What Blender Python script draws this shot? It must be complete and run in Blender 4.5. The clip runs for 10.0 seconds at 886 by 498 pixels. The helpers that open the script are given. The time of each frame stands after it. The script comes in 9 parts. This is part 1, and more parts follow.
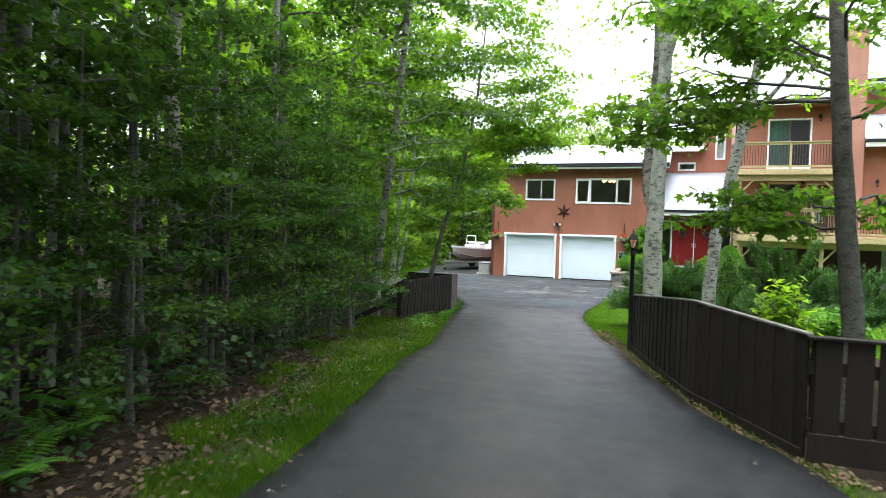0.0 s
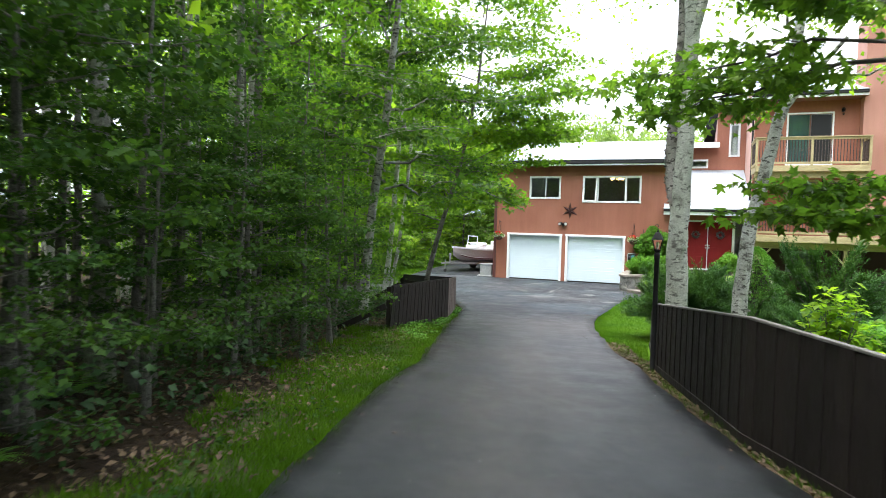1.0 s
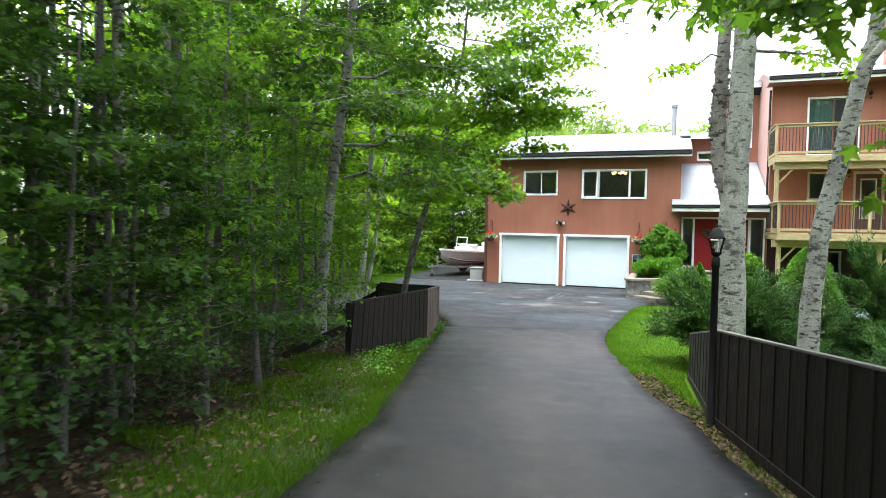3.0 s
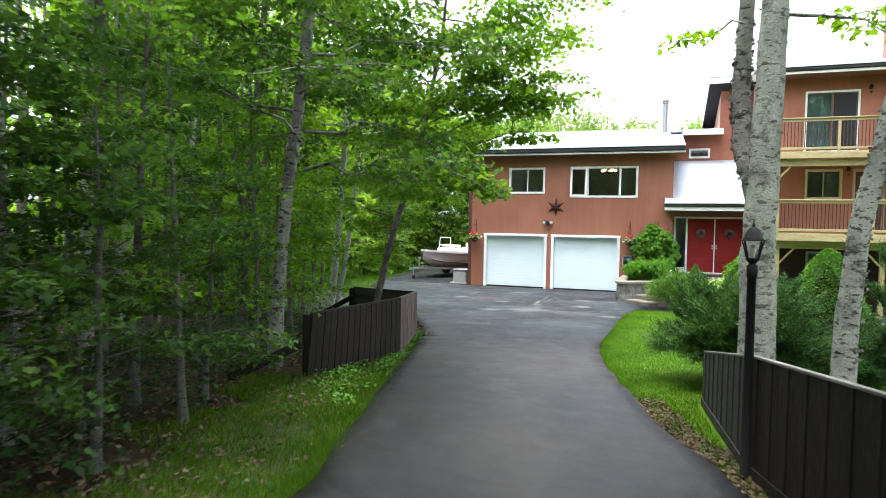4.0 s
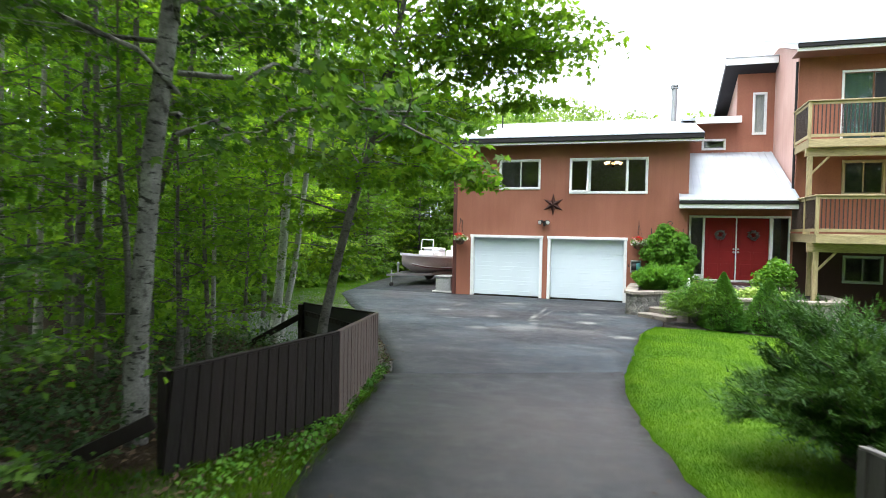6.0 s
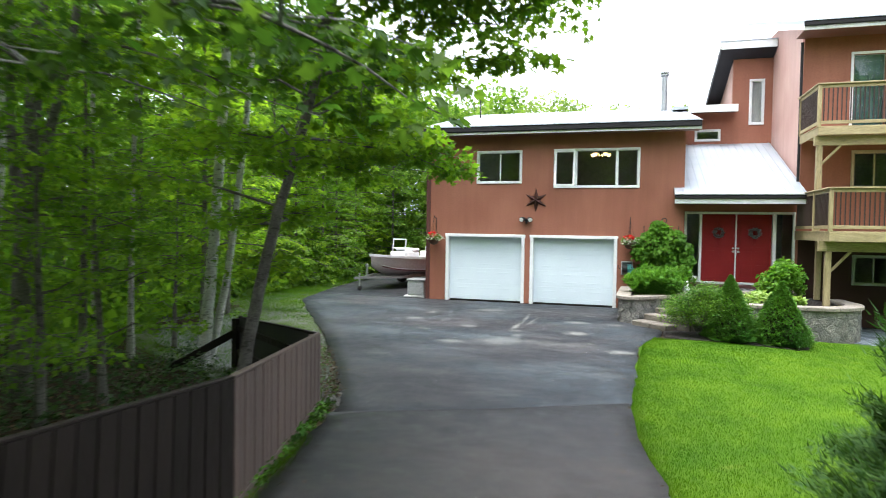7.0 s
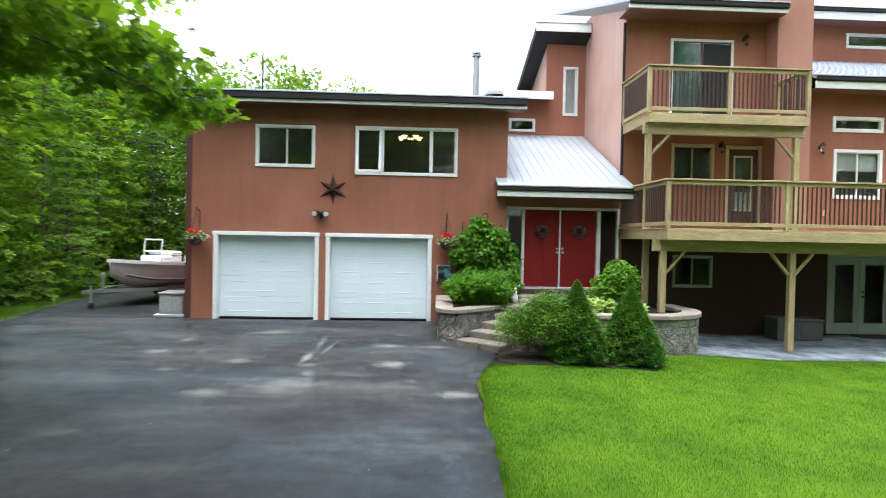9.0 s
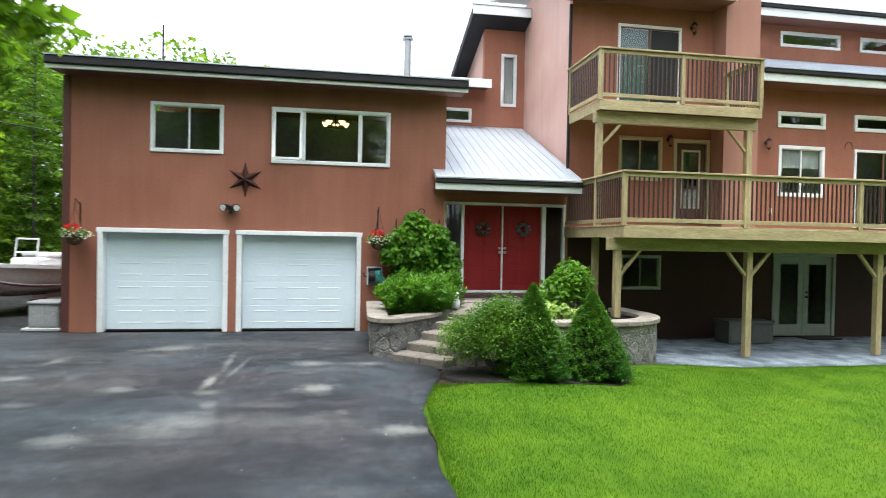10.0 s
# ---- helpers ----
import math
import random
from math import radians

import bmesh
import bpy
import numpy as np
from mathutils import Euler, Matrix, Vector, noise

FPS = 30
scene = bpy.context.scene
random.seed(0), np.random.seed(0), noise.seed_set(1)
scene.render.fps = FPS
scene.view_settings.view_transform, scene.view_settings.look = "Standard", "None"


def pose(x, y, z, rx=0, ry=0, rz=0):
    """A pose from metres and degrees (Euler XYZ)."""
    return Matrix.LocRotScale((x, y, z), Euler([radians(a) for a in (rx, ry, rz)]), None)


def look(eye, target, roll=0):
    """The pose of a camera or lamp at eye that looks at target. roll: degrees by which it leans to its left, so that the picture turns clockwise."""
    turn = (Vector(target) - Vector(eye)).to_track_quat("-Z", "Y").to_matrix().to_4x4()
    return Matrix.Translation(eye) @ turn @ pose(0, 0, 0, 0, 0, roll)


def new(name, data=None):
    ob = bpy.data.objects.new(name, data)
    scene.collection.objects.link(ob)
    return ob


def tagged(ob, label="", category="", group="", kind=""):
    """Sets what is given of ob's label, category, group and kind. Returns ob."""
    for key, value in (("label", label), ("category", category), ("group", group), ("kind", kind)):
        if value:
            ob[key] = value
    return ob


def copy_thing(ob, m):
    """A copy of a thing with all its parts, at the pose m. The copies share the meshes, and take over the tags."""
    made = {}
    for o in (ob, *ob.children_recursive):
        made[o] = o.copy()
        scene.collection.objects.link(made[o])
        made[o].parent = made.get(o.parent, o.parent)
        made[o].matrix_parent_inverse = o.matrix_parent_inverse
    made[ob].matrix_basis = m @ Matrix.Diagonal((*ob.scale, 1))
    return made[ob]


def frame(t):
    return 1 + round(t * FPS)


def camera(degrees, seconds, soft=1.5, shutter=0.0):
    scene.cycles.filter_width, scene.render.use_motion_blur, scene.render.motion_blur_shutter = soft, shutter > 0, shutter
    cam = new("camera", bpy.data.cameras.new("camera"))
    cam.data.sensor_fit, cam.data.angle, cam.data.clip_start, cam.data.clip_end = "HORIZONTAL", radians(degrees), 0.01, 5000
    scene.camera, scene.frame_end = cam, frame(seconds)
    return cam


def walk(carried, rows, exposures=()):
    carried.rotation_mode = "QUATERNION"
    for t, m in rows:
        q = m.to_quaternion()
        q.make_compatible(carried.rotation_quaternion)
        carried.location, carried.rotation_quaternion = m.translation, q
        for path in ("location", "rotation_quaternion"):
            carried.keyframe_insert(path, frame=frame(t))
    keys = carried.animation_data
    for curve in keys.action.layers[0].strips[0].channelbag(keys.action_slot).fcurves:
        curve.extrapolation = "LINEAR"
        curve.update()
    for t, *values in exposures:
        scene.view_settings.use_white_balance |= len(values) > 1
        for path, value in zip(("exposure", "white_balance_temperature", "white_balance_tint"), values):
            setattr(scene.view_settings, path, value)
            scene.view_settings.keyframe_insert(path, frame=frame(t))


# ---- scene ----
cam = camera(71.2, 10.0, soft=0.85, shutter=0.5)
PATH = [
    (0, (-0.579, 0.592, 2.171), (-1.291, 2.46, 2.089), 1.5),
    (0.5, (-0.755, 1.274, 2.15), (-1.472, 3.139, 2.069), 1.6),
    (1, (-0.963, 2.049, 2.122), (-1.684, 3.913, 2.042), 1.6),
    (1.5, (-1.167, 2.806, 2.11), (-1.895, 4.667, 2.03), 1.6),
    (2, (-1.388, 3.455, 2.086), (-2.122, 5.314, 2.01), 1.4),
    (2.5, (-1.583, 4.092, 2.069), (-2.303, 5.956, 1.994), 1.2),
    (3.8, (-1.928, 5.78, 2.051), (-2.589, 7.666, 1.978), 1.1),
    (4, (-2.018, 6.055, 2.052), (-2.672, 7.944, 1.979), 1.1),
    (4.5, (-2.159, 6.733, 2.08), (-2.802, 8.625, 2.009), 1.0),
    (5, (-2.323, 7.484, 2.082), (-2.96, 9.378, 2.012), 1.0),
    (5.2, (-2.431, 7.79, 2.069), (-3.056, 9.689, 2.002), 1.2),
    (6.5, (-3.046, 10.415, 1.99), (-3.66, 12.317, 1.924), 0.9),
    (7, (-3.253, 11.447, 1.977), (-3.811, 13.367, 1.91), 0.9),
    (7.5, (-3.482, 12.529, 1.944), (-3.9, 14.484, 1.88), 0.9),
    (8, (-3.691, 13.584, 1.896), (-3.925, 15.569, 1.838), 0.9),
    (8.5, (-3.828, 14.571, 1.824), (-3.888, 16.57, 1.775), 1.0),
    (9, (-3.871, 15.518, 1.794), (-3.779, 17.515, 1.751), 1.1),
    (9.5, (-3.888, 16.431, 1.737), (-3.676, 18.419, 1.7), 1.1),
    (10, (-3.975, 17.304, 1.692), (-3.636, 19.275, 1.661), 1.1),
]
walk(cam, [(t, look(eye, target, roll)) for t, eye, target, roll in PATH],
     exposures=((0, 1.90), (2, 2.03), (2.5, 2.01), (5, 1.86), (7, 1.72), (8.5, 1.51), (10, 1.46)))

# ---- world and light ----
world = bpy.data.worlds.new("overcast_sky")
scene.world = world
world.use_nodes = True
wt = world.node_tree
for nd in list(wt.nodes):
    wt.nodes.remove(nd)
w_out = wt.nodes.new("ShaderNodeOutputWorld")
w_bg = wt.nodes.new("ShaderNodeBackground")
w_sky = wt.nodes.new("ShaderNodeTexSky")
w_sky.sky_type = "NISHITA"
w_sky.sun_disc = False
w_sky.sun_elevation = radians(78)
w_sky.sun_rotation = radians(203)
w_sky.air_density, w_sky.dust_density, w_sky.ozone_density = 1.0, 4.0, 1.0
w_hsv = wt.nodes.new("ShaderNodeHueSaturation")
w_hsv.inputs["Saturation"].default_value = 0.12
w_mix = wt.nodes.new("ShaderNodeMixRGB")
w_mix.inputs[0].default_value = 0.55
w_mix.inputs[2].default_value = (8.6, 9.32, 10.75, 1)
wt.links.new(w_sky.outputs[0], w_hsv.inputs["Color"])
wt.links.new(w_hsv.outputs[0], w_mix.inputs[1])
# an overcast sky is brighter overhead than at the horizon
w_co = wt.nodes.new("ShaderNodeTexCoord")
w_sep = wt.nodes.new("ShaderNodeSeparateXYZ")
w_map = wt.nodes.new("ShaderNodeMapRange")
w_map.inputs[1].default_value, w_map.inputs[2].default_value = 0.0, 1.0
w_map.inputs[3].default_value, w_map.inputs[4].default_value = 0.52, 1.5
w_mul = wt.nodes.new("ShaderNodeMixRGB")
w_mul.blend_type = "MULTIPLY"
w_mul.inputs[0].default_value = 1.0
wt.links.new(w_co.outputs["Generated"], w_sep.inputs[0])
wt.links.new(w_sep.outputs[2], w_map.inputs[0])
wt.links.new(w_mix.outputs[0], w_mul.inputs[1])
wt.links.new(w_map.outputs[0], w_mul.inputs[2])
wt.links.new(w_mul.outputs[0], w_bg.inputs[0])
w_bg.inputs[1].default_value = 0.15
wt.links.new(w_bg.outputs[0], w_out.inputs[0])

sun_data = bpy.data.lights.new("sun", "SUN")
sun_data.energy = 1.1
sun_data.angle = radians(25)
sun_data.color = (1.0, 0.97, 0.93)
sun = new("sun", sun_data)
sun.matrix_world = look((0, 0, 30), (2.5, 6.0, 0))

# ---- materials ----
def nodes_of(name):
    m = bpy.data.materials.new(name)
    m.use_nodes = True
    t = m.node_tree
    return m, t, t.nodes["Principled BSDF"], t.nodes["Material Output"]


def coords(t, stretch=(1, 1, 1)):
    c = t.nodes.new("ShaderNodeTexCoord")
    mp = t.nodes.new("ShaderNodeMapping")
    mp.inputs["Scale"].default_value = stretch
    t.links.new(c.outputs["Object"], mp.inputs[0])
    return mp.outputs[0]


def noise_fac(t, vec, scale, detail=4, rough=0.55, lo=0.35, hi=0.65):
    n = t.nodes.new("ShaderNodeTexNoise")
    n.inputs["Scale"].default_value = scale
    n.inputs["Detail"].default_value = detail
    n.inputs["Roughness"].default_value = rough
    t.links.new(vec, n.inputs["Vector"])
    r = t.nodes.new("ShaderNodeMapRange")
    r.inputs[1].default_value, r.inputs[2].default_value = lo, hi
    t.links.new(n.outputs[0], r.inputs[0])
    return r.outputs[0]


def mix_col(t, fac, a, b, mode="MIX"):
    m = t.nodes.new("ShaderNodeMixRGB")
    m.blend_type = mode
    for k, v in ((0, fac), (1, a), (2, b)):
        if isinstance(v, (tuple, list)):
            m.inputs[k].default_value = (*v[:3], 1)
        elif isinstance(v, (int, float)):
            m.inputs[k].default_value = v
        else:
            t.links.new(v, m.inputs[k])
    return m.outputs[0]


def bump_to(t, bs, height, strength, dist=0.01):
    b = t.nodes.new("ShaderNodeBump")
    b.inputs["Strength"].default_value = strength
    b.inputs["Distance"].default_value = dist
    t.links.new(height, b.inputs["Height"])
    t.links.new(b.outputs[0], bs.inputs["Normal"])


def surface(name, a, b, big=0.6, fine=14.0, rough=0.6, bump=0.3, metal=0.0, stretch=(1, 1, 1), speck=0.35, per_piece=0.0, spec=0.5, dist=0.01):
    """A two-scale procedural surface: a and b mixed by broad stains, darkened by fine grain."""
    m, t, bs, _ = nodes_of(name)
    v = coords(t, stretch)
    f1 = noise_fac(t, v, big, 3)
    f2 = noise_fac(t, v, fine, 6, 0.65)
    col = mix_col(t, f1, a, b)
    dark = mix_col(t, speck, (1, 1, 1), f2)
    col = mix_col(t, 1.0, col, dark, "MULTIPLY")
    if per_piece:
        oi = t.nodes.new("ShaderNodeObjectInfo")
        r = t.nodes.new("ShaderNodeMapRange")
        r.inputs[3].default_value, r.inputs[4].default_value = 1 - per_piece, 1 + per_piece
        t.links.new(oi.outputs["Random"], r.inputs[0])
        col = mix_col(t, 1.0, col, r.outputs[0], "MULTIPLY")
    t.links.new(col, bs.inputs["Base Color"])
    rr = t.nodes.new("ShaderNodeMapRange")
    rr.inputs[3].default_value, rr.inputs[4].default_value = max(0.05, rough - 0.12), min(1, rough + 0.12)
    t.links.new(f2, rr.inputs[0])
    t.links.new(rr.outputs[0], bs.inputs["Roughness"])
    bs.inputs["Metallic"].default_value = metal
    bs.inputs["Specular IOR Level"].default_value = spec
    if bump:
        bump_to(t, bs, f2, bump, dist)
    return m


def leaf_material(name, a, b, passing=0.35, rough=0.5, spec=0.22):
    """Leaves: colour varies from leaf to leaf, and light comes through them."""
    m, t, bs, out = nodes_of(name)
    geo = t.nodes.new("ShaderNodeNewGeometry")
    v = coords(t)
    f = noise_fac(t, v, 0.8, 2)
    c1 = mix_col(t, geo.outputs["Random Per Island"], a, b)
    c2 = mix_col(t, f, c1, (a[0] * 0.75, a[1] * 0.8, a[2] * 0.8))
    t.links.new(c2, bs.inputs["Base Color"])
    bs.inputs["Roughness"].default_value = rough
    bs.inputs["Specular IOR Level"].default_value = spec
    tr = t.nodes.new("ShaderNodeBsdfTranslucent")
    c3 = mix_col(t, 1.0, c2, (1.6, 1.7, 0.72), "MULTIPLY")
    t.links.new(c3, tr.inputs[0])
    mx = t.nodes.new("ShaderNodeMixShader")
    mx.inputs[0].default_value = passing
    t.links.new(bs.outputs[0], mx.inputs[1])
    t.links.new(tr.outputs[0], mx.inputs[2])
    t.links.new(mx.outputs[0], out.inputs[0])
    return m


def grass_material(name, deep, light, dry, passing=0.0):
    """Mown grass: lush and pale patches with a few dry flecks; light comes through the blades."""
    m, t, bs, out = nodes_of(name)
    v = coords(t)
    f1 = noise_fac(t, v, 0.9, 4, 0.6, 0.36, 0.64)
    f2 = noise_fac(t, coords(t, (1.0, 0.6, 1.0)), 4.5, 5, 0.65, 0.34, 0.68)
    f3 = noise_fac(t, v, 2.1, 6, 0.7, 0.60, 0.74)
    col = mix_col(t, f1, deep, light)
    col = mix_col(t, 0.42, col, mix_col(t, f2, deep, light))
    col = mix_col(t, mix_col(t, 0.55, (0, 0, 0), f3), col, dry)
    bs.inputs["Roughness"].default_value = 0.8
    bs.inputs["Specular IOR Level"].default_value = 0.08
    if passing:
        geo = t.nodes.new("ShaderNodeNewGeometry")
        col = mix_col(t, 0.5, col, mix_col(t, 1.0, col, mix_col(t, geo.outputs["Random Per Island"], (0.62, 0.66, 0.6), (1.35, 1.3, 1.3)), "MULTIPLY"))
        tr = t.nodes.new("ShaderNodeBsdfTranslucent")
        t.links.new(mix_col(t, 1.0, col, (1.25, 1.3, 0.8), "MULTIPLY"), tr.inputs[0])
        mx = t.nodes.new("ShaderNodeMixShader")
        mx.inputs[0].default_value = passing
        t.links.new(bs.outputs[0], mx.inputs[1])
        t.links.new(tr.outputs[0], mx.inputs[2])
        t.links.new(mx.outputs[0], out.inputs[0])
    else:
        bump_to(t, bs, noise_fac(t, v, 60, 5, 0.7), 0.5, 0.02)
    t.links.new(col, bs.inputs["Base Color"])
    return m


def siding_material(name, a, b):
    """Painted vertical board siding with narrow grooves and weather streaks."""
    m, t, bs, _ = nodes_of(name)
    v = coords(t)
    vs = coords(t, (2.6, 2.6, 0.30))
    f1 = noise_fac(t, vs, 1.4, 5, 0.6, 0.3, 0.72)
    f2 = noise_fac(t, v, 30, 5)
    f3 = noise_fac(t, v, 0.5, 2)
    col = mix_col(t, f3, a, b)
    col = mix_col(t, 0.13, col, mix_col(t, 1.0, col, f1, "MULTIPLY"))
    col = mix_col(t, 0.12, col, mix_col(t, 1.0, col, f2, "MULTIPLY"))
    sx = t.nodes.new("ShaderNodeSeparateXYZ")
    t.links.new(v, sx.inputs[0])
    add = t.nodes.new("ShaderNodeMath")
    t.links.new(sx.outputs[0], add.inputs[0])
    t.links.new(sx.outputs[1], add.inputs[1])
    mod = t.nodes.new("ShaderNodeMath")
    mod.operation = "PINGPONG"
    mod.inputs[1].default_value = 0.1
    t.links.new(add.outputs[0], mod.inputs[0])
    gr = t.nodes.new("ShaderNodeMapRange")
    gr.inputs[1].default_value, gr.inputs[2].default_value = 0.0, 0.008
    t.links.new(mod.outputs[0], gr.inputs[0])
    col = mix_col(t, 0.06, col, mix_col(t, 1.0, col, gr.outputs[0], "MULTIPLY"))
    t.links.new(col, bs.inputs["Base Color"])
    bs.inputs["Roughness"].default_value = 0.75
    bs.inputs["Specular IOR Level"].default_value = 0.3
    bump_to(t, bs, gr.outputs[0], 0.12, 0.004)
    return m


def asphalt_material(name, a, b, stain, stain_amount, rough, spots=(), spot_col=(0.3, 0.29, 0.28), spec=0.45):
    """Asphalt with stone grain, broad wear, and spots (x, y, rx, ry, turn, strength) for stains and painted sheen."""
    m, t, bs, _ = nodes_of(name)
    v = coords(t)
    vs = coords(t, (0.55, 1.5, 1))
    f_big = noise_fac(t, coords(t, (0.8, 1.3, 1)), 0.55, 6, 0.68, 0.38, 0.62)
    hue = noise_fac(t, v, 0.33, 3, 0.5, 0.42, 0.58)
    f_mid = noise_fac(t, v, 2.2, 6, 0.7)
    f_fine = noise_fac(t, v, 120, 3, 0.7, 0.3, 0.75)
    f_a = noise_fac(t, vs, 0.8, 6, 0.68, 0.56, 0.74)
    f_b = noise_fac(t, coords(t, (1.2, 0.5, 1)), 1.1, 7, 0.72, 0.60, 0.70)
    mxx = t.nodes.new("ShaderNodeMath")
    mxx.operation = "MAXIMUM"
    t.links.new(f_a, mxx.inputs[0])
    t.links.new(f_b, mxx.inputs[1])
    f_st = mxx.outputs[0]
    col = mix_col(t, f_big, a, b)
    col = mix_col(t, 1.0, col, mix_col(t, hue, (0.88, 1.03, 1.12), (1.12, 0.98, 0.98)), "MULTIPLY")
    col = mix_col(t, 0.5, col, mix_col(t, 1.0, col, f_mid, "MULTIPLY"))
    col = mix_col(t, 0.35, col, mix_col(t, 1.0, col, noise_fac(t, v, 14, 6, 0.75, 0.36, 0.60), "MULTIPLY"))
    col = mix_col(t, 0.55, col, mix_col(t, 1.0, col, f_fine, "MULTIPLY"))
    col = mix_col(t, 0.4, col, mix_col(t, 1.0, col, noise_fac(t, v, 45, 4, 0.7, 0.35, 0.62), "MULTIPLY"))
    col = mix_col(t, 1.0, col, mix_col(t, noise_fac(t, v, 8.5, 8, 0.82, 0.38, 0.62), (0.72, 0.72, 0.73), (1.30, 1.29, 1.27)), "MULTIPLY")
    k = t.nodes.new("ShaderNodeMath")
    k.operation = "MULTIPLY"
    k.inputs[1].default_value = stain_amount
    t.links.new(f_st, k.inputs[0])
    col = mix_col(t, k.outputs[0], col, stain)
    total = None
    ragged = mix_col(t, 1.0, noise_fac(t, v, 2.8, 8, 0.78, 0.28, 0.72), (1.5, 1.5, 1.5), "MULTIPLY")
    for sx, sy, rx, ry, turn, amount in spots:
        tc = t.nodes.new("ShaderNodeTexCoord")
        mp = t.nodes.new("ShaderNodeMapping")
        mp.vector_type = "TEXTURE"
        mp.inputs["Location"].default_value = (sx, sy, 0)
        mp.inputs["Rotation"].default_value = (0, 0, radians(turn))
        mp.inputs["Scale"].default_value = (rx, ry, 50)
        t.links.new(tc.outputs["Object"], mp.inputs[0])
        ln = t.nodes.new("ShaderNodeVectorMath")
        ln.operation = "LENGTH"
        t.links.new(mp.outputs[0], ln.inputs[0])
        ad = t.nodes.new("ShaderNodeMath")
        ad.operation = "SUBTRACT"
        t.links.new(ln.outputs[1], ad.inputs[0])
        t.links.new(ragged, ad.inputs[1])
        mr = t.nodes.new("ShaderNodeMapRange")
        mr.interpolation_type = "SMOOTHSTEP"
        mr.inputs[1].default_value, mr.inputs[2].default_value = -0.85, 0.60
        mr.inputs[3].default_value, mr.inputs[4].default_value = amount * 0.78, 0.0
        t.links.new(ad.outputs[0], mr.inputs[0])
        if total is None:
            total = mr.outputs[0]
        else:
            mm = t.nodes.new("ShaderNodeMath")
            mm.operation = "MAXIMUM"
            t.links.new(total, mm.inputs[0])
            t.links.new(mr.outputs[0], mm.inputs[1])
            total = mm.outputs[0]
    if total is not None:
        col = mix_col(t, total, col, spot_col)
    t.links.new(col, bs.inputs["Base Color"])
    rr = t.nodes.new("ShaderNodeMapRange")
    rr.inputs[3].default_value, rr.inputs[4].default_value = rough - 0.12, rough + 0.12
    t.links.new(f_mid, rr.inputs[0])
    t.links.new(rr.outputs[0], bs.inputs["Roughness"])
    bs.inputs["Specular IOR Level"].default_value = spec
    bump_to(t, bs, f_fine, 0.55, 0.006)
    return m


def bark_material(name, a, b, mark, amount):
    """Bark with dark cross marks and peeling patches."""
    m, t, bs, _ = nodes_of(name)
    v = coords(t)
    vh = coords(t, (2.6, 2.6, 6.5))
    f1 = noise_fac(t, v, 3.0, 5, 0.65)
    f2 = noise_fac(t, vh, 3.2, 4, 0.6, 0.55, 0.62)
    f4 = noise_fac(t, coords(t, (1.0, 1.0, 0.7)), 2.6, 6, 0.7, 0.55, 0.60)
    f3 = noise_fac(t, v, 40, 5, 0.7)
    col = mix_col(t, f1, a, b)
    k = t.nodes.new("ShaderNodeMath")
    k.operation = "MULTIPLY"
    k.inputs[1].default_value = amount
    t.links.new(f2, k.inputs[0])
    col = mix_col(t, k.outputs[0], col, mark)
    k4 = t.nodes.new("ShaderNodeMath")
    k4.operation = "MULTIPLY"
    k4.inputs[1].default_value = amount * 0.85
    t.links.new(f4, k4.inputs[0])
    col = mix_col(t, k4.outputs[0], col, (mark[0] * 2.2, mark[1] * 2.2, mark[2] * 2.2))
    col = mix_col(t, 0.4, col, mix_col(t, 1.0, col, f3, "MULTIPLY"))
    t.links.new(col, bs.inputs["Base Color"])
    bs.inputs["Roughness"].default_value = 0.85
    bs.inputs["Specular IOR Level"].default_value = 0.2
    bump_to(t, bs, f3, 0.7, 0.02)
    return m


def plain(name, col, rough=0.5, metal=0.0, spec=0.5):
    m, t, bs, _ = nodes_of(name)
    v = coords(t)
    f = noise_fac(t, v, 18, 4)
    c = mix_col(t, 0.16, col, mix_col(t, 1.0, col, f, "MULTIPLY"))
    t.links.new(c, bs.inputs["Base Color"])
    bs.inputs["Roughness"].default_value = rough
    bs.inputs["Metallic"].default_value = metal
    bs.inputs["Specular IOR Level"].default_value = spec
    return m


def glass_material(name, tint=(0.9, 0.95, 0.93), rough=0.0, ior=1.45):
    m, t, bs, _ = nodes_of(name)
    bs.inputs["Base Color"].default_value = (*tint, 1)
    bs.inputs["Roughness"].default_value = rough
    bs.inputs["Transmission Weight"].default_value = 1.0
    bs.inputs["IOR"].default_value = ior
    return m


def glow_material(name, col, power):
    m, t, bs, _ = nodes_of(name)
    bs.inputs["Base Color"].default_value = (*col, 1)
    bs.inputs["Emission Color"].default_value = (*col, 1)
    bs.inputs["Emission Strength"].default_value = power
    return m


# the long spots paint brown wheel bands and their sheen into the colour
M_DRIVE = asphalt_material("asphalt_new", (0.017, 0.018, 0.022), (0.033, 0.032, 0.033), (0.05, 0.048, 0.05), 0.22, 0.50,
                           ((-3.27, 17.27, 0.35, 0.14, 0, 0.55), (-4.09, 14.72, 0.20, 0.13, 20, 0.7), (-3.35, 12.2, 0.55, 6.5, 15, 0.34), (-1.75, 5.0, 0.5, 5.5, 17, 0.34), (-2.3, 9.6, 0.25, 3.0, 15, 0.2), (-4.4, 15.6, 0.5, 1.6, 12, 0.2), (-0.6, 3.0, 0.22, 3.0, 17, 0.18), (-3.3, 16.2, 0.8, 0.5, 5, 0.16), (-4.2, 15.9, 1.8, 2.8, 14, 0.50)), (0.062, 0.050, 0.043), 0.34)
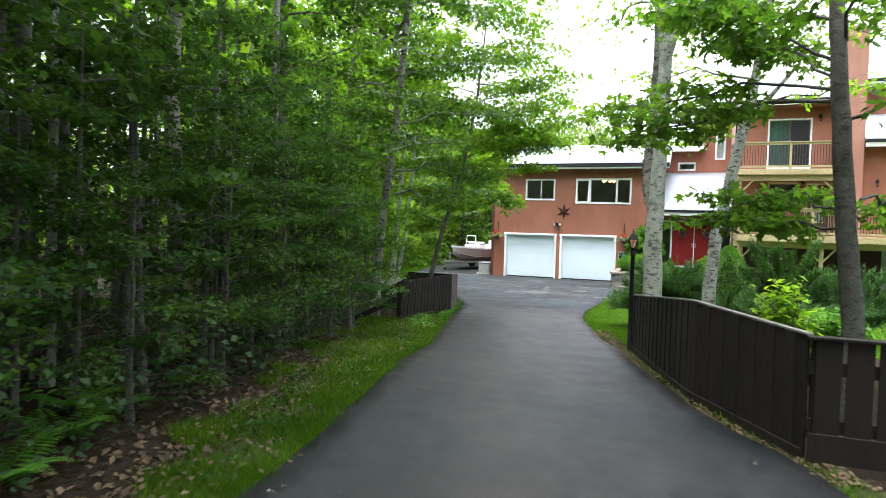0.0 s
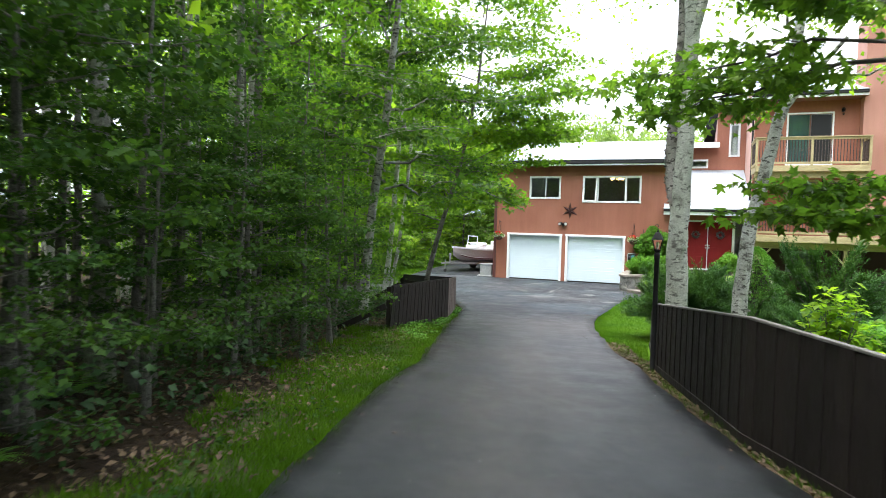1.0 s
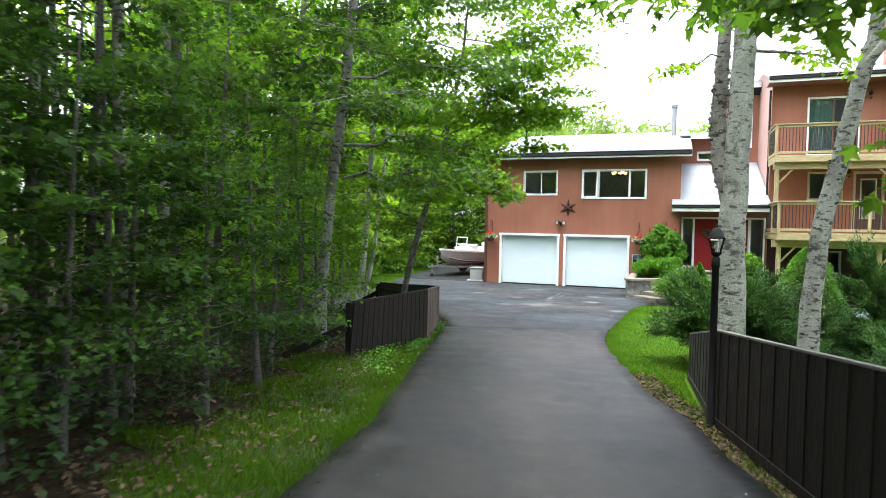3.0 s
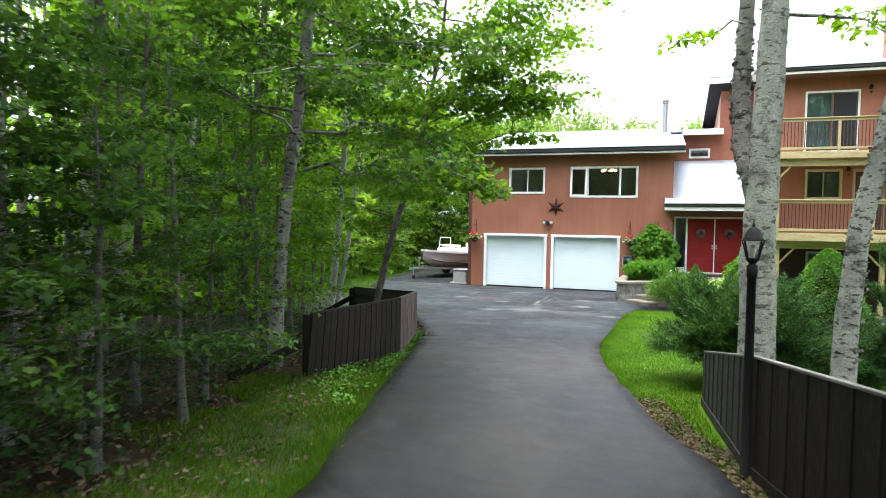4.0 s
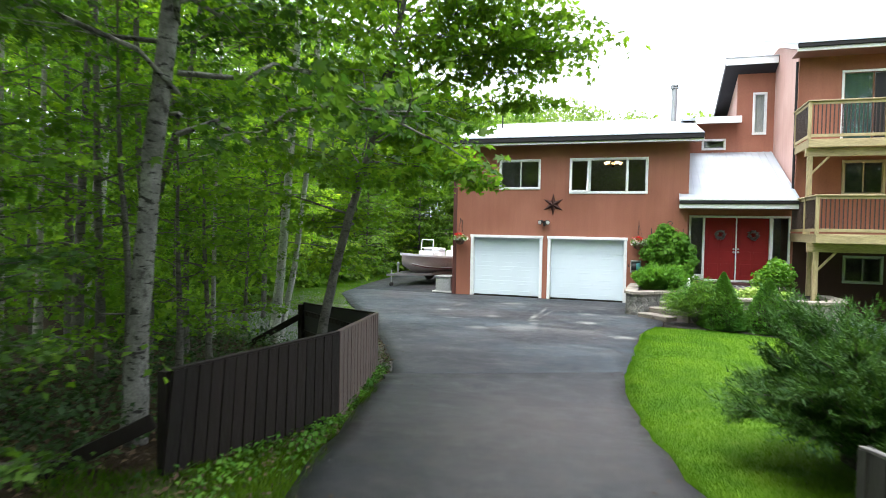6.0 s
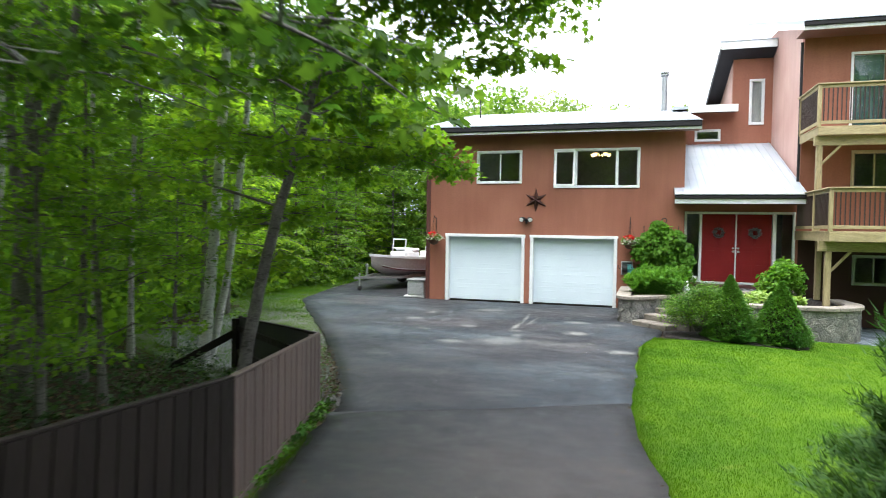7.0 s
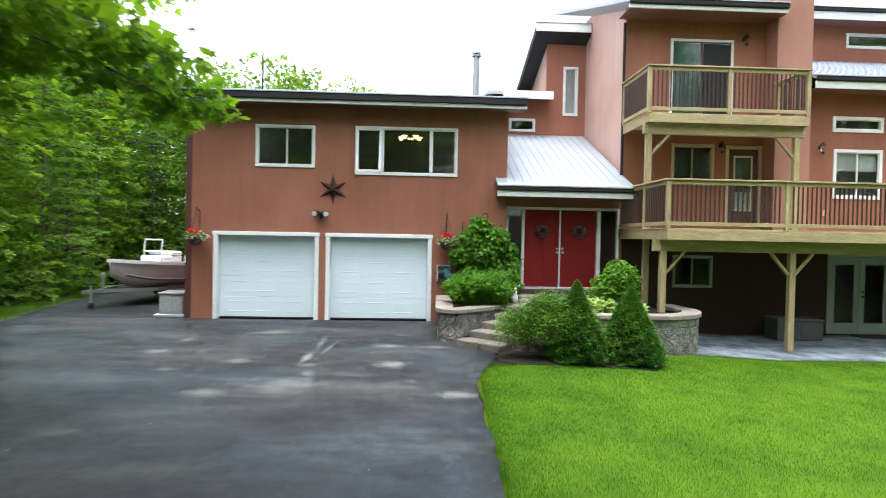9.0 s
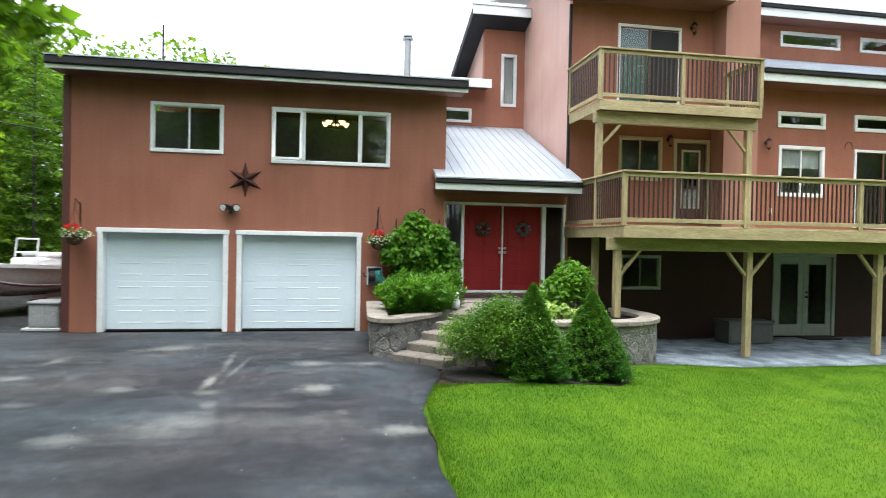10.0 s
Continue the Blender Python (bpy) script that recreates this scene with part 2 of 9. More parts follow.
M_LOT = asphalt_material("asphalt_worn", (0.027, 0.035, 0.044), (0.104, 0.114, 0.121), (0.175, 0.18, 0.175), 0.28, 0.60,
                         ((-5.69, 24.54, 0.64, 0.52, 4, 0.50), (-6.72, 24.1, 0.30, 0.24, 10, 0.55), (-5.76, 26.75, 0.09, 0.55, -3, 0.85), (-5.72, 28.1, 0.07, 0.9, 2, 0.5), (-5.50, 27.6, 0.05, 0.9, -5, 0.45), (-4.24, 26.11, 0.30, 0.32, 15, 0.85), (-4.34, 27.89, 0.32, 0.24, -15, 0.75), (-3.18, 24.05, 0.36, 0.24, 0, 0.75), (-6.94, 29.51, 0.48, 0.36, 10, 0.55), (-6.88, 26.35, 0.24, 0.22, 0, 0.5), (-8.54, 27.11, 0.25, 0.27, 15, 0.6), (-8.51, 28.34, 0.2, 0.3, 0, 0.4), (-7.82, 25.58, 0.22, 0.15, 8, 0.4), (-5.65, 26.02, 0.17, 0.14, 20, 0.6), (-5.52, 25.35, 0.12, 0.2, 10, 0.4), (-3.43, 27.82, 0.35, 0.18, -8, 0.45), (-4.44, 24.61, 0.9, 0.32, 3, 0.22), (-3.85, 24.82, 0.09, 0.22, 20, 0.35), (-4.16, 29.28, 0.17, 0.2, 0, 0.4), (-5.0, 20.05, 0.5, 0.12, 5, 0.2), (-4.0, 22.4, 0.8, 0.2, -6, 0.14), (-7.72, 22.3, 0.36, 0.2, 0, 0.25), (-6.4, 21.2, 0.6, 0.2, 12, 0.2)), (0.235, 0.235, 0.215), 0.28)
# darker copy of the lot asphalt that carries the shade beside the garage
M_SIDELOT = asphalt_material("asphalt_side_shaded", (0.017, 0.021, 0.026), (0.052, 0.056, 0.060), (0.12, 0.12, 0.118), 0.2, 0.65, (), (0.2, 0.2, 0.19), 0.2)
M_EARTH = surface("forest_floor", (0.034, 0.023, 0.015), (0.062, 0.042, 0.026), 0.8, 18, 0.95, 0.8, dist=0.04, speck=0.6, spec=0.1)
M_LAWN = grass_material("lawn_soil", (0.038, 0.100, 0.005), (0.090, 0.170, 0.009), (0.130, 0.178, 0.028))
M_ROUGHGRASS = surface("rough_grass_soil", (0.036, 0.068, 0.010), (0.040, 0.046, 0.017), 1.6, 16, 0.95, 0.6, speck=0.45, spec=0.08)
M_GRAVEL = surface("gravel", (0.19, 0.20, 0.195), (0.29, 0.30, 0.295), 0.8, 45, 0.9, 1.0, speck=0.75, dist=0.03)
M_BLADE = grass_material("grass_blade", (0.036, 0.110, 0.006), (0.098, 0.192, 0.010), (0.142, 0.196, 0.033), 0.5)
M_BLADE_DRY = leaf_material("verge_blade", (0.046, 0.104, 0.006), (0.090, 0.152, 0.014), 0.4, 0.8, 0.06)
M_SIDING = siding_material("terracotta_siding", (0.345, 0.140, 0.090), (0.285, 0.109, 0.068))
# faded pinkish siding, lightened for the daylight these side walls catch
M_SIDING_FADED_LIT = siding_material("faded_side_lit_siding", (0.60, 0.385, 0.33), (0.50, 0.295, 0.245))
# maroon paint, made darker still to carry the shade under the deck
M_SIDING_DECK_SHADE = siding_material("maroon_siding_deck_shade", (0.052, 0.021, 0.0185), (0.038, 0.016, 0.0145))
M_GRAVEL_BLUE = surface("blue_grey_gravel", (0.20, 0.25, 0.29), (0.50, 0.59, 0.67), 2.4, 38, 0.9, 1.0, speck=0.6, dist=0.03)
# faded terracotta, lightened because the chase stands clear of the eave shade
M_SIDING_CHASE = siding_material("lightened_chase_siding", (0.39, 0.195, 0.145), (0.335, 0.158, 0.115))
M_TRIM = surface("white_trim", (0.80, 0.81, 0.81), (0.70, 0.72, 0.72), 1.2, 20, 0.45, 0.06, speck=0.12)
M_GDOOR = surface("white_garage_panel", (0.68, 0.77, 0.82), (0.63, 0.72, 0.77), 0.9, 25, 0.55, 0.05, speck=0.08)
M_DARKTRIM = surface("dark_eave_board", (0.020, 0.019, 0.021), (0.030, 0.028, 0.031), 1.0, 15, 0.7, 0.1, spec=0.2)
M_SOFFIT = surface("brown_red_soffit", (0.20, 0.085, 0.06), (0.16, 0.066, 0.047), 1.0, 15, 0.7, 0.1)
M_ROOF = surface("galvanised_roof", (0.43, 0.47, 0.51), (0.36, 0.40, 0.44), 0.7, 20, 0.45, 0.05, metal=0.3, speck=0.12)
M_REDDOOR = surface("red_door_paint", (0.235, 0.016, 0.015), (0.19, 0.012, 0.012), 1.0, 25, 0.65, 0.05, speck=0.1, spec=0.2)
M_DECK = surface("treated_pine", (0.45, 0.365, 0.195), (0.345, 0.272, 0.137), 4.0, 22, 0.7, 0.2, stretch=(0.35, 2.2, 2.2), speck=0.35, per_piece=0.12)
M_DECK_POST = surface("treated_pine_post", (0.47, 0.38, 0.20), (0.34, 0.265, 0.13), 4.0, 22, 0.7, 0.2, stretch=(2.2, 2.2, 0.35), speck=0.4, per_piece=0.14)
M_BALUSTER = plain("dark_baluster", (0.040, 0.023, 0.018), 0.5)
M_FENCE = surface("brown_fence_stain", (0.019, 0.0130, 0.0112), (0.0125, 0.0090, 0.0080), 1.1, 22, 0.75, 0.35, stretch=(1, 1, 0.25), speck=0.4, per_piece=0.14, spec=0.25)
M_FENCE_LIGHTER = surface("lighter_fence_stain", (0.115, 0.075, 0.064), (0.085, 0.056, 0.048), 1.1, 22, 0.75, 0.35, stretch=(1, 1, 0.25), speck=0.4, per_piece=0.1)
M_BIRCH = bark_material("birch_bark", (0.56, 0.565, 0.515), (0.34, 0.345, 0.31), (0.04, 0.037, 0.033), 0.85)
M_BIRCH_WHITE = bark_material("white_birch_bark", (0.78, 0.78, 0.74), (0.60, 0.60, 0.56), (0.05, 0.045, 0.04), 0.6)
M_BIRCH_GREY = bark_material("grey_birch_bark", (0.47, 0.49, 0.43), (0.31, 0.33, 0.285), (0.05, 0.048, 0.043), 0.78)
M_BARK = bark_material("grey_bark", (0.19, 0.182, 0.165), (0.105, 0.10, 0.09), (0.03, 0.028, 0.024), 0.6)
M_BARK_MID = bark_material("dark_grey_bark", (0.19, 0.182, 0.165), (0.115, 0.11, 0.098), (0.04, 0.037, 0.032), 0.6)
M_BARK_BEND = bark_material("patchy_maple_bark", (0.38, 0.38, 0.345), (0.15, 0.15, 0.132), (0.03, 0.028, 0.024), 0.9)
M_BARK_PALE = bark_material("pale_maple_bark", (0.44, 0.435, 0.395), (0.25, 0.245, 0.22), (0.05, 0.045, 0.04), 0.6)
M_MAPLE = leaf_material("maple_leaf", (0.072, 0.155, 0.022), (0.195, 0.315, 0.042), 0.65, 0.5, 0.22)
# maple green darkened so that the colour carries the shade of the wood edge
M_SAPLEAF = leaf_material("shade_painted_maple_leaf", (0.027, 0.064, 0.016), (0.074, 0.138, 0.026), 0.45, 0.68, 0.10)
M_PATCHY = surface("patchy_gravel_grass", (0.075, 0.118, 0.026), (0.150, 0.155, 0.135), 1.3, 30, 0.95, 0.7, speck=0.4, dist=0.02, spec=0.1)
M_MAPLE_LIGHT = leaf_material("young_maple_leaf", (0.13, 0.235, 0.022), (0.27, 0.385, 0.042), 0.68)
# maple green with the shade of the leaf undersides put into the colour
M_BENDLEAF = leaf_material("underside_shaded_maple_leaf", (0.044, 0.105, 0.020), (0.125, 0.215, 0.036), 0.52)
M_GATELEAF = leaf_material("mid_green_maple_leaf", (0.076, 0.155, 0.026), (0.185, 0.295, 0.050), 0.62)
M_OVERHANG = leaf_material("overhanging_maple_leaf", (0.10, 0.20, 0.022), (0.23, 0.35, 0.042), 0.68)
M_FARLEAF = leaf_material("far_leaf", (0.11, 0.21, 0.038), (0.235, 0.355, 0.066), 0.64)
M_NEEDLE = leaf_material("spruce_needle", (0.044, 0.130, 0.022), (0.135, 0.275, 0.042), 0.34)
M_JUNIPER = leaf_material("juniper_needle", (0.028, 0.078, 0.022), (0.085, 0.165, 0.034), 0.25, 0.6, 0.15)
M_SHRUB = leaf_material("shrub_leaf", (0.06, 0.17, 0.02), (0.14, 0.29, 0.03), 0.35)
M_VINE = leaf_material("vine_leaf", (0.055, 0.155, 0.014), (0.135, 0.29, 0.028), 0.4)
M_HOSTA = leaf_material("pale_variegated_leaf", (0.20, 0.32, 0.06), (0.42, 0.50, 0.22), 0.3)
# seedling green darkened in place of the shade under the trees
M_UNDER = leaf_material("shade_darkened_leaf", (0.020, 0.050, 0.016), (0.046, 0.090, 0.022), 0.3, 0.55, 0.2)
M_TAN = surface("tan_wood_casing", (0.50, 0.42, 0.30), (0.42, 0.345, 0.24), 1.6, 22, 0.6, 0.1, speck=0.2)
# trim greyed to put the shade under the deck into its colour
M_TRIM_SHADED = surface("shade_greyed_trim", (0.34, 0.36, 0.34), (0.28, 0.30, 0.28), 1.2, 20, 0.5, 0.06, speck=0.15)
M_BIRCH_ROUGH = bark_material("rough_birch_bark", (0.36, 0.35, 0.32), (0.19, 0.18, 0.16), (0.03, 0.027, 0.024), 0.9)
M_FERN = leaf_material("fern_frond", (0.05, 0.15, 0.015), (0.12, 0.25, 0.03), 0.35)
M_LITTER = leaf_material("dead_leaf", (0.060, 0.038, 0.024), (0.20, 0.135, 0.085), 0.1, 0.8)
M_STEP = surface("sandstone_step", (0.215, 0.185, 0.15), (0.15, 0.13, 0.107), 2.2, 24, 0.88, 0.6, per_piece=0.14, speck=0.45)
M_STONE = surface("rough_stone", (0.19, 0.188, 0.176), (0.31, 0.29, 0.26), 5.0, 22, 0.85, 0.9, per_piece=0.3, speck=0.45, dist=0.03)
M_CAP = surface("sandstone_cap", (0.29, 0.255, 0.21), (0.22, 0.195, 0.165), 1.8, 24, 0.85, 0.5, per_piece=0.1)
M_MORTAR = surface("mortar", (0.20, 0.195, 0.18), (0.23, 0.22, 0.205), 2.0, 30, 0.95, 0.5)
M_MULCH = surface("dark_mulch", (0.022, 0.016, 0.013), (0.04, 0.03, 0.024), 2.0, 40, 0.95, 1.0, speck=0.6, dist=0.03)
M_GLASS = glass_material("window_glass")
M_GLASS_DIM = glass_material("coated_glass", ior=1.2)
M_INSIDE = surface("interior_wall", (0.36, 0.38, 0.42), (0.28, 0.30, 0.33), 1.0, 8, 0.8, 0.05)
M_CURTAIN = surface("teal_curtain", (0.07, 0.15, 0.145), (0.045, 0.105, 0.105), 3.0, 12, 0.8, 0.2, stretch=(6, 6, 0.4))
M_LACE = surface("lace_curtain", (0.55, 0.56, 0.55), (0.42, 0.43, 0.43), 3.0, 18, 0.8, 0.2, stretch=(6, 6, 0.6))
M_BLACK = plain("black_metal", (0.012, 0.012, 0.013), 0.5, 0.0, 0.3)
M_RUST = surface("rusty_star", (0.085, 0.03, 0.022), (0.05, 0.02, 0.017), 4, 30, 0.55, 0.2, metal=0.4)
M_CHROME = plain("brushed_metal", (0.55, 0.55, 0.54), 0.3, 0.9)
M_HULL = surface("taupe_gelcoat", (0.60, 0.53, 0.53), (0.54, 0.475, 0.475), 0.7, 20, 0.25, 0.02, speck=0.08)
M_GEL = surface("white_gelcoat", (0.78, 0.79, 0.80), (0.70, 0.71, 0.72), 0.9, 20, 0.3, 0.02, speck=0.08)
M_GALV = plain("galvanised_steel", (0.36, 0.37, 0.38), 0.45, 0.7)
M_RUBBER = plain("rubber", (0.02, 0.02, 0.02), 0.8)
M_GREYBOX = surface("grey_plastic", (0.22, 0.225, 0.23), (0.17, 0.175, 0.18), 1.5, 20, 0.6, 0.1)
M_PALEBOX = surface("pale_slab", (0.52, 0.52, 0.51), (0.42, 0.42, 0.41), 1.5, 20, 0.7, 0.2)
M_HOSE = plain("green_hose", (0.05, 0.24, 0.23), 0.4)
M_REDFLOWER = leaf_material("red_petal", (0.55, 0.012, 0.015), (0.75, 0.03, 0.03), 0.2)
M_WHITEFLOWER = leaf_material("white_petal", (0.62, 0.62, 0.55), (0.80, 0.80, 0.74), 0.2)
M_BASKET = surface("woven_basket", (0.11, 0.055, 0.03), (0.07, 0.035, 0.02), 6, 30, 0.8, 0.5)
M_WREATH = leaf_material("dried_wreath", (0.10, 0.10, 0.105), (0.36, 0.37, 0.40), 0.1)
M_WARM = glow_material("lit_lamp_glass", (1.0, 0.62, 0.25), 1.5)
M_LAMPGLASS = glass_material("lantern_glass", (0.92, 0.94, 0.93), 0.02, 1.12)
M_SMOKED = glass_material("smoked_acrylic", (0.30, 0.33, 0.34), 0.02, 1.2)
M_BULB = plain("frosted_bulb", (0.8, 0.8, 0.76), 0.4)
M_BROWNDOOR = plain("brown_door_paint", (0.085, 0.03, 0.026), 0.45)


# ---- building blocks ----
def thing(name, at=(0, 0, 0), rz=0, label="", category="", group="", kind=""):
    e = new(name)
    e.empty_display_size = 0.1
    e.matrix_world = pose(*at, 0, 0, rz)
    return tagged(e, label, category, group, kind)


def part(name, bm, material, parent, label="", smooth=False):
    me = bpy.data.meshes.new(name)
    if smooth:
        for f in bm.faces:
            f.smooth = True
    bm.to_mesh(me)
    bm.free()
    me.materials.append(material)
    ob = new(name, me)
    ob.parent = parent
    return tagged(ob, label)


def share(name, me, parent, m):
    """One more piece on a mesh that is already there."""
    ob = new(name, me)
    ob.parent = parent
    ob.matrix_basis = m
    return ob


def box(bm, x0, x1, y0, y1, z0, z1, bev=0.0):
    m = Matrix.LocRotScale(((x0 + x1) / 2, (y0 + y1) / 2, (z0 + z1) / 2), None, (abs(x1 - x0), abs(y1 - y0), abs(z1 - z0)))
    r = bmesh.ops.create_cube(bm, size=1, matrix=m)
    if bev:
        es = list({e for v in r["verts"] for e in v.link_edges})
        bmesh.ops.bevel(bm, geom=es, offset=bev, segments=1, affect="EDGES", profile=0.5)
    return bm


def boxes(*dims, bev=0.0):
    bm = bmesh.new()
    for d in dims:
        box(bm, *d, bev=bev)
    return bm


def beam(bm, a, b, w, h, bev=0.0):
    """A squared timber from a to b."""
    a, b = Vector(a), Vector(b)
    d = b - a
    q = d.to_track_quat("X", "Z").to_matrix().to_4x4()
    m = Matrix.Translation((a + b) / 2) @ q @ Matrix.Diagonal((d.length, w, h, 1))
    r = bmesh.ops.create_cube(bm, size=1, matrix=m)
    if bev:
        es = list({e for v in r["verts"] for e in v.link_edges})
        bmesh.ops.bevel(bm, geom=es, offset=bev, segments=1, affect="EDGES", profile=0.5)
    return bm


def rod(bm, a, b, r0, r1=None, n=10):
    a, b = Vector(a), Vector(b)
    d = b - a
    q = d.to_track_quat("Z", "Y").to_matrix().to_4x4()
    bmesh.ops.create_cone(bm, cap_ends=True, segments=n, radius1=r0, radius2=r0 if r1 is None else r1, depth=d.length, matrix=Matrix.Translation((a + b) / 2) @ q)
    return bm


def turned(bm, profile, at=(0, 0, 0), n=20):
    """A turned body: (radius, height) pairs round the z axis."""
    rings = []
    for r, z in profile:
        rings.append([bm.verts.new((at[0] + r * math.cos(2 * math.pi * k / n), at[1] + r * math.sin(2 * math.pi * k / n), at[2] + z)) for k in range(n)])
    for a, b in zip(rings, rings[1:]):
        for k in range(n):
            bm.faces.new((a[k], a[(k + 1) % n], b[(k + 1) % n], b[k]))
    bm.faces.new(list(reversed(rings[0])))
    bm.faces.new(rings[-1])
    return bm


def ring(bm, c, R, r, axis="Y", n=24, m=8):
    vs = []
    for i in range(n):
        a = 2 * math.pi * i / n
        row = []
        for j in range(m):
            b = 2 * math.pi * j / m
            u, v, w = (R + r * math.cos(b)) * math.cos(a), (R + r * math.cos(b)) * math.sin(a), r * math.sin(b)
            p = (w, u, v) if axis == "X" else (u, w, v)
            row.append(bm.verts.new((c[0] + p[0], c[1] + p[1], c[2] + p[2])))
        vs.append(row)
    for i in range(n):
        for j in range(m):
            bm.faces.new((vs[i][j], vs[(i + 1) % n][j], vs[(i + 1) % n][(j + 1) % m], vs[i][(j + 1) % m]))
    return bm


def mesh_np(name, verts, faces, material, parent=None, smooth=False):
    """A mesh object from arrays: verts (n, 3), faces (m, k)."""
    me = bpy.data.meshes.new(name)
    verts = np.asarray(verts, np.float32)
    faces = np.asarray(faces, np.int32)
    k = faces.shape[1]
    me.vertices.add(len(verts))
    me.vertices.foreach_set("co", verts.ravel())
    me.loops.add(faces.size)
    me.loops.foreach_set("vertex_index", faces.ravel())
    me.polygons.add(len(faces))
    me.polygons.foreach_set("loop_start", np.arange(0, faces.size, k, dtype=np.int32))
    if smooth:
        me.polygons.foreach_set("use_smooth", np.ones(len(faces), bool))
    me.materials.append(material)
    me.update(calc_edges=True)
    ob = new(name, me)
    if parent is not None:
        ob.parent = parent
    return ob


def wall_with_holes(bm, x0, x1, z0, z1, y0, y1, holes):
    """A wall along x between y0 and y1, with openings (x0, x1, z0, z1) cut right through."""
    xs = sorted({x0, x1, *[h[0] for h in holes], *[h[1] for h in holes]})
    zs = sorted({z0, z1, *[h[2] for h in holes], *[h[3] for h in holes]})
    def solid(i, k):
        cx, cz = (xs[i] + xs[i + 1]) / 2, (zs[k] + zs[k + 1]) / 2
        return not any(h[0] < cx < h[1] and h[2] < cz < h[3] for h in holes)
    vert = {}
    def v(i, y, k):
        key = (i, y, k)
        if key not in vert:
            vert[key] = bm.verts.new((xs[i], y, zs[k]))
        return vert[key]
    nx, nz = len(xs) - 1, len(zs) - 1
    for i in range(nx):
        for k in range(nz):
            if not solid(i, k):
                continue
            bm.faces.new((v(i, y0, k), v(i + 1, y0, k), v(i + 1, y0, k + 1), v(i, y0, k + 1)))
            bm.faces.new((v(i, y1, k), v(i, y1, k + 1), v(i + 1, y1, k + 1), v(i + 1, y1, k)))
            for di, dk, e in ((-1, 0, (i, k, i, k + 1)), (1, 0, (i + 1, k, i + 1, k + 1)), (0, -1, (i, k, i + 1, k)), (0, 1, (i, k + 1, i + 1, k + 1))):
                a, b = i + di, k + dk
                if 0 <= a < nx and 0 <= b < nz and solid(a, b):
                    continue
                bm.faces.new((v(e[0], y0, e[1]), v(e[0], y1, e[1]), v(e[2], y1, e[3]), v(e[2], y0, e[3])))
    bmesh.ops.recalc_face_normals(bm, faces=bm.faces)
    return bm


# ---- ground ----
GY = [-60, 0, 5.9, 8, 10.5, 14.7, 18, 20.5, 26, 90]
GZ = [2.5, 0.66, 0.43, 0.33, 0.12, -0.07, -0.30, -0.38, -0.43, -0.43]


def gz(x, y):
    """Height of the ground; works on numbers and on arrays."""
    z = np.interp(y, GY, GZ)
    s = np.clip((np.asarray(y, float) - 13) / 11, 0, 1)
    far = np.clip((np.hypot(np.asarray(x, float), np.asarray(y, float) - 15) - 45) / 80, 0, 1)
    return z - 0.06 * np.clip(np.asarray(x, float) + 1, 0, 5) * s + 5.0 * far * far


LEFT_EDGE = [(-30, 9.0), (-12, 1.7), (-5, -0.3), (0, -1.75), (3.55, -2.93), (5.3, -3.3), (7.6, -3.86), (10.1, -4.4), (12.4, -5.06), (14.66, -5.66), (15.5, -5.9), (17.1, -6.33), (18.15, -6.60), (18.8, -6.77), (19.4, -7.03), (20.85, -7.8), (22.5, -8.76), (25, -10.3), (27.4, -11.9), (29.8, -13.4), (33, -14.1), (36.6, -14.6), (41, -15)]
RIGHT_EDGE = [(-30, 13.0), (-12, 5.6), (-5, 3.4), (0, 2.1), (5.5, 0.38), (7.36, -0.46), (10.5, -1.25), (11.9, -1.6), (12.7, -1.95), (15.2, -2.5), (16.8, -2.82), (18.7, -3.05), (20, -3.1), (22.3, -3.02), (25.4, -2.8), (26.2, -2.56), (26.9, -2.3), (28.0, -2.4), (28.01, -2.35), (31.56, -2.35)]


def left_edge(y):
    return np.interp(y, [p[0] for p in LEFT_EDGE], [p[1] for p in LEFT_EDGE])


def right_edge(y):
    return np.interp(y, [p[0] for p in RIGHT_EDGE], [p[1] for p in RIGHT_EDGE])


def sheet(name, rows, material, lift, label, category, skirt=0.12, wobble=0.0, seed=0, cols=15):
    """A ground sheet: rows of (y or y at both ends, x0, x1); follows the ground, with a skirt round its rim."""
    rg = np.random.default_rng(seed)
    V, F = [], []
    for (ya, yb), xa, xb in rows:
        xa += wobble * rg.normal()
        xb += wobble * rg.normal()
        for c in range(cols):
            u = c / (cols - 1)
            x, y = xa + (xb - xa) * u, ya + (yb - ya) * u
            V.append((x, y, float(gz(x, y)) + lift))
    n = len(rows)
    for r in range(n - 1):
        for c in range(cols - 1):
            a = r * cols + c
            F.append((a, a + 1, a + cols + 1, a + cols))
    rim = [c for c in range(cols)] + [r * cols + cols - 1 for r in range(1, n)] + [(n - 1) * cols + c for c in range(cols - 2, -1, -1)] + [r * cols for r in range(n - 2, 0, -1)]
    base = len(V)
    for i in rim:
        V.append((V[i][0], V[i][1], V[i][2] - skirt))
    for k in range(len(rim)):
        k2 = (k + 1) % len(rim)
        F.append((rim[k], base + k, base + k2, rim[k2]))
    ob = mesh_np(name, V, F, material, smooth=(name == "lawn"))
    return tagged(ob, label, category, kind="structure")


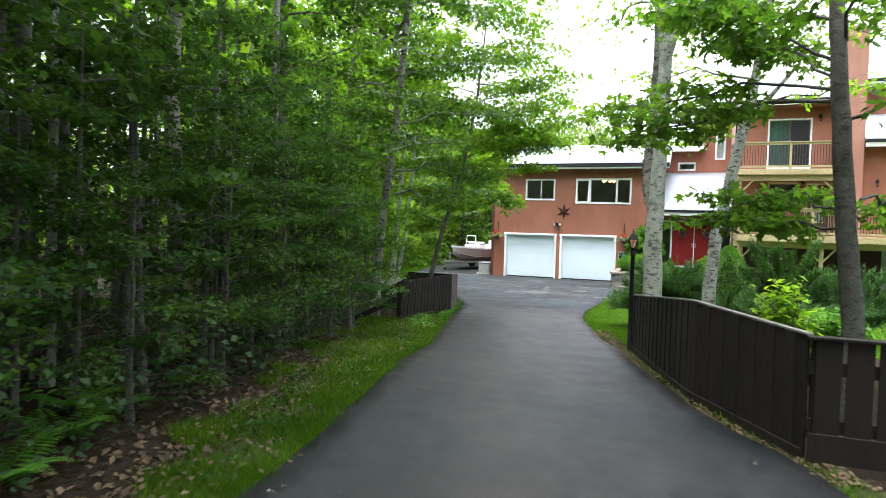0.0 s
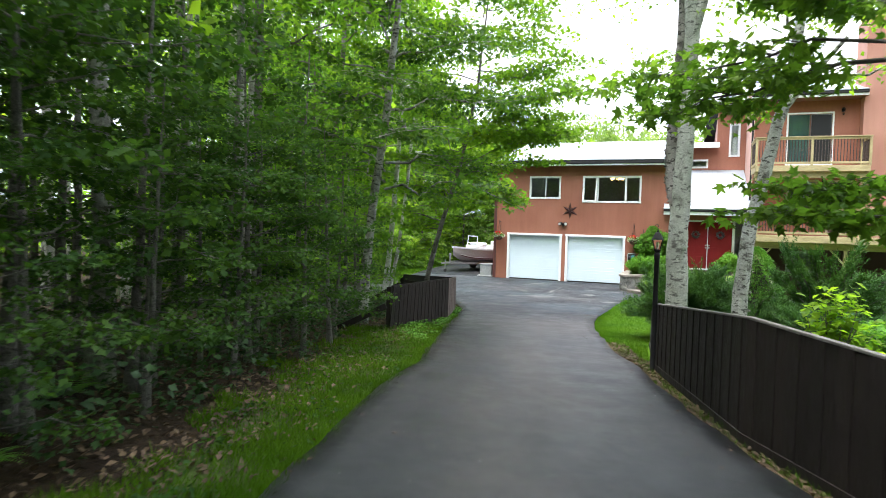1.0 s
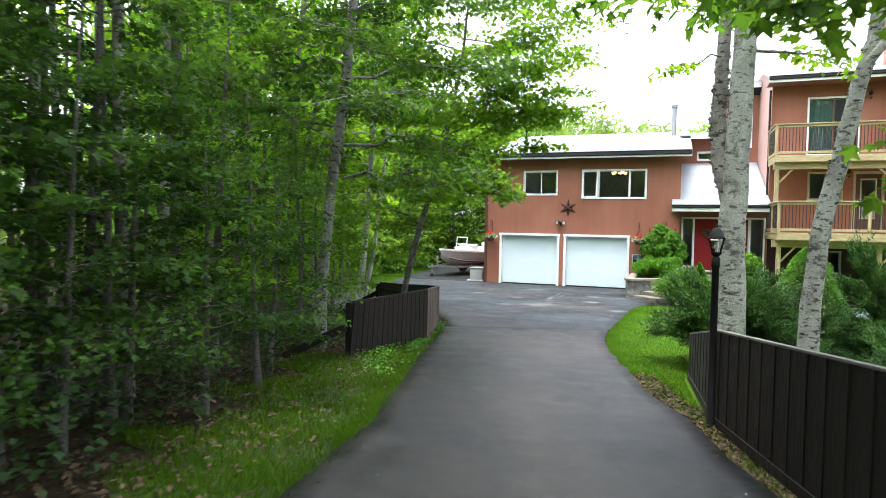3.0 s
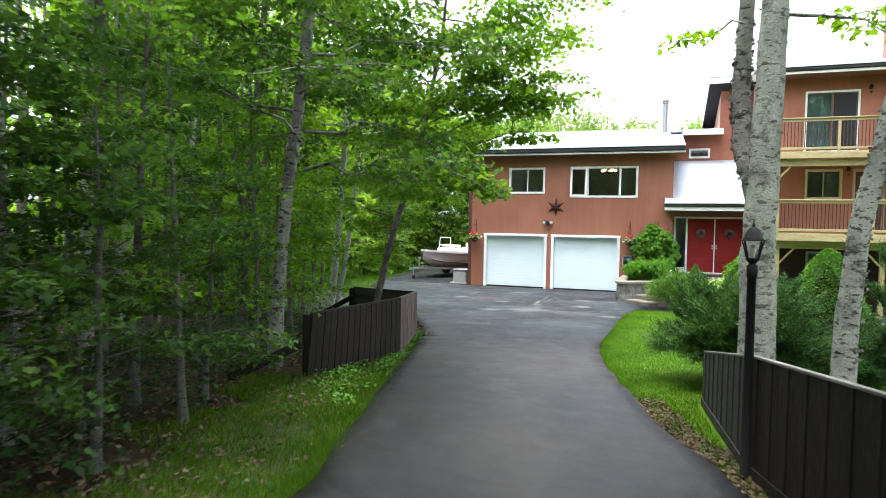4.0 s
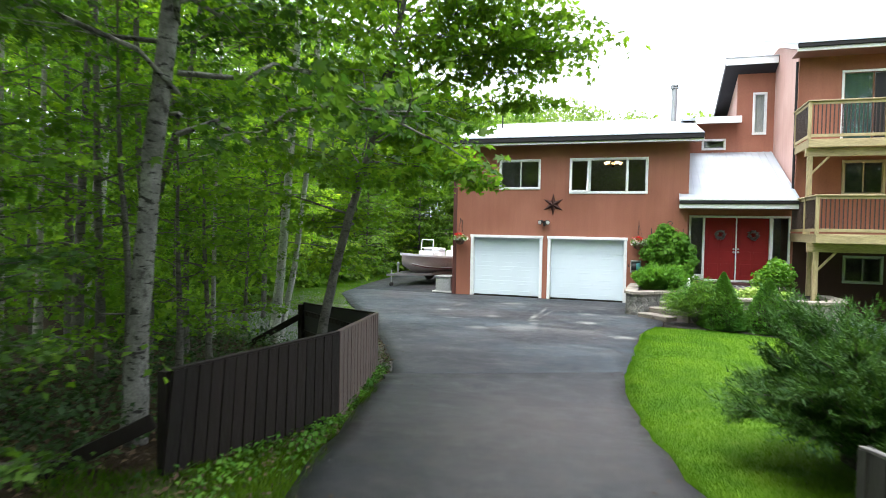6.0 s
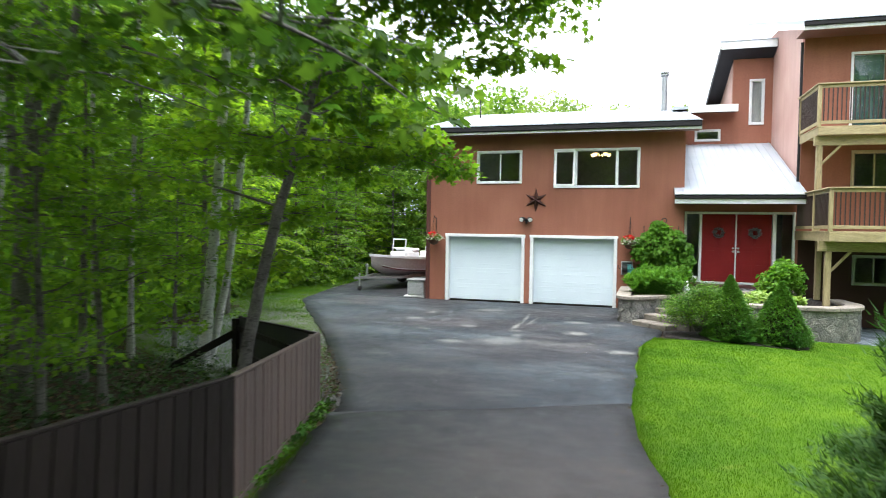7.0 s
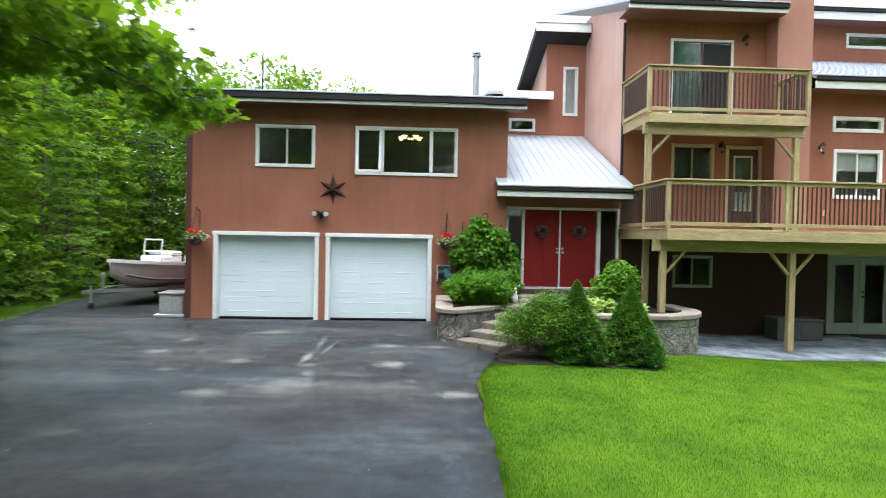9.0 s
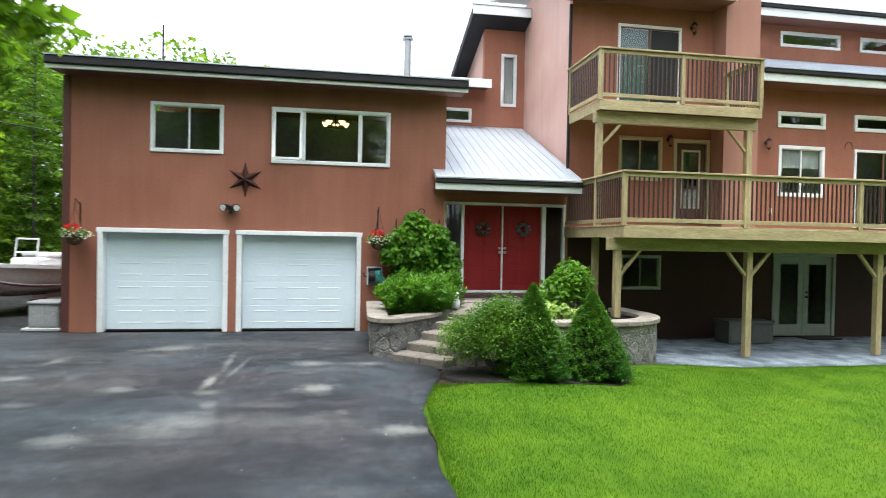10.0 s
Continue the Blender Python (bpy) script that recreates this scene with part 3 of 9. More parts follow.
def build_ground():
    g1 = np.concatenate([np.linspace(-400, -60, 12), np.linspace(-50, 50, 101), np.linspace(60, 400, 12)])
    g2 = np.concatenate([np.linspace(-300, -50, 10), np.linspace(-40, 70, 111), np.linspace(80, 500, 14)])
    X, Y = np.meshgrid(g1, g2)
    Z = gz(X, Y) - 0.06
    # hollows and hummocks in the woods only
    wood = np.clip((left_edge(Y) - 2.2 - X) / 3, 0, 1) * np.clip((40 - Y) / 5, 0, 1)
    Z = Z + wood * 0.10 * (np.sin(X * 1.7) * np.cos(Y * 1.3) + 0.6 * np.sin(X * 0.7 + Y * 0.9))
    nx, ny = len(g1), len(g2)
    idx = np.arange(nx * ny).reshape(ny, nx)
    F = np.stack([idx[:-1, :-1], idx[:-1, 1:], idx[1:, 1:], idx[1:, :-1]], -1).reshape(-1, 4)
    ob = mesh_np("ground", np.stack([X, Y, Z], -1).reshape(-1, 3), F, M_EARTH, smooth=True)
    tagged(ob, "brown woodland ground covered with dead leaves", "ground", kind="structure")


build_ground()


rows = []
for y in np.arange(-30, 17.0, 0.4):
    rows.append(((y, y), float(left_edge(y)), float(right_edge(y))))
for k in range(5):
    u = k / 4
    ya, yb = 17.0 + u * 1.15, 17.0 + u * 3.05
    rows.append(((ya, yb), float(left_edge(ya)), float(right_edge(yb))))
sheet("road", rows, M_DRIVE, 0.030, "dark fresh asphalt driveway with a faint wheel sheen painted in", "driveway", wobble=0.025, seed=3)
rows = []
for k in range(8):
    u = k / 7
    ya, yb = 18.15 + u * 3.85, 20.05 + u * 1.95
    rows.append(((ya, yb), float(left_edge(ya)), float(right_edge(yb))))
for y in np.arange(22.4, 31.5, 0.4):
    rows.append(((y, y), float(left_edge(y)), float(right_edge(y))))
rows.append(((31.55, 31.55), float(left_edge(31.55)), -2.35))
sheet("parking_area", rows, M_LOT, -0.004, "worn dark asphalt parking area with pale chalky stains", "driveway", wobble=0.03, seed=4)
rows = [((y, y), float(left_edge(y)), -9.72) for y in np.arange(31.551, 41.0, 0.5)]
sheet("parking_area_side", rows, M_SIDELOT, -0.004, "worn asphalt beside the garage under the boat, shade in its colour", "driveway", wobble=0.02, seed=5)

rj = np.random.default_rng(17)
JV, JF = [], []
for k in range(46):
    u = k / 45
    ja, jb = (float(left_edge(18.15)), 18.15), (float(right_edge(20.05)), 20.05)
    jx, jy = ja[0] + (jb[0] - ja[0]) * u, ja[1] + (jb[1] - ja[1]) * u - 0.02
    half = 0.018 + 0.05 * max(0.0, 0.22 - u) / 0.22 + 0.012 * rj.random()
    wav = 0.03 * math.sin(9 * u) + 0.012 * rj.normal()
    for side in (-1, 1):
        jj = jy + wav + side * half
        JV.append((jx, jj + 0.02, float(gz(jx, jj)) + 0.033))
    if k:
        JF.append((2 * k - 2, 2 * k, 2 * k + 1, 2 * k - 1))
o = mesh_np("joint_seal", JV, JF, plain("tar_seal", (0.006, 0.006, 0.007), 0.6))
tagged(o, "ragged dark tar joint across the asphalt", "road joint", kind="structure")

rows = []
for y in np.arange(11.6, 28.6, 0.4):
    rows.append(((y, y), float(right_edge(y)) if y < 26.3 else -1.6, -1.3 if y < 14.2 else 14.0))
sheet("lawn", rows, M_LAWN, -0.02, "bright green mown lawn beside the driveway", "lawn", wobble=0.03, seed=6, cols=61)
rows = []
for y in np.arange(-8, 17.4, 0.4):
    w = np.interp(y, [-8, 3, 7, 10, 12, 13.4, 15.4, 17.4], [0.6, 0.62, 1.0, 1.4, 1.5, 1.25, 0.3, 0.2])
    rows.append(((y, y), float(left_edge(y)) - w, float(left_edge(y))))
sheet("grass_verge", rows, M_ROUGHGRASS, -0.015, "narrow rough grass verge along the driveway", "grass verge", wobble=0.10, seed=8)
rows = []
for y in np.arange(17.6, 41, 0.5):
    w = np.interp(y, [17.6, 19, 21, 24, 28, 32, 41], [0.3, 0.8, 4.0, 6.0, 4.5, 1.6, 2.5])
    rows.append(((y, y), float(left_edge(y)) - w, float(left_edge(y)) + 0.05))
sheet("gravel_strip", rows, M_PATCHY, -0.052, "patchy grass and gravel beside the parking area", "gravel", wobble=0.06, seed=9)
rows = [((y, y), float(left_edge(y)) - np.interp(y, [19.5, 22, 26], [2.0, 4.0, 4.6]), float(left_edge(y)) - np.interp(y, [19.5, 22, 26], [0.5, 1.2, 2.2])) for y in np.arange(19.5, 26.1, 0.5)]
sheet("gravel_path", rows, M_GRAVEL, -0.044, "pale grey crushed stone path through the grass", "gravel", wobble=0.12, seed=10)
rows = [((y, y), float(right_edge(y)), float(right_edge(y)) + 0.45) for y in np.arange(5.0, 11.7, 0.4)]
sheet("grass_strip", rows, M_ROUGHGRASS, -0.01, "thin strip of grass and dead leaves at the fence foot", "grass verge", wobble=0.04, seed=11)
sheet("mulch_bed", [((y, y), -2.35 + 0.9 * abs(y - 26.9) ** 2, 0.78 - 0.5 * abs(y - 27.0) ** 2) for y in np.arange(26.28, 28.15, 0.25)], M_MULCH, -0.005, "dark bark mulch bed under the shrubs", "mulch", wobble=0.03, seed=13)
sheet("gravel_patio", [((y, y), 1.9, 14.0) for y in np.arange(28.45, 32.2, 0.5)], M_GRAVEL_BLUE, -0.005, "pale blue-grey gravel patio under the deck", "gravel", wobble=0.05, seed=12)


def blades(name, pts, h0, h1, width, material, seed, label):
    """Grass blades at the points given: one bent leaf of two triangles each."""
    rg = np.random.default_rng(seed)
    n = len(pts)
    a = rg.uniform(0, 2 * np.pi, n)
    h = rg.uniform(h0, h1, n)
    lean = rg.normal(0, 0.5, (n, 2)) * h[:, None]
    wx, wy = np.cos(a) * width, np.sin(a) * width
    base = np.column_stack([pts[:, 0], pts[:, 1], gz(pts[:, 0], pts[:, 1]) - 0.03])
    V = np.empty((n, 3, 3))
    V[:, 0] = base + np.column_stack([wx, wy, np.zeros(n)])
    V[:, 1] = base - np.column_stack([wx, wy, np.zeros(n)])
    V[:, 2] = base + np.column_stack([lean[:, 0], lean[:, 1], h + 0.01])
    ob = mesh_np(name, V.reshape(-1, 3), np.arange(n * 3).reshape(-1, 3), material)
    return tagged(ob, label, "grass", kind="stuff")


rg = np.random.default_rng(21)
n = 330000
ly = 14.2 + (28.6 - 14.2) * rg.random(n)
lx0 = np.where(ly < 26.3, right_edge(ly) + 0.02, -1.5)
lx = lx0 + (8.5 - lx0) * rg.random(n) ** 1.4
keep = ~((lx < 0.75) & (ly > 26.3 + 0.15 * rg.random(n))) & ~((lx < 2.6) & (ly > 27.95))
lawn_pts = np.column_stack([lx, ly])[keep]
by = 11.5 + 2.75 * rg.random(9000)
bx = right_edge(by) + 0.02 + (np.interp(by, [11.6, 14.07], [-1.30, -1.48]) - right_edge(by) - 0.04) * rg.random(9000) ** 0.8
thin = rg.random(9000) < np.interp(by, [11.5, 13.2], [0.45, 1.0])
lawn_pts = np.concatenate([lawn_pts, np.column_stack([bx, by])[thin]])
blades("lawn_grass", lawn_pts, 0.016, 0.038, 0.0036, M_BLADE, 22, "short bright green lawn grass")
n = 85000
vy = -2 + 19.2 * rg.random(n)
vw = np.interp(vy, [-8, 3, 7, 10, 12, 13.4, 15.4, 17.4], [0.6, 0.62, 1.0, 1.4, 1.5, 1.25, 0.3, 0.25])
vw = vw * (1.05 + 0.22 * np.sin(vy * 3.1) + 0.16 * np.sin(vy * 7.3 + 1))
vx = left_edge(vy) - vw * 1.2 * rg.random(n) ** 1.5 + 0.05 * rg.random(n)
ok = (np.sin(vx * 5.1 + vy * 2.3) + np.sin(vy * 4.7 - vx * 3.0) + rg.normal(0, 1.6, n)) > np.interp(vy, [0, 5, 9, 13.5, 14.6], [0.0, -0.3, -0.9, -0.9, 0.9])
vx, vy = vx[ok], vy[ok]
blades("verge_grass", np.column_stack([vx, vy]), 0.04, 0.11, 0.006, M_BLADE_DRY, 23, "rough green grass along the driveway edge")
n = 340
vy = 17.5 + 22 * rg.random(n) ** 1.2
vw = np.interp(vy, [17.6, 19, 21, 24, 28, 32, 41], [0.3, 0.8, 4.0, 6.0, 4.5, 1.6, 2.5])
vx = left_edge(vy) - vw * rg.random(n)
pick = rg.integers(0, n, 42000)
spread = np.where(vy[pick] > 28, 0.5, 0.32)
vx, vy = vx[pick] + spread * rg.normal(size=42000), vy[pick] + spread * rg.normal(size=42000)
by = 27.0 + 13.0 * rg.random(16000)
vx = np.concatenate([vx, left_edge(by) - 0.03 - np.interp(by, [27, 30, 33, 40], [2.2, 2.4, 1.8, 2.2]) * rg.random(16000)])
vy = np.concatenate([vy, by])
ok = vx < left_edge(vy) - 0.03
vx, vy = vx[ok], vy[ok]
blades("far_verge_grass", np.column_stack([vx, vy]), 0.02, 0.06, 0.005, M_BLADE, 24, "patchy grass beside the parking area")
n = 2800
vy = 4.5 + 9.8 * rg.random(n)
vx = right_edge(vy) + 0.02 + (0.22 + 0.25 * np.clip((vy - 10) / 3, 0, 1)) * rg.random(n)
blades("fence_grass", np.column_stack([vx, vy]), 0.03, 0.10, 0.006, M_BLADE_DRY, 25, "thin grass growing at the foot of the fence")


# ---- house ----
GF, HF, BF = 31.57, 32.15, 36.15
house = thing("house", (0, 0, 0), label="terracotta-painted wooden house with metal roofs and a double garage", category="house")


def window(x0, x1, z0, z1, y, trim=0.07, mullions=(), name="window", sash=None, frame_mat=None, glass=None):
    """A window set into a wall whose face is at y: casing proud of the wall, sashes and panes within."""
    fm = frame_mat or M_TRIM
    bm = boxes((x0, x1, y - 0.03, y + 0.08, z1 - trim, z1), (x0, x1, y - 0.035, y + 0.08, z0, z0 + trim), (x0, x0 + trim, y - 0.03, y + 0.08, z0 + trim, z1 - trim), (x1 - trim, x1, y - 0.03, y + 0.08, z0 + trim, z1 - trim), bev=0.006)
    w = part(name, bm, fm, house)
    edges = [x0 + trim, *mullions, x1 - trim]
    for k, (a, b) in enumerate(zip(edges, edges[1:])):
        s = 0.018
        bm = boxes((a, b, y + 0.0, y + 0.05, z1 - trim - s, z1 - trim), (a, b, y + 0.0, y + 0.05, z0 + trim, z0 + trim + s), (a, a + s, y + 0.0, y + 0.05, z0 + trim + s, z1 - trim - s), (b - s, b, y + 0.0, y + 0.05, z0 + trim + s, z1 - trim - s), bev=0.004)
        part("frame", bm, sash or fm, w)
        p = part("pane", boxes((a + s, b - s, y + 0.02, y + 0.028, z0 + trim + s, z1 - trim - s)), glass or M_GLASS, w)
        p.visible_shadow = False
    return w


# garage wing
gap = [(-8.90, -6.43, -0.50, 1.72), (-6.05, -3.52, -0.50, 1.72), (-7.97, -6.46, 3.47, 4.55), (-5.44, -2.80, 3.32, 4.57)]
part("wall", wall_with_holes(bmesh.new(), -9.67, -1.50, -0.55, 5.12, GF, GF + 0.18, gap), M_SIDING, house)
part("wall", boxes((-9.67, -9.49, GF + 0.18, 38.6, -0.55, 5.12)), M_SIDING, house)
part("wall", boxes((-1.68, -1.50, GF + 0.18, BF, -0.55, 5.12)), M_SIDING, house)
part("wall", boxes((-9.67, -1.50, 38.6, 38.78, -0.55, 6.6)), M_SIDING, house)
bm = boxes((-9.70, -9.56, GF - 0.022, GF + 0.0, -0.5, 5.0), (-9.692, -9.67, GF + 0.0, GF + 0.16, -0.5, 5.0))
part("corner_board", bm, M_BROWNDOOR, house, "dark brown corner board")
part("floor_slab", boxes((-9.48, -1.70, GF + 0.2, 38.55, 2.35, 2.60)), M_INSIDE, house)
part("partition", boxes((-9.48, -1.70, 35.6, 35.7, 2.62, 5.1)), M_INSIDE, house)
# sheathing inside the roof
bm = bmesh.new()
vs = [bm.verts.new(p) for p in ((-9.5, GF + 0.2, 5.0), (-1.7, GF + 0.2, 5.0), (-1.7, 38.5, 6.6), (-9.5, 38.5, 6.6))]
bm.faces.new(vs)
part("ceiling_board", bm, M_INSIDE, house)


def shed_roof(x0, x1, y0, z0, y1, z1, thick=0.10, ribs=True):
    """A metal roof plane that rises from the eave (y0, z0) to (y1, z1), with raised ribs."""
    bm = bmesh.new()
    for a, b, dz0, dz1 in ((x0, x1, -thick, 0.0),):
        v = [bm.verts.new(p) for p in ((a, y0, z0 + dz0), (b, y0, z0 + dz0), (b, y1, z1 + dz0), (a, y1, z1 + dz0), (a, y0, z0 + dz1), (b, y0, z0 + dz1), (b, y1, z1 + dz1), (a, y1, z1 + dz1))]
        for f in ((0, 3, 2, 1), (4, 5, 6, 7), (0, 1, 5, 4), (1, 2, 6, 5), (2, 3, 7, 6), (3, 0, 4, 7)):
            bm.faces.new([v[i] for i in f])
    r = part("roof", bm, M_ROOF, house, "pale standing-seam metal roof")
    if ribs:
        L = math.hypot(y1 - y0, z1 - z0)
        me = None
        k = 0
        x = x0 + 0.02
        while x < x1:
            if me is None:
                bm = bmesh.new()
                beam(bm, (0, 0, 0.006), (0, y1 - y0, z1 - z0 + 0.006), 0.02, 0.022)
                o = part("seam", bm, M_ROOF, r)
                me = o.data
                o.matrix_basis = pose(x, y0, z0)
            else:
                share("seam", me, r, pose(x, y0, z0))
            x += 0.23
            k += 1
    return r


def fascia(x0, x1, y, ztop, h=0.20, g=0.115):
    """Dark gutter line of depth g above a white eave board that ends h below the roof."""
    part("gutter", boxes((x0, x1, y - 0.10, y - 0.005, ztop - g, ztop), bev=0.02), M_DARKTRIM, house, "dark metal gutter")
    part("drip_edge", boxes((x0, x1, y - 0.115, y + 0.02, ztop + 0.002, ztop + 0.028)), M_ROOF, house)
    part("eave_board", boxes((x0, x1, y - 0.03, y + 0.02, ztop - h - 0.03, ztop - g - 0.001), bev=0.006), M_TRIM, house)


shed_roof(-9.80, -1.12, 30.95, 5.27, 39.2, 7.17)
fascia(-9.80, -1.12, 30.97, 5.24, 0.215, 0.165)
part("soffit", boxes((-9.78, -1.14, 30.99, GF + 0.02, 5.03, 5.05)), M_SOFFIT, house)
bm = bmesh.new()
beam(bm, (-1.13, 31.0, 5.12), (-1.13, 36.1, 6.29), 0.03, 0.2)
part("rake_board", bm, M_TRIM, house)
bm = bmesh.new()
beam(bm, (-9.79, 31.0, 5.12), (-9.79, 39.1, 6.98), 0.03, 0.2)
part("rake_board", bm, M_TRIM, house)

window(-7.97, -6.46, 3.47, 4.55, GF, mullions=(-7.18,))
w2 = window(-5.44, -2.80, 3.32, 4.57, GF, mullions=(-4.76, -3.48))
# the awning sash that stands open
k = lambda z: GF - 0.045 - 0.30 * (4.50 - z) / 1.12
bm = bmesh.new()
for a, b in (((-5.37, 4.48), (-4.79, 4.48)), ((-5.37, 3.40), (-4.79, 3.40)), ((-5.37, 3.40), (-5.37, 4.48)), ((-4.79, 3.40), (-4.79, 4.48))):
    beam(bm, (a[0], k(a[1]), a[1]), (b[0], k(b[1]), b[1]), 0.05, 0.05)
sash = part("open_sash", bm, M_TRIM, w2, "white sash tilted open")
bm = rod(rod(bmesh.new(), (-5.30, GF - 0.03, 3.42), (-5.30, k(3.42), 3.41), 0.012), (-4.86, GF - 0.03, 3.42), (-4.86, k(3.42), 3.41), 0.012)
part("stay", bm, M_BLACK, sash, "dark sash stay")
for x in (-4.745, -3.485):
    part("mullion", boxes((x - 0.045, x + 0.045, GF - 0.02, GF + 0.06, 3.40, 4.49), bev=0.006), M_TRIM, w2)

# garage doors
def garage_door(x0, x1):
    z0, z1 = -0.43, 1.71
    y = GF + 0.19
    d = part("garage_door", boxes((x0 + 0.009, x1 - 0.009, y + 0.045, y + 0.06, z0 + 0.03, z1)), M_GDOOR, house, "white panelled overhead garage door")
    hs = (z1 - z0 - 0.03) / 4
    for k in range(4):
        za = z0 + 0.03 + k * hs
        part("panel", boxes((x0 + 0.009, x1 - 0.009, y, y + 0.045, za + 0.0015, za + hs - 0.0015), bev=0.004), M_GDOOR, d)
        pw = (x1 - x0 - 0.5) / 3
        for c in range(3):
            xa = x0 + 0.27 + c * (pw + 0.03)
            for za2 in (za + hs * 0.24, za + hs * 0.72):
                bm = boxes((xa, xa + pw * 0.70, y - 0.005, y + 0.004, za2, za2 + 0.030), bev=0.004)
                part("embossed_bar", bm, M_GDOOR, d)
    part("seal", boxes((x0 + 0.009, x1 - 0.009, y, y + 0.04, z0, z0 + 0.028)), M_RUBBER, d, "black rubber bottom seal")
    t = 0.10
    part("door_casing", boxes((x0 - t, x0 + 0.006, GF - 0.035, GF + 0.25, -0.44, z1 + 0.0), (x1 - 0.006, x1 + t, GF - 0.035, GF + 0.25, -0.44, z1 + 0.0), (x0 - t - 0.02, x1 + t + 0.02, GF - 0.04, GF + 0.25, z1 + 0.001, z1 + 0.10), bev=0.006), M_TRIM, house)


garage_door(-8.90, -6.43)
garage_door(-6.05, -3.52)

# entry
part("wall", wall_with_holes(bmesh.new(), -1.50, 1.76, -0.6, 3.3, HF, HF + 0.18, [(-1.42, 1.68, 0.40, 2.62)]), M_SIDING, house)
part("wall", wall_with_holes(bmesh.new(), -1.50, 0.45, 3.3, 6.42, BF, BF + 0.18, [(-0.80, 0.08, 5.32, 5.76)]), M_SIDING, house)
part("wall", wall_with_holes(bmesh.new(), 0.451, 1.76, 3.3, 8.55, BF, BF + 0.18, [(1.0, 1.50, 5.88, 7.52)]), M_SIDING, house)
window(-0.80, 0.08, 5.32, 5.76, BF, 0.07)
window(1.0, 1.50, 5.88, 7.52, BF, 0.08)
part("blind", boxes((1.08, 1.42, BF + 0.09, BF + 0.10, 5.96, 7.44)), M_LACE, house, "pale closed blind")
part("hall_wall", boxes((-1.49, 0.44, BF + 1.0, BF + 1.1, 2.8, 6.3)), M_INSIDE, house)
part("hall_wall", boxes((0.62, 1.74, BF + 1.0, BF + 1.1, 2.8, 8.1)), M_INSIDE, house)
part("hall_wall", boxes((-1.49, 1.74, 34.0, 34.1, 0.3, 3.4)), M_INSIDE, house)
part("hall_floor", boxes((-1.49, 1.74, HF + 0.19, 34.0, 0.30, 0.40)), M_INSIDE, house)
# double red doors
for x0, x1, hinge in ((-0.90, 0.05, 0), (0.09, 1.06, 1)):
    d = part("front_door", boxes((x0, x1, HF + 0.06, HF + 0.10, 0.46, 2.54), bev=0.005), M_REDDOOR, house, "red panelled entry door")
    w = (x1 - x0 - 0.30) / 2
    for c in range(2):
        xa = x0 + 0.11 + c * (w + 0.08)
        for za, zb in ((0.62, 1.00), (1.12, 1.42), (1.54, 2.40)):
            part("panel", boxes((xa, xa + w, HF + 0.050, HF + 0.062, za, zb), bev=0.008), M_REDDOOR, d)
    kx = 0.0 if hinge == 0 else 0.14
    bm = bmesh.new()
    rod(bm, (kx, HF + 0.06, 1.50), (kx, HF + 0.0, 1.50), 0.03)
    rod(bm, (kx, HF + 0.02, 1.40), (kx, HF - 0.02, 1.40), 0.036)
    part("door_handle", bm, M_CHROME, d, "silver door knob and lock")
bm = boxes((-1.42, 1.68, HF - 0.03, HF + 0.12, 2.55, 2.62), (-1.42, -1.35, HF - 0.03, HF + 0.12, 0.42, 2.549), (-0.985, -0.91, HF - 0.03, HF + 0.12, 0.42, 2.549), (0.052, 0.088, HF + 0.02, HF + 0.12, 0.46, 2.549), (1.07, 1.17, HF - 0.03, HF + 0.12, 0.42, 2.549), (1.62, 1.68, HF - 0.03, HF + 0.12, 0.42, 2.549), (-0.90, 1.06, HF - 0.04, HF + 0.12, 0.40, 0.455), bev=0.006)
fr = part("door_frame", bm, M_TRIM, house)
for x0, x1 in ((-1.345, -0.99), (1.175, 1.615)):
    part("rail", boxes((x0, x1, HF + 0.02, HF + 0.07, 0.44, 0.62)), M_TRIM, fr)
    p = part("pane", boxes((x0, x1, HF + 0.04, HF + 0.048, 0.44, 2.55)), M_GLASS, fr)
    p.visible_shadow = False

shed_roof(-1.80, 1.72, 31.08, 3.12, BF - 0.01, 5.22)
fascia(-1.80, 1.72, 31.10, 3.07, 0.22, 0.10)
part("eave_lip", boxes((-1.81, 1.73, 30.975, 31.12, 3.088, 3.135), bev=0.008), M_TRIM, house)
part("soffit", boxes((-1.78, 1.70, 31.13, HF + 0.02, 2.83, 2.85)), M_SOFFIT, house)
part("downpipe", rod(bmesh.new(), (1.68, 32.05, 3.2), (1.68, 32.05, 7.6), 0.04), M_DARKTRIM, house, "brown rain pipe")

# roof steps behind the porch
shed_roof(-1.6, 0.50, 35.55, 6.52, 38.7, 6.95, ribs=False)
part("eave_board", boxes((-1.1, 0.55, 35.50, 35.54, 6.28, 6.54), bev=0.006), M_TRIM, house)
part("soffit", boxes((-1.1, 0.53, 35.545, BF + 0.02, 6.36, 6.38)), M_SOFFIT, house)
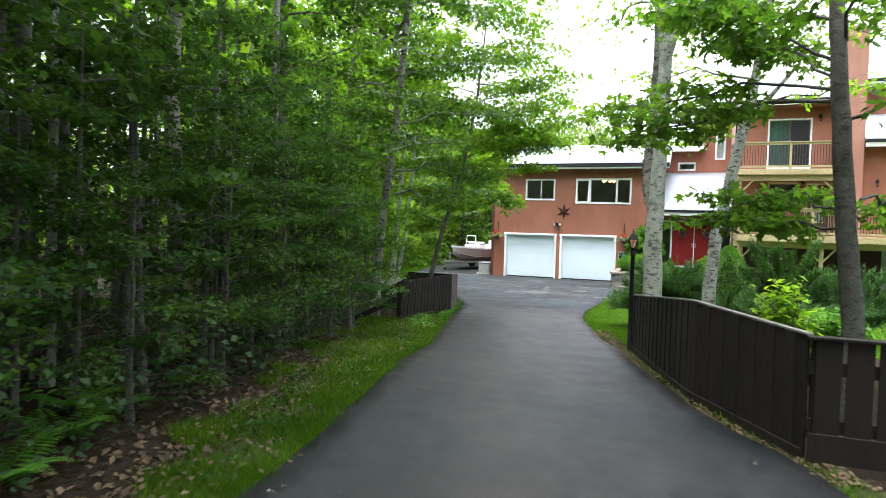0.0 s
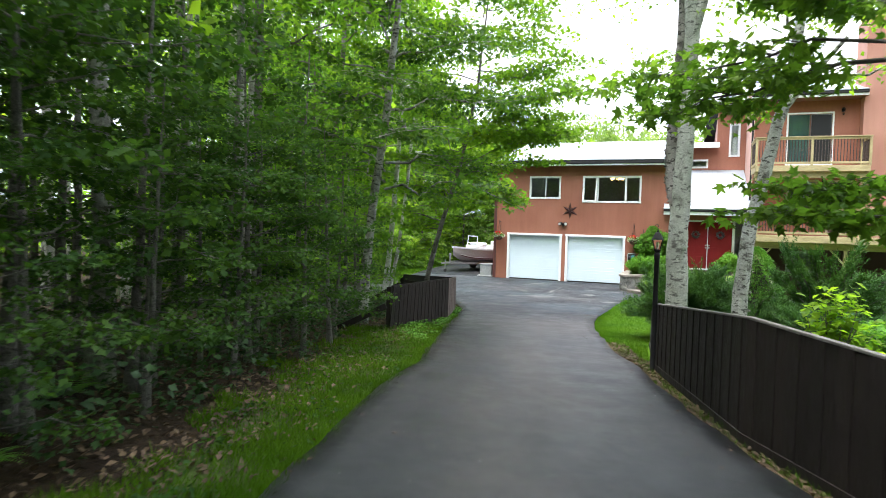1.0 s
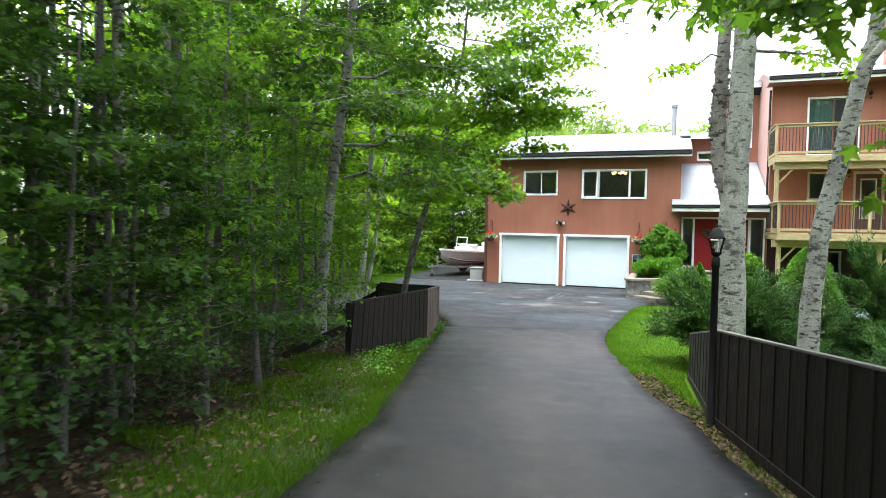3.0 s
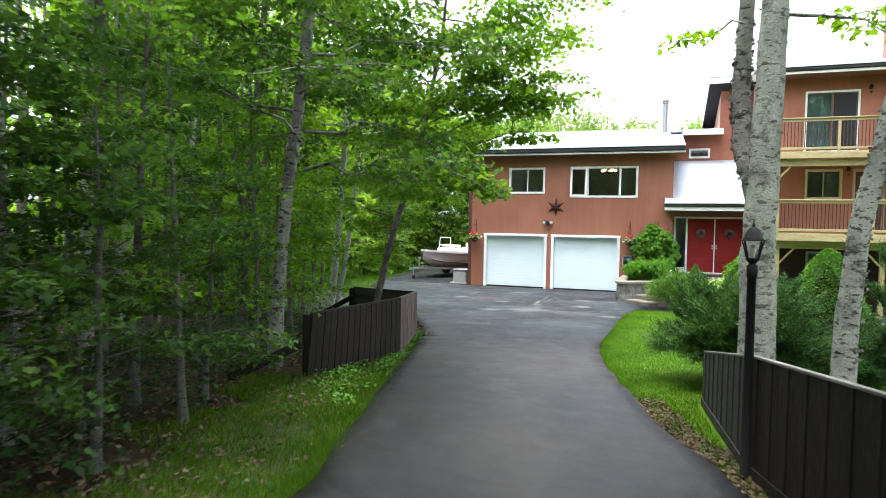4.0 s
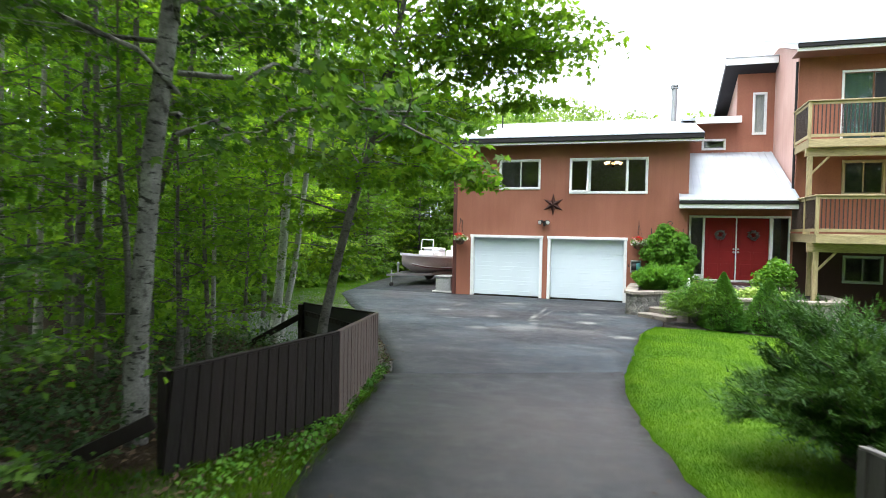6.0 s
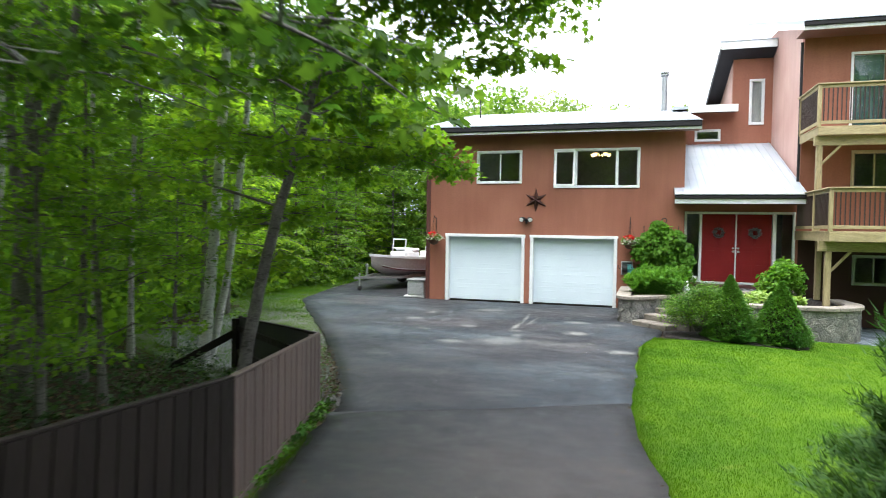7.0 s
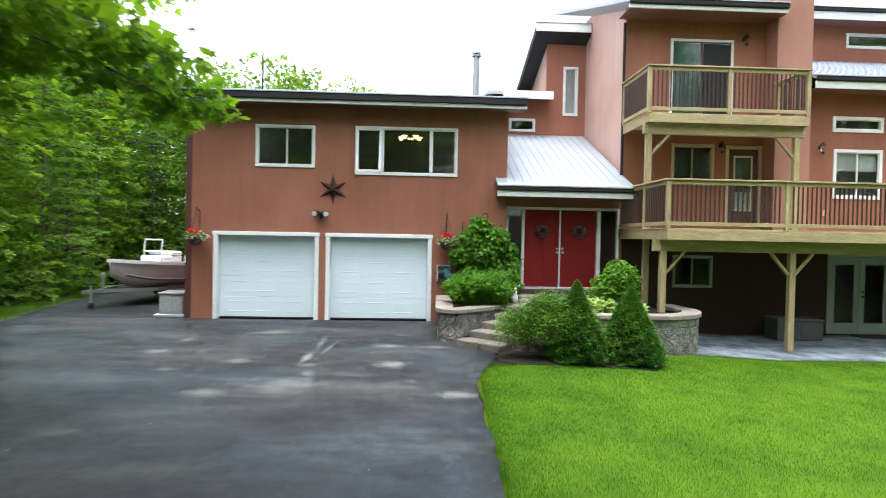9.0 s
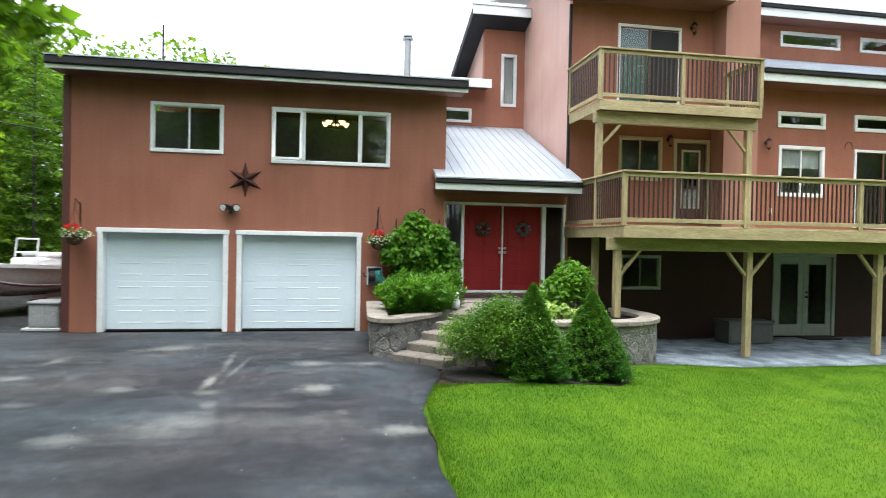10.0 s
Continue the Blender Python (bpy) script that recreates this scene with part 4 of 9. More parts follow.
# tall block with its shed roof falling to the back
bm = bmesh.new()
v = [bm.verts.new(p) for p in ((0.45, BF + 0.181, 6.0), (0.45, 42.0, 6.0), (0.45, 42.0, 6.45), (0.45, BF + 0.181, 8.50))]
bm.faces.new(v)
ret = bmesh.ops.extrude_face_region(bm, geom=bm.faces[:])
bmesh.ops.translate(bm, vec=(0.16, 0, 0), verts=[q for q in ret["geom"] if isinstance(q, bmesh.types.BMVert)])
bmesh.ops.recalc_face_normals(bm, faces=bm.faces)
part("wall", bm, M_SIDING_FADED_LIT, house, "faded terracotta side wall with daylight in its colour")
bm = bmesh.new()
v = [bm.verts.new(p) for p in ((-0.06, 35.52, 8.46), (1.75, 35.52, 8.46), (1.75, 42.0, 6.36), (-0.06, 42.0, 6.36), (-0.06, 35.52, 8.72), (1.75, 35.52, 8.72), (1.75, 42.0, 6.62), (-0.06, 42.0, 6.62))]
for f in ((0, 3, 2, 1), (4, 5, 6, 7), (0, 1, 5, 4), (1, 2, 6, 5), (2, 3, 7, 6), (3, 0, 4, 7)):
    bm.faces.new([v[i] for i in f])
part("roof", bm, M_DARKTRIM, house, "dark-edged shed roof")
part("eave_board", boxes((-0.07, 1.74, 35.48, 35.518, 8.47, 8.73), bev=0.006), M_TRIM, house)
part("roof_sheet", boxes((-0.10, 1.75, 35.46, 35.6, 8.735, 8.76)), M_ROOF, house)
part("flue", rod(rod(rod(bmesh.new(), (-1.85, 37.0, 6.4), (-1.85, 37.0, 8.0), 0.11, n=16), (-1.85, 37.0, 8.0), (-1.85, 37.0, 8.05), 0.17, n=16), (-1.85, 37.0, 8.09), (-1.85, 37.0, 8.14), 0.15, n=16), M_GALV, house, "round galvanised chimney flue")
part("vent_pipe", rod(bmesh.new(), (-8.9, 36.0, 6.2), (-8.9, 36.0, 7.6), 0.03), M_BLACK, house, "thin black roof vent")

# tower
part("wall", wall_with_holes(bmesh.new(), 1.76, 5.64, 1.86, 8.05, HF, HF + 0.18, [(2.98, 4.73, 5.0, 7.27), (3.07, 4.27, 3.30, 4.43), (4.59, 5.76 - 0.15, 2.22, 4.42)]), M_SIDING, house)
part("wall", wall_with_holes(bmesh.new(), 1.76, 5.64, -0.9, 1.859, HF, HF + 0.18, [(3.19, 4.31, 0.50, 1.39)]), M_SIDING_DECK_SHADE, house, "maroon wall darkened for the shade under the deck")
bm = bmesh.new()
v = [bm.verts.new(p) for p in ((1.76, HF + 0.181, -0.6), (1.76, 44.0, -0.6), (1.76, 44.0, 9.5), (1.76, BF - 0.5, 9.05), (1.76, HF + 0.181, 8.05))]
bm.faces.new(v)
ret = bmesh.ops.extrude_face_region(bm, geom=bm.faces[:])
bmesh.ops.translate(bm, vec=(0.16, 0, 0), verts=[q for q in ret["geom"] if isinstance(q, bmesh.types.BMVert)])
bmesh.ops.recalc_face_normals(bm, faces=bm.faces)
part("wall", bm, M_SIDING_FADED_LIT, house, "faded terracotta side wall of the tower with daylight in its colour")
shed_roof(1.52, 5.72, 31.28, 8.00, 40.0, 10.71, ribs=False)
fascia(1.52, 5.72, 31.30, 7.97, 0.20, 0.13)
part("soffit", boxes((1.54, 5.70, 31.33, HF + 0.02, 7.74, 7.76)), M_SOFFIT, house)
part("chase", boxes((5.64, 6.60, 31.60, HF + 1.0, 2.05, 11.0)), M_SIDING_CHASE, house, "terracotta boxed chimney chase")

# wing beyond the chase
part("wall", wall_with_holes(bmesh.new(), 5.641, 16.0, 1.86, 6.2, HF + 0.002, HF + 0.18, [(7.58, 9.03, 4.86, 5.29), (7.63, 9.03, 3.02, 4.39), (9.92, 11.9, 4.86, 5.31), (9.95, 11.9, 2.22, 4.37)]), M_SIDING, house)
part("wall", wall_with_holes(bmesh.new(), 5.641, 16.0, -0.9, 1.859, HF + 0.002, HF + 0.18, [(7.56, 9.47, -0.76, 1.50)]), M_SIDING_DECK_SHADE, house, "maroon wall darkened for the shade under the deck")
shed_roof(6.62, 16.2, 31.45, 6.22, BF + 0.02, 8.0)
fascia(6.62, 16.2, 31.47, 6.19, 0.28)
part("soffit", boxes((6.64, 16.2, 31.50, HF + 0.02, 5.88, 5.90)), M_SOFFIT, house)
part("wall", wall_with_holes(bmesh.new(), 7.2, 18.0, 6.4, 9.25, BF + 0.05, BF + 0.23, [(10.75, 13.06, 8.47, 8.99), (13.85, 16.0, 8.47, 8.99), (8.8, 9.55, 8.47, 8.99)]), M_SIDING, house)
for x0, x1 in ((10.75, 13.06), (13.85, 16.0), (8.8, 9.55)):
    window(x0, x1, 8.47, 8.99, BF + 0.05, 0.09)
shed_roof(7.2, 18.2, 35.5, 9.60, 42, 11.5, ribs=False)
fascia(7.2, 18.2, 35.52, 9.56, 0.34)
part("soffit", boxes((7.2, 18.2, 35.55, BF + 0.06, 9.19, 9.21)), M_SOFFIT, house)
part("upper_room_wall", boxes((7.2, 18.0, BF + 1.5, BF + 1.6, 6.5, 10.0)), M_INSIDE, house)
part("room_wall", boxes((1.95, 6.6, HF + 2.2, HF + 2.3, -0.8, 8.3)), M_INSIDE, house)
part("room_wall", boxes((6.61, 16.0, HF + 2.2, HF + 2.3, -0.8, 6.9)), M_INSIDE, house)
for z in (-0.84, 2.05, 4.9):
    part("room_floor", boxes((1.95, 16.0, HF + 0.19, HF + 2.2, z, z + 0.1)), M_INSIDE, house)
part("wall", boxes((15.84, 16.0, HF + 0.181, 44, -0.9, 9.2)), M_SIDING, house)
part("wall", boxes((1.9, 16.0, 44.0, 44.2, -0.9, 9.2)), M_SIDING, house)

M_BROWNSASH = plain("brown_sash", (0.20, 0.085, 0.055), 0.5)
# windows and glass doors of tower and wing
def slider(x0, x1, z0, z1, y, mid):
    return window(x0, x1, z0, z1, y, 0.07, (mid,), "sliding_door", sash=M_BROWNSASH)


slider(2.98, 4.73, 5.02, 7.27, HF, 3.86)
part("insect_screen", boxes((3.90, 4.62, HF - 0.012, HF - 0.006, 5.14, 7.15)), M_BLACK, house, "black insect screen over the sliding pane")
part("curtain", boxes((3.08, 3.84, HF + 0.10, HF + 0.13, 5.1, 7.18)), M_CURTAIN, house, "teal curtain behind the sliding door")
window(3.07, 4.27, 3.30, 4.43, HF, 0.08, (3.67,), frame_mat=M_TAN)
window(3.19, 4.31, 0.50, 1.39, HF, 0.07, (3.75,), frame_mat=M_TRIM_SHADED, glass=M_GLASS_DIM)
window(7.58, 9.03, 4.86, 5.29, HF, 0.09)
window(9.92, 11.9, 4.86, 5.31, HF, 0.09)
window(7.63, 9.03, 3.02, 4.39, HF, 0.09, (8.33,))
part("curtain", boxes((7.72, 8.94, HF + 0.10, HF + 0.115, 3.80, 4.30)), M_LACE, house, "white lace cafe curtain")
slider(9.95, 11.9, 2.22, 4.37, HF, 10.9)
# storm door on the lower deck
bm = boxes((4.59, 5.61, HF - 0.03, HF + 0.1, 4.32, 4.42), (4.59, 4.68, HF - 0.03, HF + 0.1, 2.22, 4.319), (5.52, 5.61, HF - 0.03, HF + 0.1, 2.22, 4.319), bev=0.006)
part("door_frame", bm, M_TAN, house)
bm = boxes((4.69, 4.83, HF + 0.02, HF + 0.06, 2.24, 4.31), (5.37, 5.51, HF + 0.02, HF + 0.06, 2.24, 4.31), (4.831, 5.369, HF + 0.02, HF + 0.06, 4.15, 4.31), (4.831, 5.369, HF + 0.02, HF + 0.06, 2.24, 2.62), (4.831, 5.369, HF + 0.02, HF + 0.06, 3.15, 3.22))
sd = part("storm_door", bm, M_BROWNDOOR, house, "dark brown door with tall glass")
p = part("pane", boxes((4.831, 5.369, HF + 0.035, HF + 0.043, 2.62, 4.15)), M_GLASS, sd)
p.visible_shadow = False
M_CREAM = plain("cream_paint", (0.50, 0.47, 0.36), 0.5)
part("inner_frame", boxes((4.835, 4.88, HF + 0.008, HF + 0.034, 2.625, 4.145), (5.32, 5.365, HF + 0.008, HF + 0.034, 2.625, 4.145), (4.881, 5.319, HF + 0.008, HF + 0.034, 4.09, 4.145), (4.881, 5.319, HF + 0.008, HF + 0.034, 2.625, 2.67)), M_CREAM, sd, "cream frame round the glass")
part("lace", boxes((4.831, 5.369, HF + 0.09, HF + 0.095, 2.62, 3.15)), M_LACE, sd)
# french doors under the deck
bm = boxes((7.56, 9.47, HF - 0.03, HF + 0.1, 1.41, 1.50), (7.56, 7.65, HF - 0.03, HF + 0.1, -0.74, 1.409), (9.38, 9.47, HF - 0.03, HF + 0.1, -0.74, 1.409), bev=0.006)
part("door_frame", bm, M_TRIM_SHADED, house)
for x0, x1 in ((7.66, 8.51), (8.52, 9.37)):
    bm = boxes((x0, x0 + 0.15, HF + 0.02, HF + 0.06, -0.72, 1.40), (x1 - 0.15, x1, HF + 0.02, HF + 0.06, -0.72, 1.40), (x0 + 0.151, x1 - 0.151, HF + 0.02, HF + 0.06, 1.20, 1.40), (x0 + 0.151, x1 - 0.151, HF + 0.02, HF + 0.06, -0.72, -0.42))
    fd = part("french_door", bm, M_TRIM_SHADED, house)
    p = part("pane", boxes((x0 + 0.151, x1 - 0.151, HF + 0.035, HF + 0.043, -0.42, 1.20)), M_GLASS_DIM, fd)
    p.visible_shadow = False
bm = rod(rod(bmesh.new(), (8.60, HF + 0.02, 0.32), (8.60, HF - 0.03, 0.32), 0.03), (8.60, HF + 0.02, 0.45), (8.60, HF - 0.02, 0.45), 0.025)
part("door_handle", bm, M_BLACK, fd, "dark door handle")


# ---- decks ----
def railing(deck, a, b, z0, z1, posts, baluster_mesh, every=0.105):
    """Posts, rails and slim dark balusters from a to b (plan points)."""
    a, b = Vector(a), Vector(b)
    d = (b - a).normalized()
    L = (b - a).length
    top = part("top_rail", beam(bmesh.new(), (*(a - d * 0.06), z1 - 0.02), (*(b + d * 0.06), z1 - 0.02), 0.14, 0.04, 0.006), M_DECK, deck)
    part("sub_rail", beam(bmesh.new(), (*a, z1 - 0.085), (*b, z1 - 0.085), 0.04, 0.085, 0.004), M_DECK, deck)
    part("bottom_rail", beam(bmesh.new(), (*a, z0 + 0.10), (*b, z0 + 0.10), 0.04, 0.085, 0.004), M_DECK, deck)
    for s in posts:
        p = a + d * (s * L)
        part("rail_post", beam(bmesh.new(), (p.x, p.y, z0 - 0.02), (p.x, p.y, z1 - 0.041), 0.09, 0.09, 0.005), M_DECK_POST, deck)
    k = every
    while k < L - 0.03:
        p = a + d * k
        if all(abs(k - s * L) > 0.06 for s in posts):
            share("baluster", baluster_mesh, deck, pose(p.x, p.y, z0 + 0.143) @ Matrix.Diagonal((1, 1, z1 - z0 - 0.272, 1)))
        k += every


def baluster_data(name):
    bm = boxes((-0.013, 0.013, -0.013, 0.013, 0, 1))
    me = bpy.data.meshes.new(name)
    bm.to_mesh(me)
    bm.free()
    me.materials.append(M_BALUSTER)
    return me


BAL = baluster_data("baluster")
lower = thing("deck", label="new yellowish treated-pine deck on posts along the house", category="deck")
DX0, DX1, DY0 = 1.68, 12.5, 28.87
dz = 2.06
for k in range(22):
    ya = DY0 + 0.02 + k * 0.149
    part("deck_board", boxes((DX0 - 0.03, DX1, ya, ya + 0.142, dz - 0.03, dz), bev=0.004), M_DECK, lower)
part("rim_joist", boxes((DX0 - 0.02, DX1, DY0 - 0.02, DY0 + 0.02, dz - 0.26, dz - 0.031), bev=0.004), M_DECK, lower)
part("rim_joist", boxes((DX0 - 0.02, DX0 + 0.02, DY0 + 0.021, HF - 0.02, dz - 0.26, dz - 0.031), bev=0.004), M_DECK, lower)
x = DX0 + 0.4
while x < DX1:
    part("joist", boxes((x - 0.02, x + 0.02, DY0 + 0.021, HF - 0.02, dz - 0.25, dz - 0.031)), M_DECK, lower)
    x += 0.6
part("beam", boxes((1.55, DX1, 29.30, 29.44, dz - 0.52, dz - 0.261), bev=0.005), M_DECK, lower)
for px in (1.78, 4.80, 8.05, 11.2):
    zb = float(gz(px, 29.37)) + 0.01 if px > 2 else 0.14
    part("post", boxes((px - 0.07, px + 0.07, 29.30, 29.44, zb, dz - 0.521), bev=0.006), M_DECK_POST, lower)
    for s in (-1, 1):
        if px < 2 and s < 0:
            continue
        part("brace", beam(bmesh.new(), (px + s * 0.07, 29.37, dz - 1.02), (px + s * 0.50, 29.37, dz - 0.52), 0.08, 0.06, 0.004), M_DECK_POST, lower)
part("post", boxes((1.93, 2.07, 30.93, 31.07, 0.14, dz - 0.261), bev=0.006), M_DECK_POST, lower)
railing(lower, (DX0, DY0 + 0.03), (DX1, DY0 + 0.03), dz, 3.15, (0.0, 0.248, 0.5, 0.75, 1.0), BAL)
railing(lower, (DX0, DY0 + 0.06), (DX0, HF - 0.06), dz, 3.15, (0.42,), BAL)

upper = thing("balcony", label="small treated-pine balcony with dark balusters above the deck", category="balcony")
UX0, UX1, UY0, uz = 1.70, 5.63, 30.2, 4.86
for k in range(13):
    ya = UY0 + 0.02 + k * 0.149
    part("deck_board", boxes((UX0 - 0.03, UX1 + 0.03, ya, min(ya + 0.142, 31.59), uz - 0.03, uz), bev=0.004), M_DECK, upper)
    if ya + 0.29 > 31.59:
        break
part("deck_board", boxes((UX0 - 0.03, 5.60, 31.60, HF - 0.03, uz - 0.03, uz)), M_DECK, upper)
part("rim_joist", boxes((UX0 - 0.02, UX1 + 0.02, UY0 - 0.02, UY0 + 0.02, uz - 0.24, uz - 0.031), bev=0.004), M_DECK, upper)
part("rim_joist", boxes((UX0 - 0.02, UX0 + 0.02, UY0 + 0.021, HF - 0.02, uz - 0.24, uz - 0.031), bev=0.004), M_DECK, upper)
part("rim_joist", boxes((UX1 - 0.02, UX1 + 0.02, UY0 + 0.021, 31.59, uz - 0.24, uz - 0.031), bev=0.004), M_DECK, upper)
part("beam", boxes((UX0 - 0.05, UX1 + 0.05, UY0 + 0.16, UY0 + 0.30, uz - 0.49, uz - 0.241), bev=0.005), M_DECK, upper)
part("soffit_board", boxes((UX0 + 0.03, UX1 - 0.03, UY0 + 0.31, 31.58, uz - 0.20, uz - 0.19)), M_DECK, upper)
for px, s in ((UX0 + 0.08, 1), (UX1 - 0.15, -1)):
    part("post", boxes((px - 0.07, px + 0.07, UY0 + 0.16, UY0 + 0.30, dz + 0.002, uz - 0.491), bev=0.006), M_DECK_POST, upper)
    part("brace", beam(bmesh.new(), (px + s * 0.07, UY0 + 0.23, uz - 0.98), (px + s * 0.52, UY0 + 0.23, uz - 0.48), 0.08, 0.06, 0.004), M_DECK_POST, upper)
railing(upper, (UX0, UY0 + 0.03), (UX1, UY0 + 0.03), uz, 6.0, (0.0, 0.5, 1.0), BAL)
railing(upper, (UX0, UY0 + 0.08), (UX0, HF - 0.06), uz, 6.0, (0.97,), BAL)
railing(upper, (UX1, UY0 + 0.08), (UX1, 31.52), uz, 6.0, (0.97,), BAL)

# ---- fittings on the house ----
star = thing("barn_star", (-5.99, GF - 0.005, 2.93), label="rusty dark red six-pointed metal barn star", category="wall decoration")
bm = bmesh.new()
c = bm.verts.new((0, -0.12, 0))
pts = []
for k in range(12):
    a = math.pi / 2 + math.pi * k / 6
    r = 0.40 if k % 2 == 0 else 0.145
    pts.append(bm.verts.new((r * math.cos(a), 0, r * math.sin(a))))
for k in range(12):
    bm.faces.new((c, pts[(k + 1) % 12], pts[k]))
bm.faces.new(pts)
bmesh.ops.recalc_face_normals(bm, faces=bm.faces)
part("star_body", bm, M_RUST, star)

flood = thing("floodlight", (-6.28, GF, 2.30), label="black twin floodlight with clear round lenses", category="wall lamp")
part("plate", rod(bmesh.new(), (0, 0, -0.02), (0, -0.04, -0.02), 0.06, n=14), M_BLACK, flood)
for s in (-1, 1):
    bm = rod(bmesh.new(), (0, -0.04, -0.02), (s * 0.09, -0.09, 0.02), 0.018)
    rod(bm, (s * 0.07, -0.05, 0.03), (s * 0.14, -0.20, -0.01), 0.05, 0.085, 14)
    hd = part("head", bm, M_BLACK, flood)
    part("lens", rod(bmesh.new(), (s * 0.14, -0.201, -0.01), (s * 0.142, -0.207, -0.012), 0.07, n=14), M_BULB, hd, "pale round lens")
part("sensor", boxes((-0.035, 0.035, -0.11, -0.03, -0.13, -0.05), bev=0.01), M_BLACK, flood)


def sconce(x, z):
    s = thing("wall_lantern", (x, HF, z), label="black carriage lantern on the wall", category="wall lamp", group="wall lanterns")
    part("bracket", rod(rod(bmesh.new(), (0, 0, 0.05), (0, -0.03, 0.05), 0.05), (0, -0.02, 0.05), (0, -0.13, 0.16), 0.012), M_BLACK, s)
    part("cap", turned(bmesh.new(), [(0.085, 0.08), (0.05, 0.13), (0.012, 0.17)], (0, -0.13, 0), 8), M_BLACK, s)
    part("glass", turned(bmesh.new(), [(0.045, -0.10), (0.072, 0.078)], (0, -0.13, 0), 8), M_LAMPGLASS, s)
    part("base", turned(bmesh.new(), [(0.012, -0.16), (0.05, -0.101)], (0, -0.13, 0), 8), M_BLACK, s)


sconce(5.02, 7.25)
sconce(4.43, 4.33)
sconce(7.25, 4.38)


wl = thing("wire_loop", (9.72, HF - 0.01, 4.42), label="thin dark wire loop sticking out of the wall", category="wire")
bm = bmesh.new()
prev = None
for i in range(12):
    a = radians(200 - 20 * i)
    q = (0.10 * math.cos(a), -0.03 - 0.004 * i, 0.13 * math.sin(a))
    if prev:
        rod(bm, prev, q, 0.008, n=5)
    prev = q
part("wire", bm, M_BLACK, wl)
sk = thing("wall_socket", (7.42, HF, 2.62), label="small cream outdoor socket on the siding", category="socket")
part("plate", boxes((-0.045, 0.045, -0.03, 0.0, -0.08, 0.08), bev=0.008), M_CREAM, sk)
part("cover", boxes((-0.035, 0.035, -0.045, -0.031, -0.06, 0.06), bev=0.006), M_CREAM, sk)


def scatter_leaves(rgen, centre, radii, count, size, shell=0.55):
    """Points in an ellipsoid, more of them near its surface."""
    d = rgen.normal(size=(count, 3))
    d /= np.linalg.norm(d, axis=1)[:, None]
    r = (shell + (1 - shell) * rgen.random(count)) ** 0.8
    return np.asarray(centre) + d * r[:, None] * np.asarray(radii)


LEAF_HALF = np.array([(0, 0, 0), (0.48, 0.50, 0.05), (0.26, 0.60, 0.06), (0, 1.0, -0.14), (-0.48, 0.50, 0.05), (-0.26, 0.60, 0.06)])
LEAF_FACES = np.array([(0, 1, 2), (0, 2, 3), (0, 5, 4), (0, 3, 5)])
LOBED_LEAF = np.array([(0, 0, 0), (0.42, 0.16, 0.02), (0.22, 0.36, 0.05), (0.56, 0.66, -0.03), (0.17, 0.62, 0.05), (0, 1.0, -0.15), (-0.42, 0.16, 0.02), (-0.22, 0.36, 0.05), (-0.56, 0.66, -0.03), (-0.17, 0.62, 0.05)])
LOBED_FACES = np.array([(0, 1, 2), (0, 2, 3), (0, 3, 4), (0, 4, 5), (0, 7, 6), (0, 8, 7), (0, 9, 8), (0, 5, 9)])
PLAIN_LEAF = np.array([(0, 0, 0), (0.32, 0.45, 0.08), (0, 1.0, -0.08), (-0.32, 0.45, 0.08)])
PLAIN_FACES = np.array([(0, 1, 2), (0, 2, 3)])
SLIM_LEAF = np.array([(0, 0, 0), (0.15, 0.45, 0.04), (0, 1.0, -0.10), (-0.15, 0.45, 0.04)])
BLADE_LEAF = np.array([(-0.10, 0, 0), (0.10, 0, 0), (0, 1.0, 0)])
BLADE_FACES = np.array([(0, 1, 2)])


def leaves(name, pts, size, material, parent, rgen, kind="maple", tilt=0.5, outward=None, vary=0.35):
    """Leaves at the points: maple (three lobes, four faces), lobed (five lobes, eight faces), plain (two), slim (two, narrow), or needle (one). outward: axis directions to point along."""
    T, F = {"maple": (LEAF_HALF, LEAF_FACES), "lobed": (LOBED_LEAF, LOBED_FACES), "plain": (PLAIN_LEAF, PLAIN_FACES), "slim": (SLIM_LEAF, PLAIN_FACES), "needle": (BLADE_LEAF, BLADE_FACES)}[kind]
    n = len(pts)
    s = size * (1 + vary * rgen.uniform(-1, 1, n))
    if outward is None:
        a = rgen.uniform(0, 2 * np.pi, n)
        fwd = np.column_stack([np.cos(a), np.sin(a), -0.25 + rgen.normal(0, tilt, n)])
    else:
        fwd = np.asarray(outward) + rgen.normal(0, tilt, (n, 3))
    fwd /= np.linalg.norm(fwd, axis=1)[:, None] + 1e-9
    up = np.column_stack([rgen.normal(0, tilt, n), rgen.normal(0, tilt, n), np.ones(n)])
    side = np.cross(fwd, up)
    side /= np.linalg.norm(side, axis=1)[:, None] + 1e-9
    up = np.cross(side, fwd)
    V = pts[:, None, :] + s[:, None, None] * (T[None, :, 0:1] * side[:, None, :] + T[None, :, 1:2] * fwd[:, None, :] + T[None, :, 2:3] * up[:, None, :])
    Fs = (F[None] + (np.arange(n) * len(T))[:, None, None]).reshape(-1, 3)
    return mesh_np(name, V.reshape(-1, 3), Fs, material, parent)


